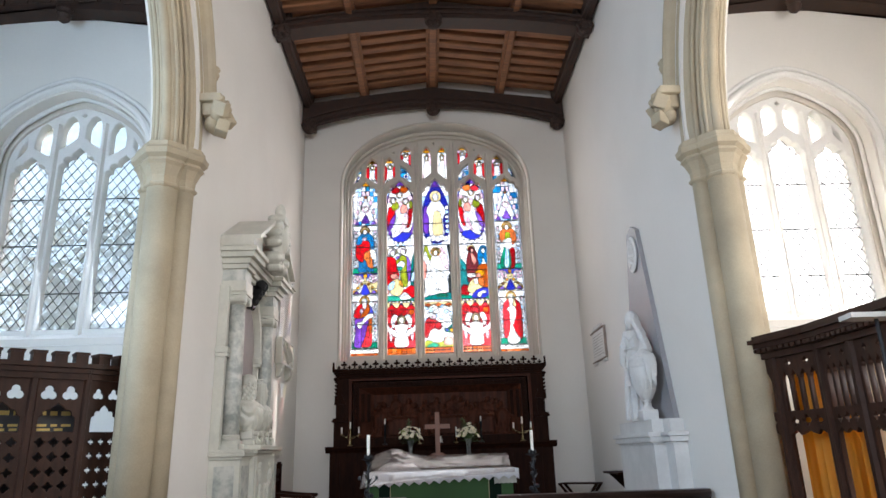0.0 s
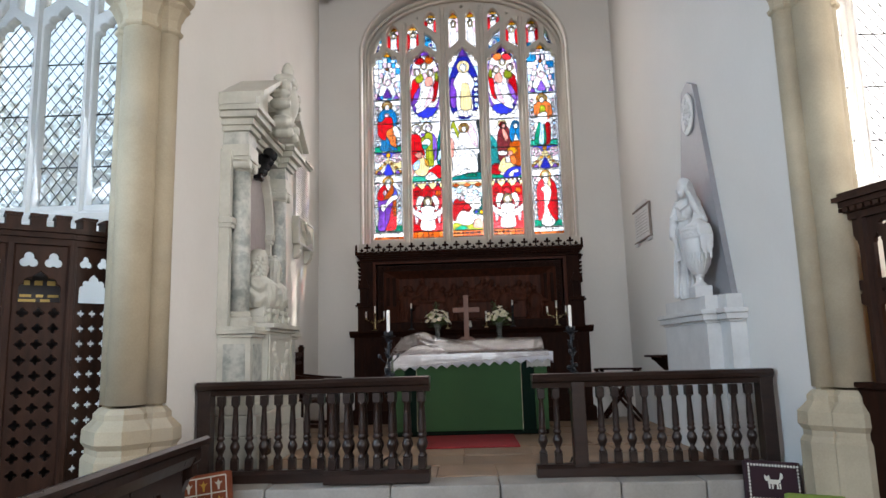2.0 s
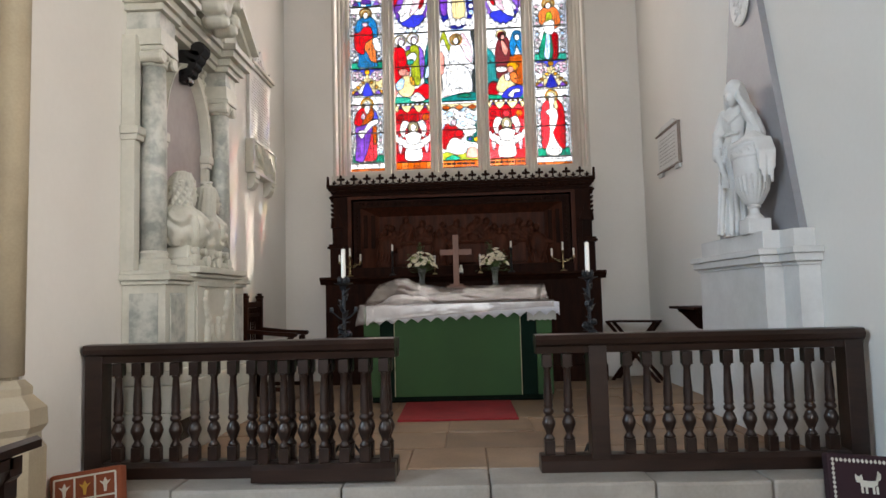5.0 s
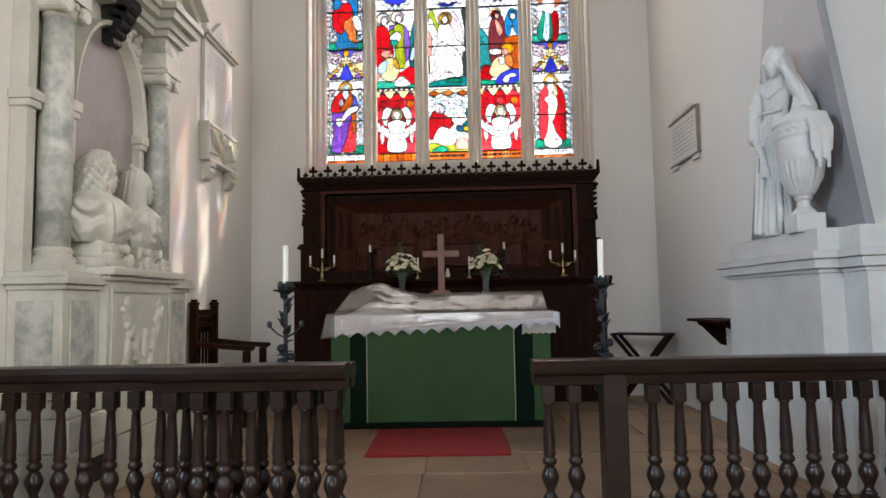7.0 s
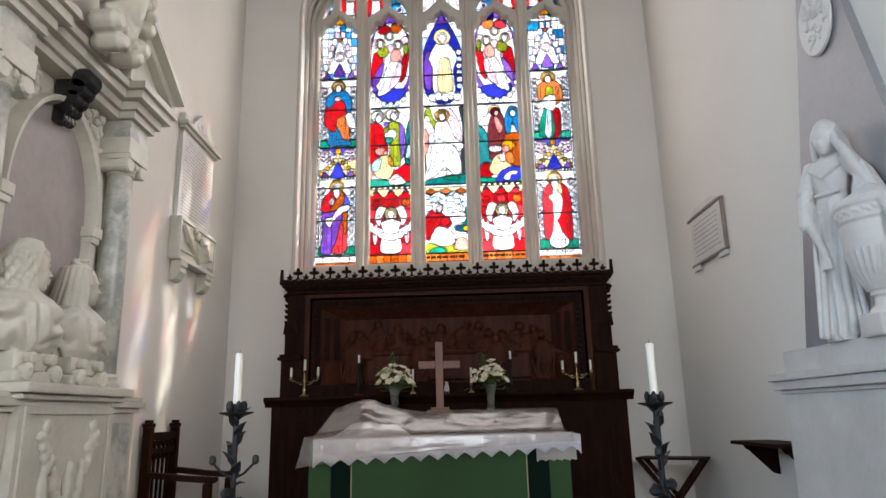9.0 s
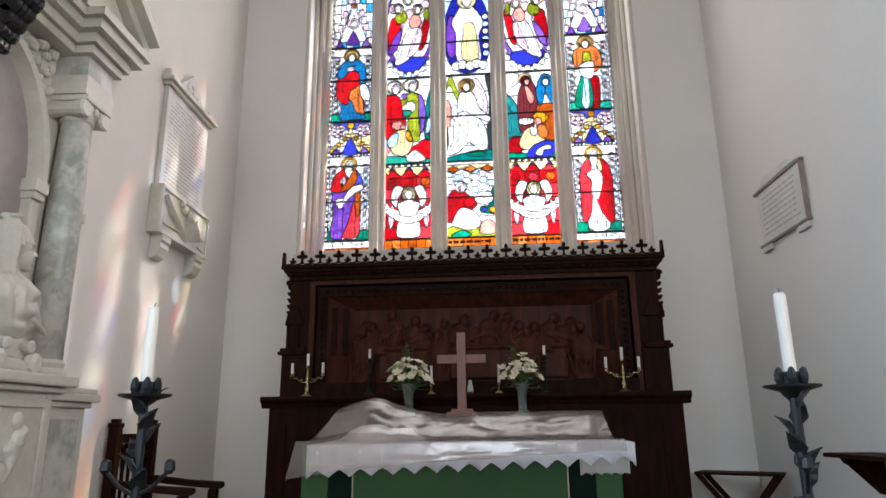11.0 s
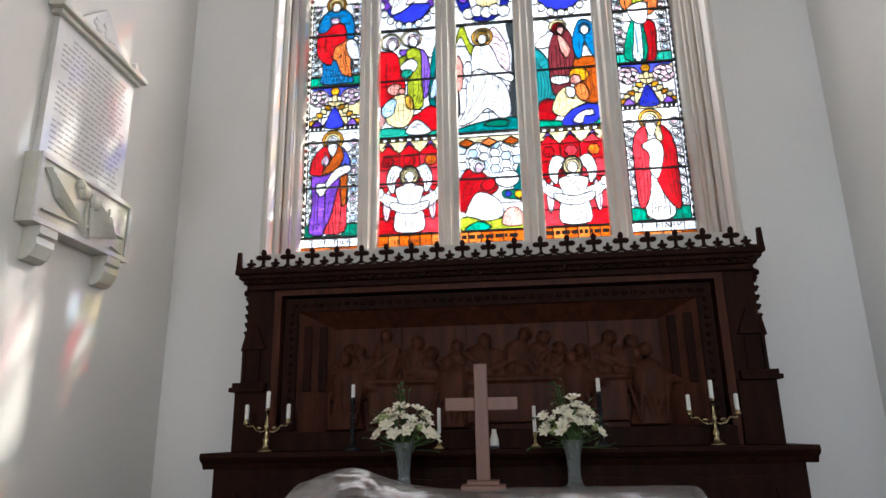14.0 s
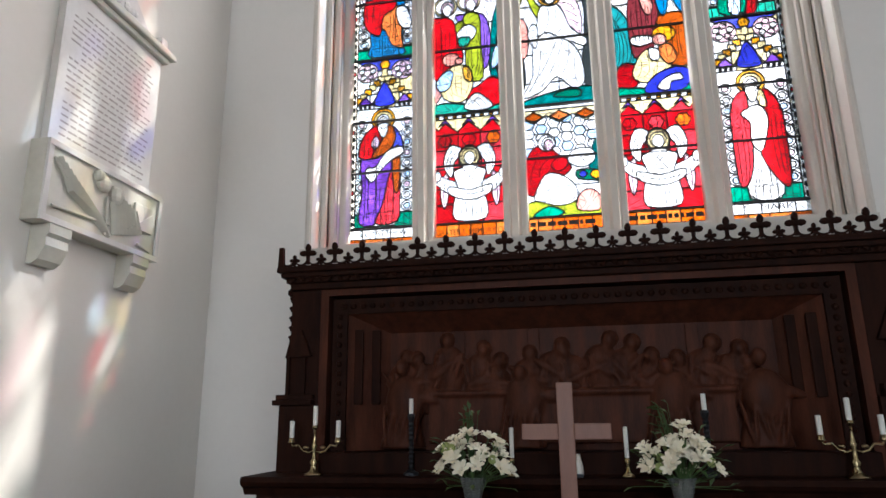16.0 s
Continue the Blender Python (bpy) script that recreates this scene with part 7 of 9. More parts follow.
# ---- monuments ----
def bust(name, label, y, lady):
    """A half-length marble portrait shape, turned towards the east."""
    bm = bmesh.new()
    x = XN + 0.2
    sx, sy = (1.0, 1.02) if lady else (1.15, 1.16)
    # shoulders and chest, wide at the cut foot, in deep slanting folds
    shape = ((1.79, 0.1, 0.15, 0.01), (1.84, 0.135, 0.185, 0.01), (1.9, 0.15, 0.2, 0.005), (1.97, 0.156, 0.2, -0.01), (2.03, 0.15, 0.185, -0.02), (2.075, 0.125, 0.145, -0.02), (2.11, 0.085, 0.09, -0.01), (2.14, 0.06, 0.062, 0.005), (2.18, 0.052, 0.054, 0.02), (2.24, 0.05, 0.05, 0.03))
    seg, rings = 90, []
    for j in range(57):
        z = 1.79 + 0.45 * j / 56
        k = max(i for i in range(len(shape) - 1) if shape[i][0] <= z + 1e-6)
        t = (z - shape[k][0]) / (shape[k + 1][0] - shape[k][0])
        rx, ry, dy = [shape[k][q] + (shape[k + 1][q] - shape[k][q]) * t for q in (1, 2, 3)]
        ring = []
        for i in range(seg):
            a = 2 * math.pi * i / seg
            n = noise.noise((math.cos(a) * 1.6 + z * 3, math.sin(a) * 1.6 - z * 5, 3.0 if lady else 7.0))
            fold = abs(math.sin(a * 3.5 + z * 13 + n * 4)) ** 1.5 * 0.15 + 0.07 * n
            f = 1 + (fold - 0.05) * max(0.0, min(1.0, (2.13 - z) * 8))
            ring.append(bm.verts.new((x + 0.02 + rx * sx * f * math.cos(a), y + dy + ry * sy * f * math.sin(a), z)))
        rings.append(ring)
    for a, b in zip(rings, rings[1:]):
        for i in range(seg):
            bm.faces.new((a[i], a[(i + 1) % seg], b[(i + 1) % seg], b[i]))
    bm.faces.new(rings[0][::-1])
    bm.faces.new(rings[-1])
    body = set(bm.verts)
    hx, hy, hz = x + 0.03, y + 0.045, 2.24
    blob(bm, (hx, hy - 0.015, hz + 0.015), (0.072, 0.09, 0.095), seg=20, rings=14)
    blob(bm, (hx, hy + 0.032, hz - 0.04), (0.05, 0.046, 0.07), seg=16, rings=12)
    # brow, nose, lips and chin
    blob(bm, (hx, hy + 0.062, hz + 0.022), (0.046, 0.018, 0.012), seg=10, rings=6)
    prism(bm, [(hx - 0.013, hy + 0.06, hz + 0.02), (hx - 0.013, hy + 0.098, hz - 0.028), (hx - 0.013, hy + 0.07, hz - 0.036)], (0.026, 0, 0))
    blob(bm, (hx, hy + 0.076, hz - 0.052), (0.022, 0.012, 0.008), seg=10, rings=6)
    blob(bm, (hx, hy + 0.074, hz - 0.068), (0.02, 0.011, 0.008), seg=10, rings=6)
    blob(bm, (hx, hy + 0.055, hz - 0.09), (0.024, 0.02, 0.02), seg=10, rings=6)
    rnd = random.Random(31 if lady else 30)

    def strand(pts, radii):
        for (p, r), (q, s) in zip(zip(pts, radii), list(zip(pts, radii))[1:]):
            n = max(2, int((Vector(p) - Vector(q)).length / (min(r, s) * 0.7)))
            for k in range(n + 1):
                rr = r + (s - r) * k / n
                blob(bm, Vector(p).lerp(Vector(q), k / n), (rr, rr, rr), seg=8, rings=6)

    if lady:
        # a soft hood drawn back from the brow, a knotted crest on top, the veil falling to the shoulders
        blob(bm, (hx, hy - 0.025, hz + 0.03), (0.086, 0.092, 0.1), seg=20, rings=14)
        for k in range(9):
            t = -1 + k / 4
            strand([(hx + 0.078 * t, hy + 0.045 - 0.03 * t * t, hz + 0.05 - 0.05 * t * t), (hx + 0.06 * t, hy - 0.01, hz + 0.13 - 0.05 * t * t), (hx + 0.02 * t, hy - 0.06, hz + 0.135)], [0.012, 0.014, 0.012])
        for k in range(7):
            a = k * math.pi / 3.5
            blob(bm, (hx + 0.035 * math.cos(a), hy - 0.025 + 0.025 * math.sin(a), hz + 0.14 + 0.008 * (k % 2)), (0.02, 0.02, 0.014), seg=8, rings=6)
        for k in range(13):
            g = radians(-200 + 220 * k / 12)
            c, s = math.cos(g), math.sin(g)
            strand([(hx + 0.08 * c, hy - 0.03 + 0.075 * s, hz + 0.08), (hx + 0.092 * c, hy - 0.04 + 0.08 * s, hz - 0.03), (hx + 0.11 * c, hy - 0.05 + 0.09 * s, hz - 0.13), (hx + 0.15 * c, hy - 0.05 + 0.11 * s, hz - 0.2)], [0.022, 0.026, 0.024 + 0.006 * (k % 2), 0.014])
    else:
        # a full wig in waving curls, high over the brow and falling on the shoulders
        blob(bm, (hx, hy - 0.035, hz + 0.01), (0.082, 0.08, 0.11), seg=18, rings=12)
        for k in range(30):
            g = radians(-212 + 244 * k / 29)
            c, s = math.cos(g), math.sin(g)
            pts = [(hx + 0.012 * c, hy - 0.01 + 0.02 * s, hz + 0.13), (hx + 0.055 * c, hy - 0.015 + 0.055 * s, hz + 0.112 + 0.012 * (k % 2)), (hx + 0.084 * c, hy - 0.03 + 0.08 * s, hz + 0.07)]
            for q in range(1, 8):
                w = 0.09 + 0.016 * math.sin(q * 2.1 + k * 1.9) + 0.03 * (q / 7) * (1 if s < 0.2 else 0)
                pts.append((hx + w * c, hy - 0.04 + w * 0.9 * s, hz + 0.06 - 0.034 * q))
            strand(pts, [0.012] + [0.016] * (len(pts) - 2) + [0.01])
        for k in range(60):
            a, b = rnd.uniform(0, 6.28), rnd.uniform(0.15, 1.5)
            blob(bm, (hx + 0.082 * math.cos(a) * math.cos(b), hy - 0.025 + 0.088 * math.sin(a) * math.cos(b), hz + 0.03 + 0.112 * math.sin(b)), (0.019, 0.019, 0.016), seg=8, rings=6)
        for k in range(26):
            g = radians(rnd.uniform(-200, 20))
            z = hz + rnd.uniform(-0.16, 0.09)
            blob(bm, (hx + 0.1 * math.cos(g), hy - 0.04 + 0.095 * math.sin(g), z), (0.02, 0.02, 0.015), seg=8, rings=6)
    # the head is turned out towards the chancel
    head = [v for v in bm.verts if v not in body]
    bmesh.ops.rotate(bm, cent=(hx, hy, hz), matrix=Matrix.Rotation(radians(-42), 3, 'Z'), verts=head)
    bmesh.ops.transform(bm, matrix=Matrix.Translation((hx, hy, hz - 0.12)) @ Matrix.Scale(1.06, 4) @ Matrix.Translation((-hx, -hy, 0.12 - hz)), verts=head)
    # cloak folds over the chest
    for k in range(6):
        t = k / 5
        w = [v for v in ((x + 0.06 + 0.05 * t, y - 0.2 + 0.1 * t, 2.06), (x + 0.16, y - 0.06 + 0.12 * t, 1.99 - 0.02 * k), (x + 0.14, y + 0.13 * t + 0.05, 1.88 - 0.008 * k))]
        strand(w, [0.01, 0.016, 0.012])
    mx = Matrix.Translation((x, y, 1.8)) @ Matrix.Diagonal((1.0, 1.1, 0.97, 1)) @ Matrix.Translation((-x, -y, -1.8))
    bmesh.ops.transform(bm, matrix=mx, verts=bm.verts)
    ob = sculpt(name, bm, MARBLE, 0.0045, 1)
    tagged(ob, label, "statue", group="monument busts")
    return ob


def monument_north():
    root = thing("wall_monument", "tall white and grey marble wall monument with columns and pediment", "monument", pose(XN, 7.71, 0))
    part("plinth", boxes((0.002, -0.86, Z2, 0.4, 0.86, 0.62), bev=0.006), MARBLE, root)
    part("plinth_step", boxes((0.002, -0.84, 0.62, 0.38, 0.84, 0.8), (0.002, -0.82, 0.8, 0.36, 0.82, 0.9), bev=0.02), MARBLE, root)
    for s in (-1, 1):
        a, b = sorted((s * 0.45, s * 0.82))
        ped = part("pedestal", boxes((0.002, a, 0.9, 0.31, b, 1.5), bev=0.006), MARBLE, root)
        part("pedestal_panel", boxes((0.312, a + 0.06, 0.97, 0.322, b - 0.06, 1.44), bev=0.006), GREYMARBLE, ped)
        part("pedestal_panel", boxes((0.06, a - 0.01 if s < 0 else b, 0.97, 0.26, a if s < 0 else b + 0.01, 1.44)), GREYMARBLE, ped)
        part("pedestal_cornice", boxes((0.002, a - 0.02, 1.5, 0.335, b + 0.02, 1.53), (0.002, a - 0.05, 1.53, 0.365, b + 0.05, 1.57), (0.002, a - 0.035, 1.57, 0.35, b + 0.035, 1.6), bev=0.008), MARBLE, root)
        # column with base and scrolled capital
        cy = s * 0.655
        bm = bmesh.new()
        box(bm, 0.02, cy - 0.12, 1.6, 0.27, cy + 0.12, 1.65, bev=0.004)
        lathe(bm, [(0.118, 1.65), (0.122, 1.68), (0.1, 1.7), (0.108, 1.725), (0.092, 1.745)], (0.145, cy, 0), 20)
        part("column_base", bm, MARBLE, root)
        bm = bmesh.new()
        lathe(bm, [(0.092, 1.74), (0.093, 2.2), (0.088, 2.7), (0.08, 3.1)], (0.145, cy, 0), 24)
        part("column", bm, GREYMARBLE, root, "veined grey marble shaft", smooth=True)
        bm = bmesh.new()
        lathe(bm, [(0.082, 3.09), (0.092, 3.1), (0.088, 3.115), (0.105, 3.16)], (0.145, cy, 0), 18)
        for d in (-1, 1):
            lathe(bm, [(0.045, -0.115), (0.052, -0.1), (0.04, 0.0), (0.052, 0.1), (0.045, 0.115)], (0.145, cy + d * 0.095, 3.15), 12, axis='x')
        for d in (-0.05, 0, 0.05):
            blob(bm, (0.245, cy + d, 3.165), (0.02, 0.022, 0.026), seg=8, rings=6)
        box(bm, 0.02, cy - 0.125, 3.19, 0.27, cy + 0.125, 3.225, bev=0.006)
        part("capital", bm, MARBLE, root)
        # outer strip with an impost
        o0, o1 = sorted((s * 0.77, s * 0.85))
        part("outer_strip", boxes((0.002, o0, 1.6, 0.1, o1, 3.28), bev=0.004), MARBLE, root)
        part("impost", boxes((0.002, o0 - 0.015, 2.52, 0.125, o1 + 0.015, 2.56), (0.002, o0 - 0.025, 2.56, 0.135, o1 + 0.025, 2.62), bev=0.008), MARBLE, root)
        part("arch_impost", boxes((0.05, min(s * 0.4, s * 0.49), 2.56, 0.14, max(s * 0.4, s * 0.49), 2.6), (0.05, min(s * 0.39, s * 0.5), 2.6, 0.15, max(s * 0.39, s * 0.5), 2.67), bev=0.008), MARBLE, root)
        part("arch_pilaster", boxes((0.05, min(s * 0.41, s * 0.48), 1.64, 0.12, max(s * 0.41, s * 0.48), 2.56), bev=0.004), MARBLE, root)
    part("back_slab", boxes((0.002, -0.78, 1.6, 0.05, 0.78, 3.52)), MARBLE, root)
    bm = bmesh.new()
    niche = [(0.052, -0.42, 1.62), (0.052, 0.42, 1.62)] + [(0.052, y, z) for y, z in arc(0, 2.66, 0.42, 0.64, 0, 180, 20)]
    prism(bm, niche, (0.012, 0, 0))
    part("niche_back", bm, NICHE, root, "purple-grey marble arched ground")
    bm = bmesh.new()
    sweep(bm, [(0.09, y, z) for y, z in arc(0, 2.66, 0.45, 0.67, 0, 180, 24)], [(-0.03, -0.04), (-0.01, 0.05), (0.02, 0.06), (0.035, -0.04)], radial=(1, 0, 0))
    part("archivolt", bm, MARBLE, root)
    bm = bmesh.new()
    for k in range(5):
        lathe(bm, [((0.034 + 0.009 * k) * (1.0 if j % 2 else 0.86), -0.065 + 0.13 * j / 8) for j in range(9)], (0.12 + 0.026 * k, 0, 3.22 + 0.062 * k), 14, axis='y')
    box(bm, 0.06, -0.05, 3.2, 0.15, 0.05, 3.54, bev=0.01)
    part("keystone", bm, BLACK, root, "black marble scrolled keystone")
    rnd = random.Random(9)
    for s in (-1, 1):
        bm = bmesh.new()
        for k in range(34):
            blob(bm, (0.07, s * rnd.uniform(0.22, 0.5), rnd.uniform(3.2, 3.46)), (0.025, rnd.uniform(0.015, 0.04), rnd.uniform(0.015, 0.035)), seg=7, rings=5)
        part("carved_spandrel", bm, MARBLE, root)
    # entablature, breaking forward over the columns
    layers = ((3.225, 3.34, 0.0), (3.34, 3.47, -0.015), (3.47, 3.52, 0.02), (3.52, 3.58, 0.05), (3.58, 3.64, 0.1), (3.64, 3.69, 0.13))
    for z0, z1, p in layers:
        m = MARBLE if z0 != 3.34 else GREYMARBLE
        if z0 > 3.45:
            part("entablature", boxes((0.002, -0.8 - p, z0, 0.15 + p, 0.8 + p, z1)), m, root)
        for s in (-1, 1):
            a, b = sorted((s * (0.52 - p), s * (0.8 + p)))
            part("entablature_block", boxes((0.15 + p if z0 > 3.45 else 0.002, a, z0, 0.26 + p, b, z1 - 0.001)), m, root)
    # broken pediment
    for s in (-1, 1):
        bm = bmesh.new()
        y0, y1 = s * 0.94, s * 0.3
        for d, t, lift in ((0.43, 0.05, 0.07), (0.36, 0.07, 0.0)):
            prism(bm, [(0.002, y0, 3.69 + lift), (0.002, y1, 4.07 + lift), (0.002, y1, 4.07 + lift + t), (0.002, y0, 3.69 + lift + t)], (d, 0, 0))
        prism(bm, [(0.002, s * 0.9, 3.69), (0.002, s * 0.36, 3.69), (0.002, s * 0.36, 4.05)], (0.3, 0, 0))
        part("pediment_half", bm, MARBLE, root)
    # cartouche with scrolls
    bm = bmesh.new()
    blob(bm, (0.26, 0, 4.05), (0.1, 0.19, 0.27))
    blob(bm, (0.3, 0, 4.1), (0.1, 0.14, 0.2))
    for s in (-1, 1):
        for k, (u, z, r) in enumerate(((0.2, 4.22, 0.07), (0.22, 4.02, 0.06), (0.17, 3.84, 0.07), (0.1, 4.34, 0.06), (0.1, 3.74, 0.06), (0.24, 4.12, 0.04))):
            lathe(bm, [(r * 0.6, 0.16), (r, 0.2), (r, 0.33), (r * 0.6, 0.37)], (0, s * u, z), 12, axis='x')
    for k in range(14):
        blob(bm, (0.33 + rnd.uniform(-0.05, 0.04), rnd.uniform(-0.14, 0.14), rnd.uniform(3.75, 4.35)), (0.03, 0.035, 0.035), seg=7, rings=5)
    lathe(bm, [(0.09, 4.3), (0.1, 4.36), (0.06, 4.42), (0.07, 4.47), (0.05, 4.53), (0.02, 4.57)], (0.28, 0, 0), 14)
    bmesh.ops.translate(bm, vec=(0.13, 0, -0.06), verts=bm.verts)
    sculpt("cartouche", bm, MARBLE, 0.010, 1, root, label="carved marble cartouche with scrolls")
    # apron with relief
    part("apron", boxes((0.002, -0.45, 0.9, 0.36, 0.45, 1.56)), MARBLE, root)
    part("apron_frame", boxes((0.362, -0.42, 0.93, 0.375, 0.42, 0.97), (0.362, -0.42, 1.49, 0.375, 0.42, 1.53), (0.362, -0.42, 0.97, 0.375, -0.38, 1.49), (0.362, 0.38, 0.97, 0.375, 0.42, 1.49), bev=0.003), MARBLE, root)
    bm = bmesh.new()
    for s in (-1, 1):
        blob(bm, (0.365, s * 0.22, 1.43), (0.02, 0.04, 0.04), seg=10, rings=7)
        for k in range(16):
            blob(bm, (0.365, s * (0.24 - 0.012 * k) + rnd.uniform(-0.03, 0.03), 1.38 - 0.024 * k), (0.03, rnd.uniform(0.02, 0.045), rnd.uniform(0.02, 0.04)), seg=7, rings=5)
    for y in (0.02, 0.14, -0.2):
        blob(bm, (0.365, y, 1.22), (0.028, 0.03, 0.035), seg=9, rings=7)
        blob(bm, (0.365, y - 0.01, 1.12), (0.03, 0.045, 0.09), seg=9, rings=7)
        blob(bm, (0.365, y - 0.05, 1.02), (0.03, 0.05, 0.06), seg=9, rings=7)
    box(bm, 0.36, -0.34, 0.96, 0.38, 0.34, 0.99, bev=0.006)
    sculpt("apron_relief", bm, MARBLE, 0.008, 1, root, label="carved garland relief")
    part("apron_slab", boxes((0.002, -0.5, 1.56, 0.40, 0.5, 1.59), (0.002, -0.53, 1.59, 0.44, 0.53, 1.64), bev=0.012), MARBLE, root)
    for y in (-0.33, 0.14):
        bm = boxes((0.05, y - 0.19, 1.64, 0.36, y + 0.17, 1.7), (0.1, y - 0.15, 1.7, 0.33, y + 0.13, 1.8), bev=0.015)
        for k in (-0.12, 0.12):
            lathe(bm, [(0.035, 0.33), (0.045, 0.35), (0.045, 0.38), (0.02, 0.39)], (0, y + k, 1.69), 10, axis='x')
            lathe(bm, [(0.025, 0.33), (0.03, 0.35), (0.03, 0.375), (0.02, 0.38)], (0, y + k * 0.7, 1.76), 10, axis='x')
        part("bust_socle", bm, MARBLE, root)
    # flat black plate that stands for the shade inside an opening in the plinth
    part("recess_shade_plate", boxes((0.401, -0.8, 0.42, 0.404, -0.45, 0.56)), BLACK, root)


monument_north()
bust("bust", "white marble bust with curling hair in an arched niche", 7.36, False)
bust("bust", "white marble bust with a draped headdress in a niche", 7.86, True)


def monument_south():
    root = thing("wall_monument", "white plinth and grey obelisk slab against the wall", "monument")
    x = XS - 0.002
    part("plinth", boxes((2.32, 7.1, Z2, x, 8.36, 1.52), bev=0.004), STATUE, root)
    for a, b in ((6.88, 7.1), (8.36, 8.5)):
        part("plinth_wing", boxes((2.45, a, Z2, x, b, 1.52), bev=0.004), STATUE, root)
    for z0, z1, p in ((1.52, 1.545, 0.015), (1.545, 1.6, 0.045), (1.6, 1.645, 0.065)):
        part("plinth_cornice", boxes((2.32 - p, 7.1 - p, z0, x, 8.36 + p, z1), (2.45 - p, 6.88 - p, z0, x, 8.5 + p, z1 - 0.001), bev=0.008), STATUE, root)
    part("plinth_top", boxes((2.33, 7.12, 1.645, x, 8.33, 1.78), (2.45, 6.92, 1.645, x, 8.47, 1.775), bev=0.006), STATUE, root)
    bm = bmesh.new()
    prism(bm, [(2.545, 8.45, 1.78), (2.545, 7.02, 1.78), (2.545, 7.55, 4.03), (2.545, 7.72, 4.12), (2.545, 7.9, 4.06)], (x - 2.545, 0, 0))
    part("obelisk", bm, SLATE, root, "flat grey marble obelisk slab")
    bm = bmesh.new()
    lathe(bm, [(0.2, 2.52), (0.21, 2.53), (0.19, 2.543)], (0, 7.72, 3.76), 28, (0.85, 1.1), axis='x')
    part("medallion", bm, STATUE, root, smooth=False)
    rnd = random.Random(14)
    bm = bmesh.new()
    for k in range(46):
        a, r = rnd.uniform(0, 6.28), 0.15 * math.sqrt(rnd.random())
        blob(bm, (2.52, 7.72 + r * math.cos(a) * 0.85, 3.76 + r * math.sin(a) * 1.15), (0.012, rnd.uniform(0.01, 0.03), rnd.uniform(0.01, 0.04)), Euler((rnd.uniform(0, 3), 0, 0)).to_matrix(), seg=7, rings=5)
    part("medallion_relief", bm, STATUE, root)


monument_south()


def mourner():
    """A veiled standing figure, one elbow on an urn and the cheek in her hand, one carving."""
    bm = bmesh.new()
    X, Y = 2.40, 7.62

    def limb(pts, radii):
        for (p, r), (q, s) in zip(zip(pts, radii), list(zip(pts, radii))[1:]):
            n = max(6, int((Vector(p) - Vector(q)).length / (min(r, s) * 0.5)))
            for k in range(n + 1):
                t = k / n
                rr = r + (s - r) * t
                blob(bm, Vector(p).lerp(Vector(q), t), (rr, rr, rr), seg=10, rings=7)

    # the gown, from the high waist to the hem
    seg, rings = 72, []
    levels = ((1.78, 0.1, 0.165, 0.01), (1.83, 0.1, 0.155, 0.01), (2.0, 0.095, 0.14, 0.01), (2.2, 0.09, 0.135, 0.015), (2.36, 0.088, 0.135, 0.015), (2.5, 0.078, 0.11, 0.01), (2.56, 0.07, 0.095, 0.005), (2.63, 0.085, 0.115, 0.0), (2.7, 0.085, 0.135, -0.005), (2.745, 0.06, 0.12, -0.01), (2.78, 0.04, 0.05, -0.03))
    for j in range(61):
        z = 1.78 + j / 60
        k = max(i for i in range(len(levels) - 1) if levels[i][0] <= z + 1e-6)
        t = (z - levels[k][0]) / (levels[k + 1][0] - levels[k][0])
        rx, ry, dy = [levels[k][q] + (levels[k + 1][q] - levels[k][q]) * t for q in (1, 2, 3)]
        deep = 1.0 if z < 2.5 else 0.3
        ring = []
        for i in range(seg):
            a = 2 * math.pi * i / seg
            n = noise.noise((math.cos(a) * 1.5, math.sin(a) * 1.5, z * 1.3))
            f = 1 + deep * (0.1 * math.sin(a * 9 + z * 2.0 + 5 * n) + 0.05 * math.sin(a * 17 - z * 4))
            ring.append(bm.verts.new((X + rx * f * math.cos(a), Y + dy + ry * f * math.sin(a), z)))
        rings.append(ring)
    for a, b in zip(rings, rings[1:]):
        for i in range(seg):
            bm.faces.new((a[i], a[(i + 1) % seg], b[(i + 1) % seg], b[i]))
    bm.faces.new(rings[0][::-1])
    bm.faces.new(rings[-1])
    # girdle, bodice folds and the fallen edge of the mantle
    limb([(X - 0.07, Y - 0.07, 2.555), (X - 0.085, Y, 2.55), (X - 0.07, Y + 0.08, 2.555)], [0.012, 0.012, 0.012])
    limb([(X - 0.075, Y + 0.1, 2.7), (X - 0.098, Y + 0.01, 2.64), (X - 0.075, Y - 0.1, 2.69)], [0.008, 0.01, 0.008])
    for dy, sw, r in ((-0.08, -0.05, 0.018), (-0.04, 0.0, 0.022), (0.02, 0.02, 0.016), (0.07, 0.06, 0.02), (0.12, 0.04, 0.016)):
        y = Y + dy
        limb([(X - 0.075, y, 2.46), (X - 0.095, y + sw * 0.4, 2.14), (X - 0.105, y + sw, 1.81)], [0.008, r, r * 1.15])
    # head bowed under a veil that falls on both shoulders
    hx, hy, hz = X - 0.05, Y - 0.035, 2.855
    limb([(X - 0.01, Y - 0.02, 2.76), (hx, hy, 2.82)], [0.045, 0.045])
    blob(bm, (hx, hy, hz), (0.072, 0.068, 0.085), Euler((0, -0.35, 0)).to_matrix(), seg=18, rings=12)
    blob(bm, (hx - 0.045, hy + 0.003, hz - 0.04), (0.04, 0.045, 0.06), seg=14, rings=10)
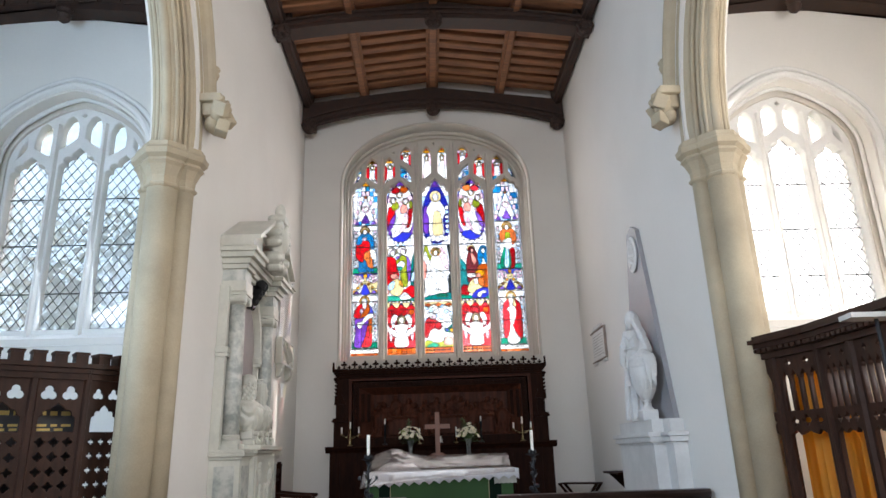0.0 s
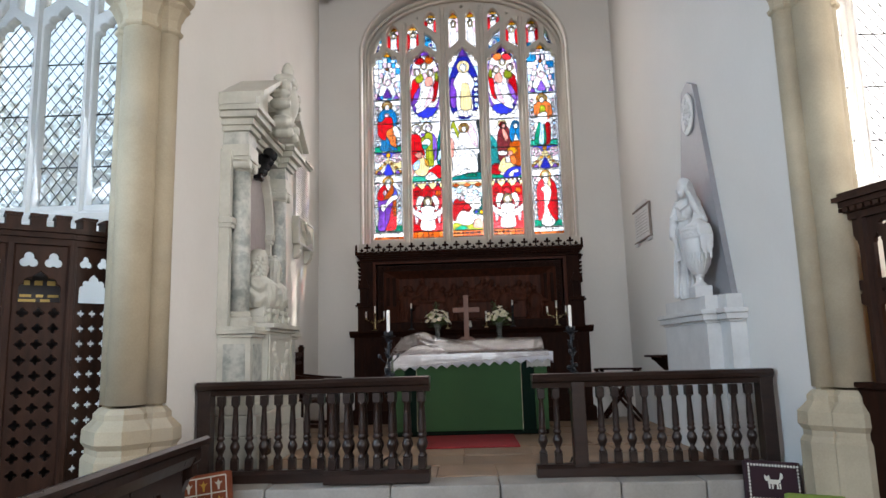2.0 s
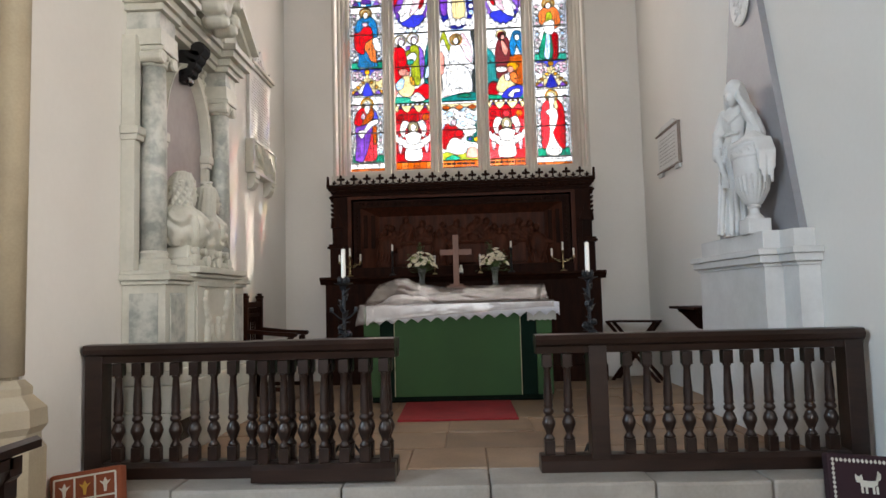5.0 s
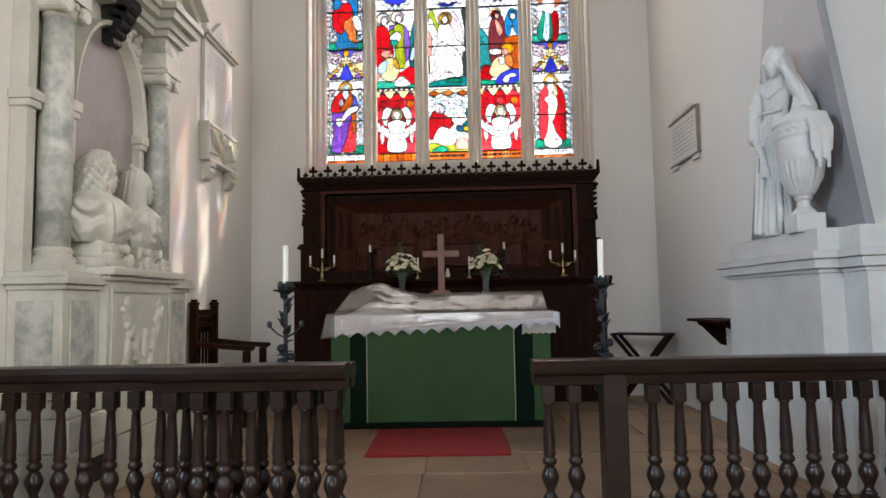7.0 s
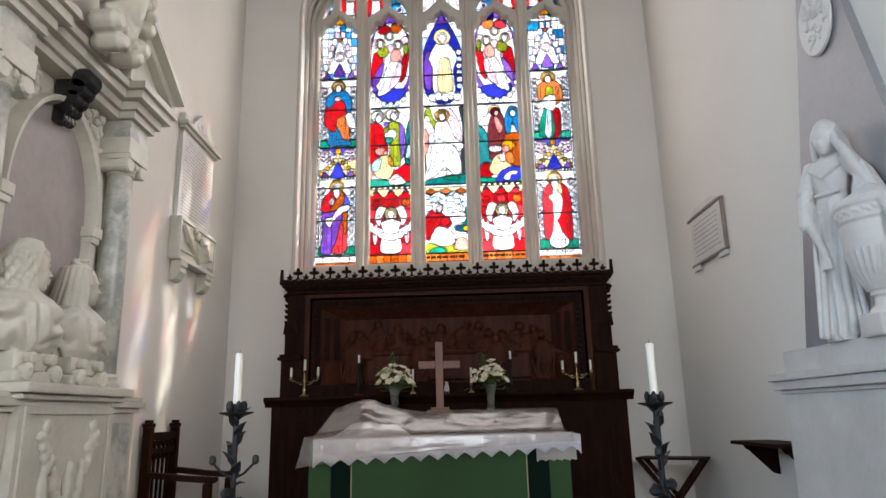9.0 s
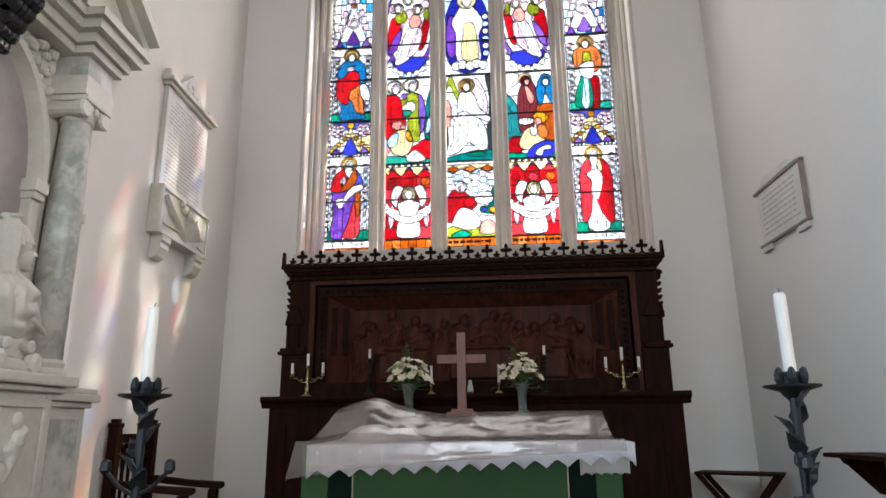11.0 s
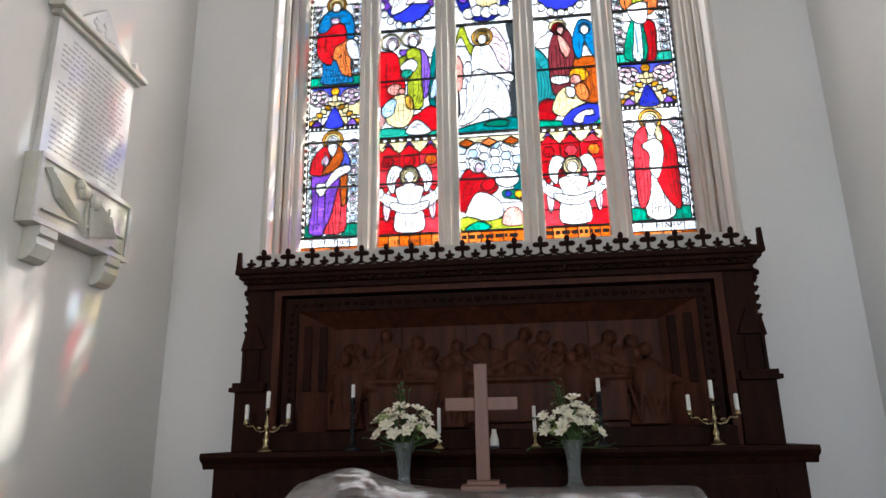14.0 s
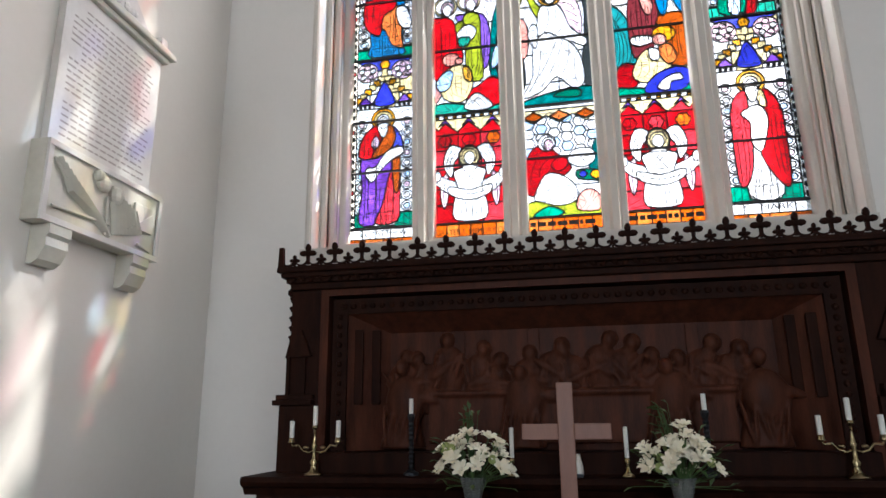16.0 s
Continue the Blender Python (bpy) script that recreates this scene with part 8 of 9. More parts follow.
    blob(bm, (hx - 0.085, hy + 0.005, hz - 0.045), (0.014, 0.011, 0.022), seg=8, rings=6)
    # the hood, with soft folds that run back from the brow
    blob(bm, (hx + 0.02, hy, hz + 0.012), (0.092, 0.09, 0.105), Euler((0, -0.3, 0)).to_matrix(), seg=24, rings=16)
    for k in range(7):
        t = -1 + k / 3
        limb([(hx - 0.062 + 0.02 * t * t, hy + 0.07 * t, hz + 0.045 - 0.045 * t * t), (hx - 0.01, hy + 0.075 * t, hz + 0.105 - 0.05 * t * t), (hx + 0.07, hy + 0.07 * t, hz + 0.07 - 0.05 * t * t)], [0.011, 0.012, 0.009])
    for s in (-1, 1):
        for k in range(3):
            limb([(hx - 0.01 + 0.03 * k, hy + s * 0.08, hz - 0.01), (hx + 0.01 + 0.028 * k, hy + s * 0.092, hz - 0.08), (X + 0.01 + 0.022 * k, hy + s * (0.11 + 0.01 * k), hz - 0.15)], [0.022, 0.022, 0.014])
    blob(bm, (hx + 0.06, hy, hz - 0.05), (0.05, 0.085, 0.12), seg=14, rings=10)
    # the arm that hangs, in a loose sleeve
    limb([(X, Y + 0.12, 2.715), (X - 0.02, Y + 0.175, 2.58), (X - 0.04, Y + 0.175, 2.42)], [0.055, 0.055, 0.058])
    for z, w in ((2.6, 0.06), (2.52, 0.062), (2.44, 0.064)):
        limb([(X - 0.06, Y + 0.13, z + 0.03), (X - 0.075, Y + 0.175, z), (X - 0.03, Y + 0.175 + w, z - 0.01)], [0.007, 0.011, 0.006])
    limb([(X - 0.05, Y + 0.16, 2.42), (X - 0.1, Y + 0.09, 2.31), (X - 0.105, Y + 0.07, 2.26)], [0.04, 0.028, 0.024])
    blob(bm, (X - 0.112, Y + 0.06, 2.225), (0.02, 0.032, 0.045), seg=10, rings=7)
    for k in range(4):
        limb([(X - 0.115, Y + 0.085 - 0.018 * k, 2.2), (X - 0.118, Y + 0.08 - 0.02 * k, 2.145)], [0.0085, 0.0065])
    # the arm that props the head
    limb([(X - 0.01, Y - 0.13, 2.71), (X - 0.05, Y - 0.23, 2.6), (X - 0.06, Y - 0.285, 2.51)], [0.056, 0.054, 0.046])
    limb([(X - 0.06, Y - 0.285, 2.51), (X - 0.08, Y - 0.2, 2.66), (X - 0.085, Y - 0.125, 2.79)], [0.045, 0.038, 0.027])
    blob(bm, (X - 0.085, Y - 0.11, 2.825), (0.024, 0.026, 0.045), seg=10, rings=7)
    for k in range(5):
        limb([(X - 0.06 - 0.012 * k, Y - 0.17 - 0.02 * k, 2.66), (X - 0.09, Y - 0.19 - 0.02 * k, 2.58), (X - 0.1, Y - 0.17 - 0.035 * k, 2.5)], [0.01, 0.014, 0.016])
    # she is turned towards the chancel arch
    bmesh.ops.transform(bm, matrix=Matrix.Translation((X, Y, 1.78)) @ Matrix.Rotation(radians(30), 4, 'Z') @ Matrix.Diagonal((0.9, 0.88, 1.05, 1)) @ Matrix.Translation((-X, -Y, -1.78)), verts=bm.verts)
    # the mantle gathered over the rim and hanging down the far side
    for k in range(7):
        u = k / 6
        limb([(X - 0.09 + 0.14 * u, Y - 0.16, 2.47 + 0.05 * u), (X - 0.07 + 0.12 * u, Y - 0.32, 2.475 + 0.05 * math.sin(u * 3)), (X - 0.05 + 0.1 * u, Y - 0.43, 2.46), (X - 0.05 + 0.1 * u, Y - 0.485, 2.36), (X - 0.05 + 0.1 * u, Y - 0.48, 2.24 - 0.05 * (k % 3))], [0.028, 0.026, 0.02, 0.02, 0.012])
    # the urn
    cu = (X - 0.02, Y - 0.28, 0)
    box(bm, cu[0] - 0.085, cu[1] - 0.085, 1.77, cu[0] + 0.085, cu[1] + 0.085, 1.885, bev=0.006)
    lathe(bm, [(0.08, 1.88), (0.076, 1.9), (0.046, 1.925), (0.042, 1.965), (0.06, 1.975), (0.056, 1.99), (0.085, 2.02), (0.125, 2.1), (0.15, 2.2), (0.16, 2.3), (0.162, 2.34), (0.172, 2.35), (0.174, 2.42), (0.182, 2.425), (0.182, 2.445), (0.14, 2.45)], cu, 40, (0.8, 1.0))
    for k in range(24):
        a = k * math.pi / 12
        limb([(cu[0] + 0.056 * math.cos(a), cu[1] + 0.07 * math.sin(a), 2.005), (cu[0] + 0.1 * math.cos(a), cu[1] + 0.125 * math.sin(a), 2.1), (cu[0] + 0.121 * math.cos(a), cu[1] + 0.151 * math.sin(a), 2.2)], [0.008, 0.011, 0.006])
    for k in range(40):
        a = k * math.pi / 20
        blob(bm, (cu[0] + 0.139 * math.cos(a), cu[1] + 0.174 * math.sin(a), 2.385 + 0.012 * (k % 2)), (0.006, 0.008, 0.016), Euler((0.6, 0, a)).to_matrix(), seg=6, rings=5)
    ob = sculpt("statue", bm, STATUE, 0.0055, 1)
    tagged(ob, "white marble draped mourning figure leaning on a tall urn", "statue")


mourner()
INK = mat("worn_lettering", (0.4, 0.38, 0.36), rough=0.8)


def tablet_north():
    root = thing("memorial_tablet", "white marble memorial tablet with inscription over a carved trophy panel", "tablet", pose(XN, 9.97, 0))
    part("slab", boxes((0.002, -0.39, 3.18, 0.04, 0.39, 4.02), bev=0.003), STATUE, root)
    rnd = random.Random(40)
    bm = bmesh.new()
    for j in range(22):
        z, y = 3.94 - j * 0.033, -0.33 + (0.08 if j in (0, 1, 7, 8, 15) else 0.0)
        while y < 0.31:
            w = rnd.uniform(0.02, 0.075)
            if y + w > 0.34:
                break
            box(bm, 0.0401, y, z, 0.0408, y + w, z + 0.009)
            y += w + 0.014
    tagged(part("inscription", bm, INK, root, "lines of small dark lettering"), kind="stuff")
    part("cornice", boxes((0.002, -0.42, 4.02, 0.07, 0.42, 4.05), (0.002, -0.45, 4.05, 0.1, 0.45, 4.085), bev=0.008), MARBLE, root)
    bm = bmesh.new()
    prism(bm, [(0.002, -0.3, 4.085), (0.002, 0.3, 4.085), (0.002, 0.22, 4.13), (0.002, 0.0, 4.33), (0.002, -0.22, 4.13)], (0.05, 0, 0))
    for s in (-1, 1):
        box(bm, 0.002, s * 0.38 - 0.035, 4.085, 0.06, s * 0.38 + 0.035, 4.17, bev=0.012)
    part("pediment", bm, STATUE, root)
    bm = bmesh.new()
    for k in range(12):
        blob(bm, (0.05, rnd.uniform(-0.14, 0.14), rnd.uniform(4.11, 4.22)), (0.012, 0.03, 0.02), seg=7, rings=5)
    part("pediment_relief", bm, STATUE, root)
    part("relief_panel", boxes((0.002, -0.44, 2.8, 0.09, 0.44, 3.18), bev=0.004), MARBLE, root)
    part("panel_rim", boxes((0.091, -0.44, 2.8, 0.105, 0.44, 2.83), (0.091, -0.44, 3.15, 0.105, 0.44, 3.18), (0.091, -0.44, 2.83, 0.105, -0.41, 3.15), (0.091, 0.41, 2.83, 0.105, 0.44, 3.15), bev=0.003), STATUE, root)
    bm = bmesh.new()
    for k in range(8):
        t = k / 7
        sweep(bm, [(0.1, -0.36 + 0.03 * k, 3.12 - 0.02 * k), (0.105, -0.28 + 0.032 * k, 2.98 - 0.01 * k), (0.1, -0.12 + 0.02 * k, 2.92 - 0.012 * k)], [(-0.012, -0.01), (0.012, -0.01), (0.0, 0.012)], radial=(1, 0, 0))
        sweep(bm, [(0.1, 0.0 + 0.03 * k, 3.1 - 0.01 * k), (0.105, 0.03 + 0.028 * k, 2.98), (0.1, 0.06 + 0.03 * k, 2.86 + 0.008 * k)], [(-0.012, -0.01), (0.012, -0.01), (0.0, 0.012)], radial=(1, 0, 0))
    for y, z, r in ((-0.06, 3.09, 0.045), (0.04, 3.06, 0.05), (-0.1, 3.12, 0.03)):
        blob(bm, (0.1, y, z), (0.03, r, r), seg=10, rings=7)
    for a, b in (((-0.38, 2.88), (0.02, 2.9)), ((0.16, 2.92), (0.36, 3.05)), ((-0.4, 3.1), (-0.3, 3.02)), ((0.25, 2.86), (0.36, 2.84)), ((-0.02, 3.04), (-0.01, 2.84))):
        tube(bm, [(0.1, *a), (0.1, *b)], 0.007, 6)
    box(bm, 0.09, 0.2, 2.94, 0.105, 0.37, 3.08, bev=0.004)
    tagged(part("carved_trophy", bm, MARBLE, root, "carved drapery and flags"), kind="stuff")
    for s in (-1, 1):
        bm = bmesh.new()
        prism(bm, [(0.002, s * 0.3 - 0.07, 2.8), (0.1, s * 0.3 - 0.07, 2.8), (0.1, s * 0.3 - 0.07, 2.755), (0.085, s * 0.3 - 0.07, 2.74), (0.09, s * 0.3 - 0.07, 2.7), (0.06, s * 0.3 - 0.07, 2.64), (0.03, s * 0.3 - 0.07, 2.62), (0.002, s * 0.3 - 0.07, 2.62)], (0, 0.14, 0))
        part("console", bm, MARBLE, root)


tablet_north()
STONEDK = mat("brown_stone_edge", (0.3, 0.24, 0.2), (0.2, 0.16, 0.13), rough=0.6, scale=8)


def tablet_south():
    root = thing("memorial_tablet", "small white stone tablet with dark mouldings and faint lettering", "tablet", pose(XS, 9.9, 0))
    part("slab", boxes((-0.025, -0.36, 2.78, -0.002, 0.36, 3.2), bev=0.003), STATUE, root)
    part("moulding", boxes((-0.04, -0.41, 3.2, -0.002, 0.41, 3.222), bev=0.006), STONEDK, root, "brown stone moulding")
    part("side_moulding", boxes((-0.035, -0.395, 2.78, -0.002, -0.375, 3.2), bev=0.004), STONEDK, root)
    part("moulding", boxes((-0.035, -0.41, 2.755, -0.002, 0.41, 2.775), bev=0.005), STONEDK, root, "brown stone moulding")
    bm = bmesh.new()
    prism(bm, [(-0.03, -0.34, 3.235), (-0.03, 0.34, 3.235), (-0.03, 0.2, 3.29), (-0.03, -0.2, 3.29)], (0.028, 0, 0))
    part("head", bm, STATUE, root)
    for y in (-0.3, 0.3):
        part("foot", boxes((-0.03, y - 0.08, 2.71, -0.002, y + 0.08, 2.754), bev=0.006), STATUE, root)
    rnd = random.Random(41)
    bm = bmesh.new()
    for j in range(8):
        z, y = 3.13 - j * 0.042, -0.3 + rnd.uniform(0, 0.06)
        while y < 0.28:
            w = rnd.uniform(0.03, 0.08)
            box(bm, -0.0258, y, z, -0.0251, min(y + w, 0.31), z + 0.01)
            y += w + 0.016
    tagged(part("inscription", bm, INK, root), kind="stuff")


tablet_south()

# ---- steps, paving, screens, stalls ----
def stones(root_name, label, cat, y0, y1, z0, z1, widths, seed, material, x0=XN, x1=XS, rows=1):
    root = thing(root_name, label, cat, kind="structure")
    rnd = random.Random(seed)
    for r in range(rows):
        ya, yb = y0 + (y1 - y0) * r / rows, y0 + (y1 - y0) * (r + 1) / rows
        x = x0
        first_w = rnd.uniform(*widths)
        while x < x1 - 0.02:
            w = min(first_w if x == x0 else rnd.uniform(*widths), x1 - x)
            if x1 - (x + w) < 0.2:
                w = x1 - x
            dz = rnd.uniform(-0.005, 0.005)
            bm = boxes((x + 0.003, ya + 0.003, z0, x + w - 0.003, yb - 0.003, z1 + dz), bev=0.018 if material is STEP else 0.009)
            part("stone", bm, material, root)
            x += w
    return root


stones("sanctuary_step", "worn pale stone step below the communion rail", "step", 6.17, 6.55, 0.03, Z2, (0.6, 1.1), 1, STEP)
stones("chancel_step", "worn lower stone step across the chancel", "step", 5.72, 6.17, -0.02, Z1, (0.7, 1.3), 2, STEP, XN - 0.3, XS + 0.3)
stones("sanctuary_paving", "worn brown stone slabs of the sanctuary floor", "floor", 6.55, 10.95, Z2 - 0.06, Z2, (0.5, 0.9), 3, FLOOR, rows=8)
stones("chancel_paving", "worn brown stone slabs of the chancel floor", "floor", -1.6, 5.72, -0.06, 0.0, (0.55, 0.95), 4, FLOOR, rows=12)


def rosette(c, z, r, n=4, turn=0.0):
    """A pierced foil."""
    pts = []
    for i in range(24):
        a = 2 * math.pi * i / 24
        d = r * (0.62 + 0.38 * abs(math.cos(n * a / 2)))
        pts.append((c + d * math.cos(a + turn), z + d * math.sin(a + turn)))
    return pts


def plane(p0, p1):
    """A frame with x along p0 to p1, z up."""
    d = Vector((p1[0] - p0[0], p1[1] - p0[1], 0))
    return Matrix.Translation((p0[0], p0[1], 0)) @ Matrix.Rotation(math.atan2(d.y, d.x), 4, 'Z'), d.length


SCREENOAK = mat("dark_screen_oak", (0.05, 0.021, 0.012), (0.018, 0.008, 0.005), rough=0.5, scale=3, fine=30, bump=0.2, stretch=(6, 6, 1), spec=0.2)


def screen(name, label, pts, style, top=2.3):
    root = thing(name, label, "screen")
    for k, (p0, p1) in enumerate(zip(pts, pts[1:])):
        m, w = plane(p0, p1)
        count = max(1, round(w / 0.4)) if style == 'N' else max(1, round(w / 0.42))
        for q in range(count):
            a, b = w * q / count + 0.035, w * (q + 1) / count - 0.035
            c, hw = (a + b) / 2, (b - a) / 2
            holes = []
            if style == 'N':
                for s in (-0.5, 0.5):
                    holes.append(rosette(c + s * hw * 0.98, 2.065, hw * 0.42, 3, math.pi / 2))
                holes.append(light_outline(c - hw * 0.86, c + hw * 0.86, 1.755, 1.85, 1.99))
                for j in range(11):
                    for i in (-1, 0, 1):
                        holes.append(rosette(c + i * hw * 0.62, 1.68 - 0.113 * j, hw * 0.25))
                z_low = 0.4
            else:
                for i in (-1.5, -0.5, 0.5, 1.5):
                    o = c + i * hw * 0.47
                    holes.append(light_outline(o - hw * 0.19, o + hw * 0.19, 1.74, 1.98, 2.07))
                for i in (-1, 1):
                    holes.append(rosette(c + i * hw * 0.45, 2.12, hw * 0.16))
                    holes.append(rosette(c + i * hw * 0.58, 1.66, hw * 0.2))
                holes.append(rosette(c, 1.665, hw * 0.24))
                holes.append([(c - hw * 0.9, 0.6), (c + hw * 0.9, 0.6), (c + hw * 0.9, 1.56), (c + hw * 0.55, 1.6), (c + hw * 0.4, 1.56), (c, 1.59), (c - hw * 0.4, 1.56), (c - hw * 0.55, 1.6), (c - hw * 0.9, 1.56)])
                z_low = 0.4
            fretted("pierced_panel", [(a - 0.01, z_low), (b + 0.01, z_low), (b + 0.01, 2.19), (a - 0.01, 2.19)], holes, 0.03, SCREENOAK, root, m, bevel=0.004)
            bm = bmesh.new()
            prism(bm, [m @ Vector(v) for v in ((a - 0.01, -0.02, 0.06), (b + 0.01, -0.02, 0.06), (b + 0.01, 0.02, 0.06), (a - 0.01, 0.02, 0.06))], (0, 0, 0.34))
            part("dado_panel", bm, SCREENOAK, root)
        for q in range(count + 1):
            x = w * q / count
            bm = bmesh.new()
            prism(bm, [m @ Vector(v) for v in ((x - 0.03, -0.02, 0), (x - 0.018, -0.05, 0), (x + 0.018, -0.05, 0), (x + 0.03, -0.02, 0), (x + 0.03, 0.035, 0), (x - 0.03, 0.035, 0))], (0, 0, 2.2))
            part("post", bm, SCREENOAK, root)
        for z0, z1, d in ((2.18, 2.23, 0.05), (2.23, 2.27, 0.075), (2.27, 2.31, 0.1)):
            bm = bmesh.new()
            prism(bm, [m @ Vector(v) for v in ((-0.02, -d, z0), (w + 0.02, -d, z0), (w + 0.02, d, z0), (-0.02, d, z0))], (0, 0, z1 - z0 - 0.001 * k))
            part("cornice", bm, SCREENOAK, root)
        pitch, wide, hi = (0.135, 0.095, 0.07) if style == 'N' else (0.062, 0.045, 0.03)
        n = max(1, int(w / pitch))
        for i in range(n):
            x = (i + 0.5) * w / n
            bm = bmesh.new()
            if style == 'N':
                prism(bm, [m @ Vector(v) for v in ((x - wide / 2, -0.09, 2.31), (x + wide / 2, -0.09, 2.31), (x + wide / 2, 0.05, 2.31), (x - wide / 2, 0.05, 2.31))], (0, 0, hi))
                prism(bm, [m @ Vector(v) for v in ((x - wide / 2 - 0.008, -0.1, 2.31 + hi), (x + wide / 2 + 0.008, -0.1, 2.31 + hi), (x + wide / 2 + 0.008, 0.06, 2.31 + hi), (x - wide / 2 - 0.008, 0.06, 2.31 + hi))], (0, 0, 0.02))
                part("merlon", bm, SCREENOAK, root)
            else:
                prism(bm, [m @ Vector(v) for v in ((x - wide / 2, -0.1, 2.235), (x + wide / 2, -0.1, 2.235), (x + wide / 2, -0.078, 2.235), (x - wide / 2, -0.078, 2.235))], (0, 0, hi))
                part("carved_block", bm, SCREENOAK, root)
        if style == 'S':
            bm = bmesh.new()
            prism(bm, [m @ Vector(v) for v in ((-0.02, -0.13, 2.31), (w + 0.02, -0.13, 2.31), (w + 0.02, 0.12, 2.31), (-0.02, 0.12, 2.31))], (0, 0, 0.035))
            prism(bm, [m @ Vector(v) for v in ((-0.02, -0.1, 2.345), (w + 0.02, -0.1, 2.345), (w + 0.02, 0.1, 2.345), (-0.02, 0.1, 2.345))], (0, 0, 0.03))
            part("cornice_cap", bm, SCREENOAK, root)


screen("parclose_screen", "dark oak pierced screen with a battlemented top", [(-4.3, 5.05), (-3.5, 5.25), (-2.89, 5.74), (-2.68, 6.0)], 'N')
screen("parclose_screen", "dark oak traceried screen with orange curtains behind", [(2.80, 6.0), (3.03, 5.05), (3.07, 2.2)], 'S')

CURTAIN = mat("orange_curtain", (0.62, 0.33, 0.06), (0.5, 0.25, 0.04), rough=0.9, scale=3, fine=200)


def let_light_through(m, share):
    n, l = m.node_tree.nodes, m.node_tree.links
    bsdf, out = n["Principled BSDF"], n["Material Output"]
    thin, mix = n.new("ShaderNodeBsdfTranslucent"), n.new("ShaderNodeMixShader")
    thin.inputs["Color"].default_value = (0.75, 0.4, 0.06, 1)
    mix.inputs[0].default_value = share
    l.new(bsdf.outputs[0], mix.inputs[1])
    l.new(thin.outputs[0], mix.inputs[2])
    l.new(mix.outputs[0], out.inputs["Surface"])


let_light_through(CURTAIN, 0.5)


def curtain(y0, y1):
    bm = bmesh.new()
    n = 60
    lo, hi = [], []
    for i in range(n + 1):
        y = y0 + (y1 - y0) * i / n
        x = 3.04 + (5.98 - y) * 0.2 + 0.02 * math.sin(i * 0.9) + 0.01 * math.sin(i * 2.3)
        lo.append(bm.verts.new((x, y, 0.1)))
        hi.append(bm.verts.new((x + 0.01, y, 2.12)))
    for i in range(n):
        bm.faces.new((lo[i], lo[i + 1], hi[i + 1], hi[i]))
    ob = solo("curtain", bm, CURTAIN, "orange hanging curtain behind the pierced screen", "curtain", smooth=True)
    so = ob.modifiers.new("thickness", 'SOLIDIFY')
    so.thickness = 0.004


curtain(5.0, 5.65)
CREAM = mat("cream_paint", (0.72, 0.6, 0.5), (0.64, 0.52, 0.43), rough=0.7, scale=2)


def cupboard():
    root = thing("cupboard", "tall cream painted cupboard in the side chapel", "cupboard", pose(4.35, 5.9, 0))
    part("carcass", boxes((-0.55, -0.3, 0, 0.9, 0.35, 2.5), bev=0.01), CREAM, root)
    part("top", boxes((-0.6, -0.35, 2.5, 0.95, 0.4, 2.56), bev=0.01), CREAM, root)
    for x in (-0.52, 0.19):
        leaf = part("door", boxes((x, -0.315, 0.1, x + 0.68, -0.301, 2.42), bev=0.004), CREAM, root)
        part("handle", boxes((0.1 if x < 0 else 0.25, -0.335, 1.15, 0.12 if x < 0 else 0.27, -0.315, 1.27), bev=0.004), BRASS, leaf)


cupboard()


def choir_desk(x, y_end, side):
    """A long reading desk along the chancel, its end towards the sanctuary."""
    root = thing("choir_desk", "dark oak choir desk with traceried front and sloping book rest", "desk", pose(x, y_end, 0))
    L = 5.4
    bm = bmesh.new()
    prism(bm, [(side * 0.0, 0.12, 0.815), (side * 0.0, 0.12, 0.845), (side * 0.02, 0.12, 0.86), (side * 0.42, 0.12, 0.745), (side * 0.44, 0.12, 0.7), (side * 0.08, 0.12, 0.79)], (0, -L, 0))
    part("book_rest", bm, OAKX, root)
    bm = bmesh.new()
    prism(bm, [(side * 0.06, 0.0, 0.7), (side * 0.03, 0.0, 0.76), (side * 0.03, 0.0, 0.8), (side * 0.14, 0.0, 0.82), (side * 0.14, 0.0, 0.7)], (0, -L + 0.2, 0))
    part("top_moulding", bm, OAKX, root)
    part("front_panel", boxes((min(side * 0.12, side * 0.15), -L + 0.2, 0.08, max(side * 0.12, side * 0.15), -0.05, 0.72)), OAK, root)
    m = Matrix.Translation((side * 0.105, -0.06, 0)) @ Matrix.Rotation(-math.pi / 2, 4, 'Z')
    for k in range(8):
        a = k * 0.62
        c = a + 0.31
        holes = [rosette(c, 0.5, 0.12), [(c - 0.24, 0.16), (c - 0.03, 0.16), (c - 0.03, 0.34), (c - 0.13, 0.42), (c - 0.24, 0.34)], [(c + 0.03, 0.16), (c + 0.24, 0.16), (c + 0.24, 0.34), (c + 0.13, 0.42), (c + 0.03, 0.34)]]
        fretted("tracery_panel", [(a, 0.1), (a + 0.6, 0.1), (a + 0.6, 0.7), (a, 0.7)], holes, 0.02, OAKX, root, m, bevel=0.004)
    part("plinth", boxes((min(side * 0.08, side * 0.3), -L + 0.2, 0.0, max(side * 0.08, side * 0.3), 0.0, 0.08), bev=0.006), OAKX, root)
    bm = bmesh.new()
    q = [(0.03, 0.8), (0.03, 0.73), (0.05, 0.71), (0.05, 0.64), (0.09, 0.62), (0.12, 0.55), (0.13, 0.4), (0.13, 0.0), (0.4, 0.0), (0.4, 0.7), (0.1, 0.78)]
    prism(bm, [(side * a, -0.02, z) for a, z in q], (0, 0.07, 0))
    bmesh.ops.triangulate(bm, faces=[f for f in bm.faces if len(f.verts) > 4])
    part("end_standard", bm, OAKX, root)


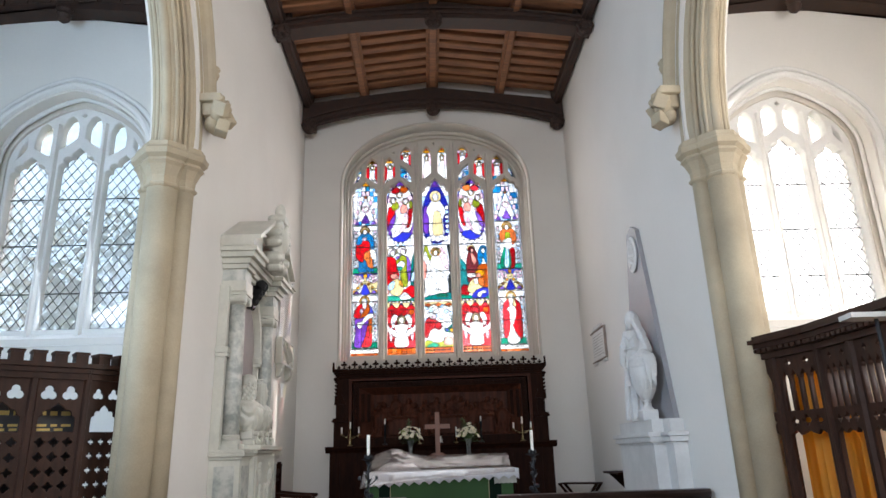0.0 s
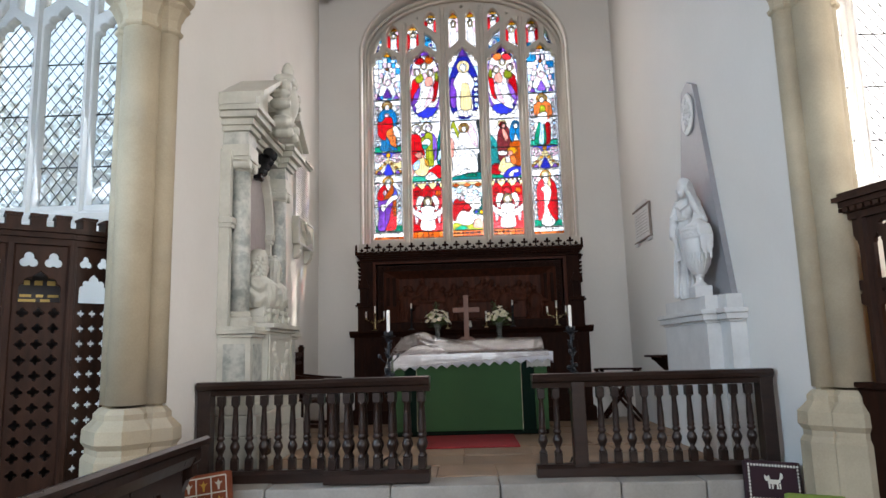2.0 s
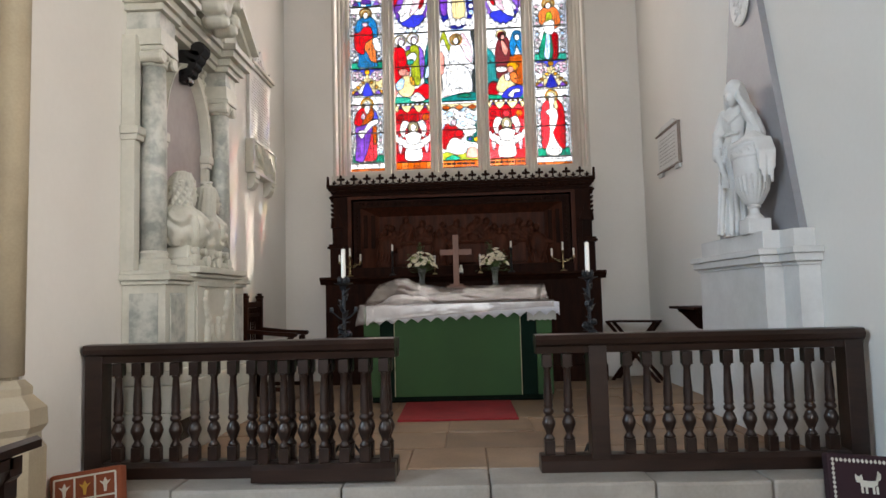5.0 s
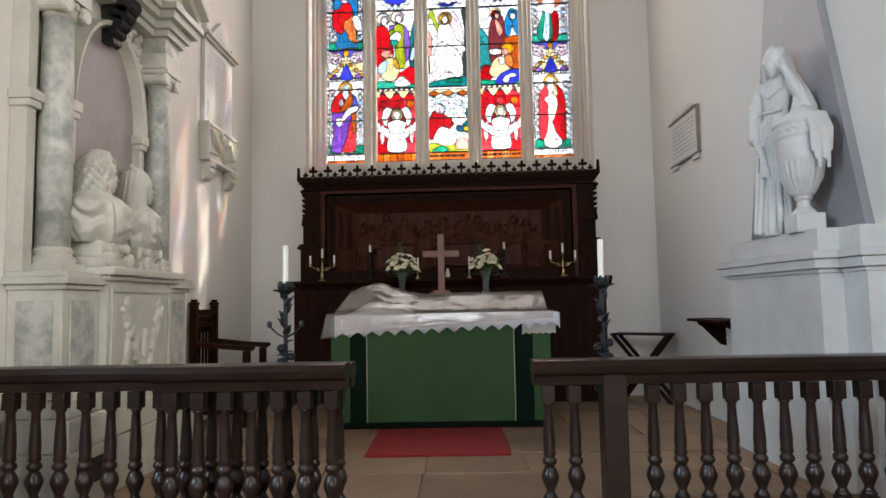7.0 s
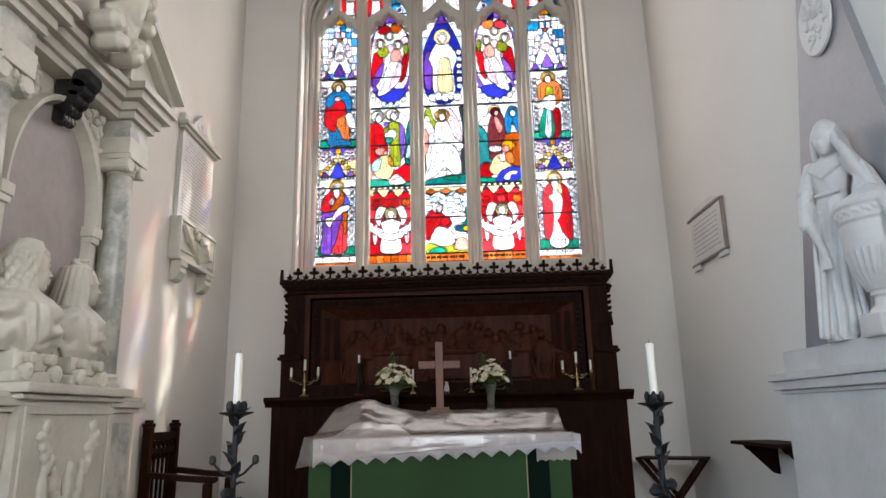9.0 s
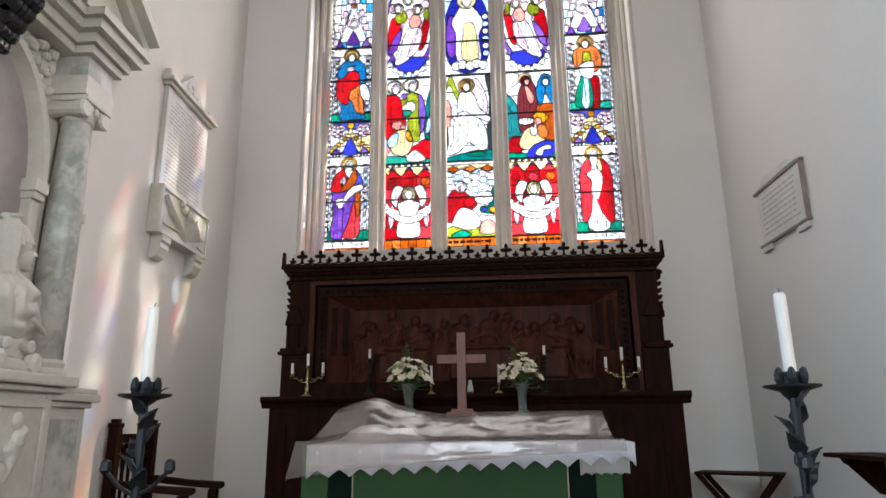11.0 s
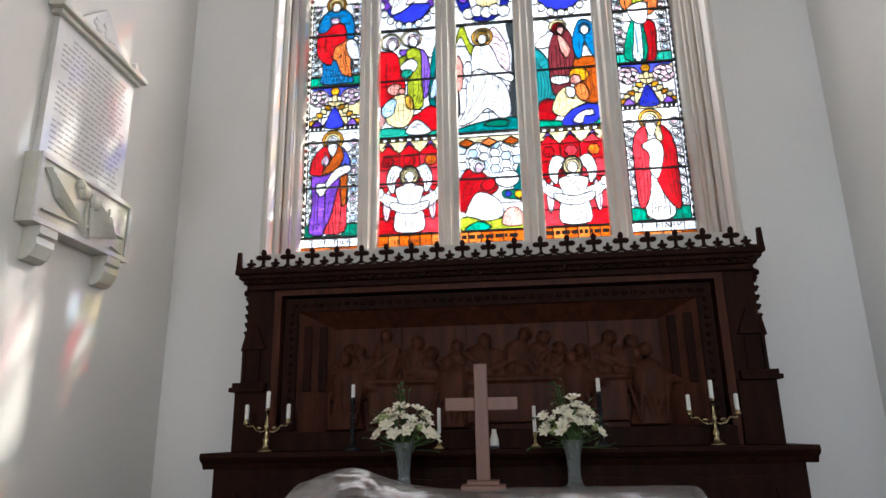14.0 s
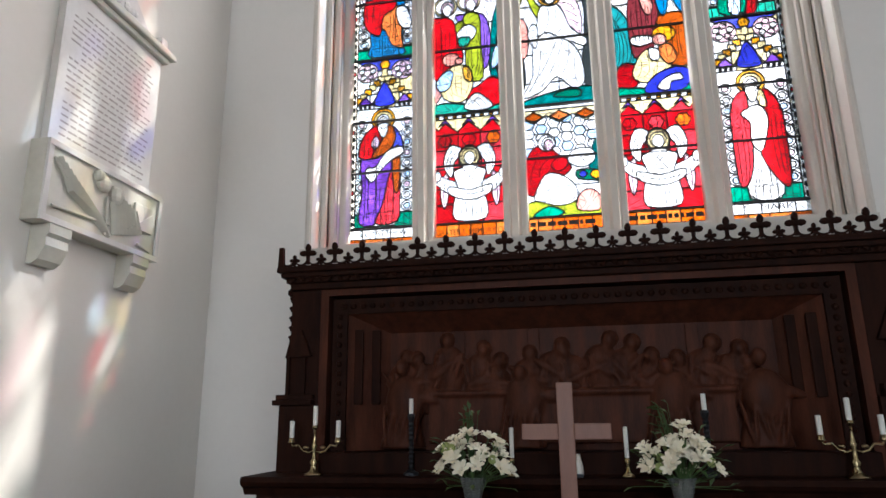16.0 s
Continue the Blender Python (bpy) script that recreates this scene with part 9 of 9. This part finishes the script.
choir_desk(-1.5, 4.85, -1)
BOARD = mat("dark_painted_board", (0.035, 0.035, 0.04), (0.025, 0.025, 0.03), rough=0.6)
GILT = mat("gilt_lettering", (0.6, 0.45, 0.15), rough=0.4, metal=0.5)


def painted_board(p0, p1):
    root = thing("painted_board", "dark painted board with faded gilt lettering behind the screen", "board", plane(p0, p1)[0])
    w = plane(p0, p1)[1]
    part("panel", boxes((0, 0.18, 0.0, w, 0.21, 2.02), bev=0.004), BOARD, root)
    bm = bmesh.new()
    rnd = random.Random(8)
    for z, h in ((1.9, 0.035), (1.81, 0.02), (1.775, 0.02)):
        x = 0.08
        while x < w - 0.1:
            d = rnd.uniform(0.03, 0.12)
            box(bm, x, 0.176, z, min(x + d, w - 0.05), 0.179, z + h)
            x += d + 0.03
    tagged(part("gilt_lettering", bm, GILT, root), kind="stuff")


painted_board((-4.3, 5.05), (-3.5, 5.25))
painted_board((-3.5, 5.25), (-2.89, 5.74))


def reading_lamp():
    # unidentified pale flat piece set on an added post; it gives no light
    root = thing("reading_lamp", "slender stand with an unidentified pale flat top", "lamp", pose(2.72, 3.9, 0))
    bm = bmesh.new()
    lathe(bm, [(0.12, 0.0), (0.12, 0.02), (0.02, 0.04), (0.012, 0.06), (0.012, 2.2)], seg=12)
    part("stand", bm, IRON, root)
    bm = bmesh.new()
    prism(bm, [(-0.2, -0.08, 2.2), (0.2, -0.08, 2.2), (0.18, 0.08, 2.2), (-0.18, 0.08, 2.2)], (0, 0, 0.03))
    part("shade", bm, STATUE, root, "pale flat top")


reading_lamp()


def pew_end():
    root = thing("pew_end", "dark oak pew end beside the stone respond", "pew", pose(2.9, 5.35, 0))
    part("board", boxes((-0.12, -0.35, 0.0, -0.06, 0.3, 1.0), bev=0.02), OAK, root)
    part("cap", boxes((-0.14, -0.37, 1.0, -0.04, 0.32, 1.04), bev=0.012), OAK, root)


pew_end()
WOOL = {
    'rust': mat("rust_wool", (0.28, 0.075, 0.03), (0.2, 0.05, 0.02), rough=0.95, fine=300, bump=0.6),
    'plum': mat("dark_plum_wool", (0.035, 0.012, 0.018), (0.025, 0.009, 0.013), rough=0.95, fine=300, bump=0.6),
    'green': mat("green_wool", (0.2, 0.27, 0.05), (0.16, 0.22, 0.04), rough=0.95, fine=300, bump=0.6),
    'white': mat("white_wool", (0.72, 0.7, 0.62), (0.6, 0.58, 0.5), rough=0.95, fine=300, bump=0.6),
    'gold': mat("gold_wool", (0.62, 0.36, 0.06), (0.5, 0.28, 0.04), rough=0.95, fine=300, bump=0.6),
}


def kneeler(m, base, style, label):
    root = thing("kneeler", label, "kneeler", m, group="needlework kneelers")
    w, h, d = 0.40, 0.30, 0.08
    cushion = part("cushion", boxes((-w / 2, 0, 0, w / 2, d, h), bev=0.018), WOOL[base], root)

    def patch(name, pts, key, lift=0.0):
        bm = bmesh.new()
        prism(bm, [(x, -0.001 - lift, z) for x, z in pts], (0, -0.003, 0))
        if len(pts) > 4:
            bmesh.ops.triangulate(bm, faces=[f for f in bm.faces if len(f.verts) > 4])
        part(name, bm, WOOL[key], cushion)

    if style == 'grid':
        for i in range(4):
            x = -0.17 + i * 0.34 / 3
            patch("grid_line", [(x - 0.005, 0.03), (x + 0.005, 0.03), (x + 0.005, 0.27), (x - 0.005, 0.27)], 'white')
        for j in range(3):
            z = 0.03 + j * 0.12
            patch("grid_line", [(-0.17, z - 0.005), (0.17, z - 0.005), (0.17, z + 0.005), (-0.17, z + 0.005)], 'white', 0.002)
        for i in range(3):
            for j in range(2):
                cx, cz = -0.113 + i * 0.113, 0.09 + j * 0.12
                patch("flower_motif", [(cx - 0.032, cz + 0.02), (cx - 0.01, cz - 0.005), (cx - 0.006, cz - 0.04), (cx + 0.006, cz - 0.04), (cx + 0.01, cz - 0.005), (cx + 0.032, cz + 0.02), (cx + 0.012, cz + 0.012), (cx, cz + 0.036), (cx - 0.012, cz + 0.012)], 'gold' if (i + j) % 2 == 0 else 'white')
    elif style == 'cat':
        n = 17
        for i in range(n):
            for z in (0.025, 0.265):
                x = -0.175 + 0.35 * i / (n - 1)
                patch("border_stitch", [(x - 0.009, z), (x, z - 0.012), (x + 0.009, z), (x, z + 0.012)], 'white')
        for j in range(1, 10):
            for x in (-0.175, 0.175):
                z = 0.025 + 0.24 * j / 10
                patch("border_stitch", [(x - 0.009, z), (x, z - 0.012), (x + 0.009, z), (x, z + 0.012)], 'white')
        patch("cat_body", [(0.72 * u, 0.045 + 0.72 * v) for u, v in [(-0.06, 0.12), (0.02, 0.12), (0.06, 0.14), (0.065, 0.17), (0.0, 0.165), (-0.06, 0.17)]], 'white')
        patch("cat_head", [(0.72 * u, 0.045 + 0.72 * v) for u, v in [(-0.085, 0.15), (-0.05, 0.15), (-0.04, 0.18), (-0.048, 0.21), (-0.06, 0.195), (-0.075, 0.195), (-0.09, 0.21), (-0.095, 0.18)]], 'white')
        for x in (-0.05, -0.02, 0.03, 0.055):
            patch("cat_leg", [(0.72 * u, 0.045 + 0.72 * v) for u, v in [(x - 0.008, 0.075), (x + 0.008, 0.075), (x + 0.008, 0.13), (x - 0.008, 0.13)]], 'white')
        patch("cat_tail", [(0.72 * u, 0.045 + 0.72 * v) for u, v in [(0.055, 0.16), (0.085, 0.18), (0.09, 0.22), (0.07, 0.24), (0.066, 0.232), (0.078, 0.216), (0.074, 0.188), (0.05, 0.172)]], 'white')
    else:
        patch("cross_motif", [(-0.02, 0.05), (0.02, 0.05), (0.02, 0.22), (-0.02, 0.22)], 'gold')
        patch("cross_motif", [(-0.08, 0.14), (0.08, 0.14), (0.08, 0.175), (-0.08, 0.175)], 'gold', 0.002)
        for cx, cz in ((-0.03, 0.22), (-0.06, 0.1), (0.06, 0.1), (0.04, 0.06)):
            patch("lily_motif", [(cx + 0.04 * math.cos(i * math.pi / 6) * (1 if i % 2 else 0.4), cz + 0.04 * math.sin(i * math.pi / 6) * (1 if i % 2 else 0.4)) for i in range(12)], 'white', 0.004)
    return root


kneeler(pose(-1.93, 6.03, Z1 + 0.002, -14, -8, 4), 'rust', 'grid', "rust and gold checked needlework kneeler propped on the step")
kneeler(pose(-1.98, 5.6, 0.002, -14, -4, 10), 'plum', 'cat', "dark needlework kneeler with a white animal, on the floor")
kneeler(pose(2.33, 6.04, Z1 + 0.002, -14, 4, -6), 'plum', 'cat', "dark needlework kneeler with a white cat and border")
kneeler(pose(2.42, 5.58, 0.002, -14, 4, -4), 'green', 'lily', "green needlework kneeler with white lilies and gold cross")

# ---- outside ----
BARK = mat("grey_bark", (0.16, 0.13, 0.1), (0.08, 0.065, 0.05), rough=0.9, scale=4, stretch=(4, 4, 1))
FOLIAGE = mat("tree_foliage", (0.06, 0.1, 0.04), (0.035, 0.06, 0.025), rough=0.7, scale=2)


def tree(x, y, h, seed):
    root = thing("tree", "leafy green churchyard tree seen through a window", "tree", pose(x, y, -0.5), group="churchyard trees")
    rnd = random.Random(seed)
    bm = bmesh.new()
    lathe(bm, [(0.35, 0), (0.26, 0.6), (0.2, h * 0.4), (0.08, h * 0.8)], seg=10)
    for i in range(9):
        a, z = rnd.uniform(0, 6.28), h * rnd.uniform(0.3, 0.7)
        r = h * rnd.uniform(0.2, 0.35)
        tube(bm, [(0, 0, z), (r * 0.5 * math.cos(a), r * 0.5 * math.sin(a), z + r * 0.35), (r * math.cos(a), r * math.sin(a), z + r * 0.55)], 0.06, 6)
    part("trunk", bm, BARK, root)
    vs, fs = [], []
    clumps = [(rnd.gauss(0, h * 0.2), rnd.gauss(0, h * 0.2), h * rnd.uniform(0.32, 1.0), h * rnd.uniform(0.06, 0.13)) for _ in range(46)]
    for cx, cy, cz, cr in clumps:
        for _ in range(80):
            p = Vector((cx, cy, cz)) + Vector((rnd.gauss(0, 1), rnd.gauss(0, 1), rnd.gauss(0, 0.8))) * cr * 0.6
            d = Vector((rnd.uniform(-1, 1), rnd.uniform(-1, 1), rnd.uniform(-1, 1))).normalized() * 0.13
            e = d.cross(Vector((rnd.uniform(-1, 1), rnd.uniform(-1, 1), 1))).normalized() * 0.06
            n = len(vs)
            vs += [p - d, p + e, p + d, p - e]
            fs.append((n, n + 1, n + 2, n + 3))
    me = bpy.data.meshes.new("crown")
    me.from_pydata(vs, [], fs)
    me.materials.append(FOLIAGE)
    o = new("crown", me)
    o.parent = root


tree(-9.2, 19.0, 9.5, 1)
tree(-12.5, 23.0, 10.0, 2)
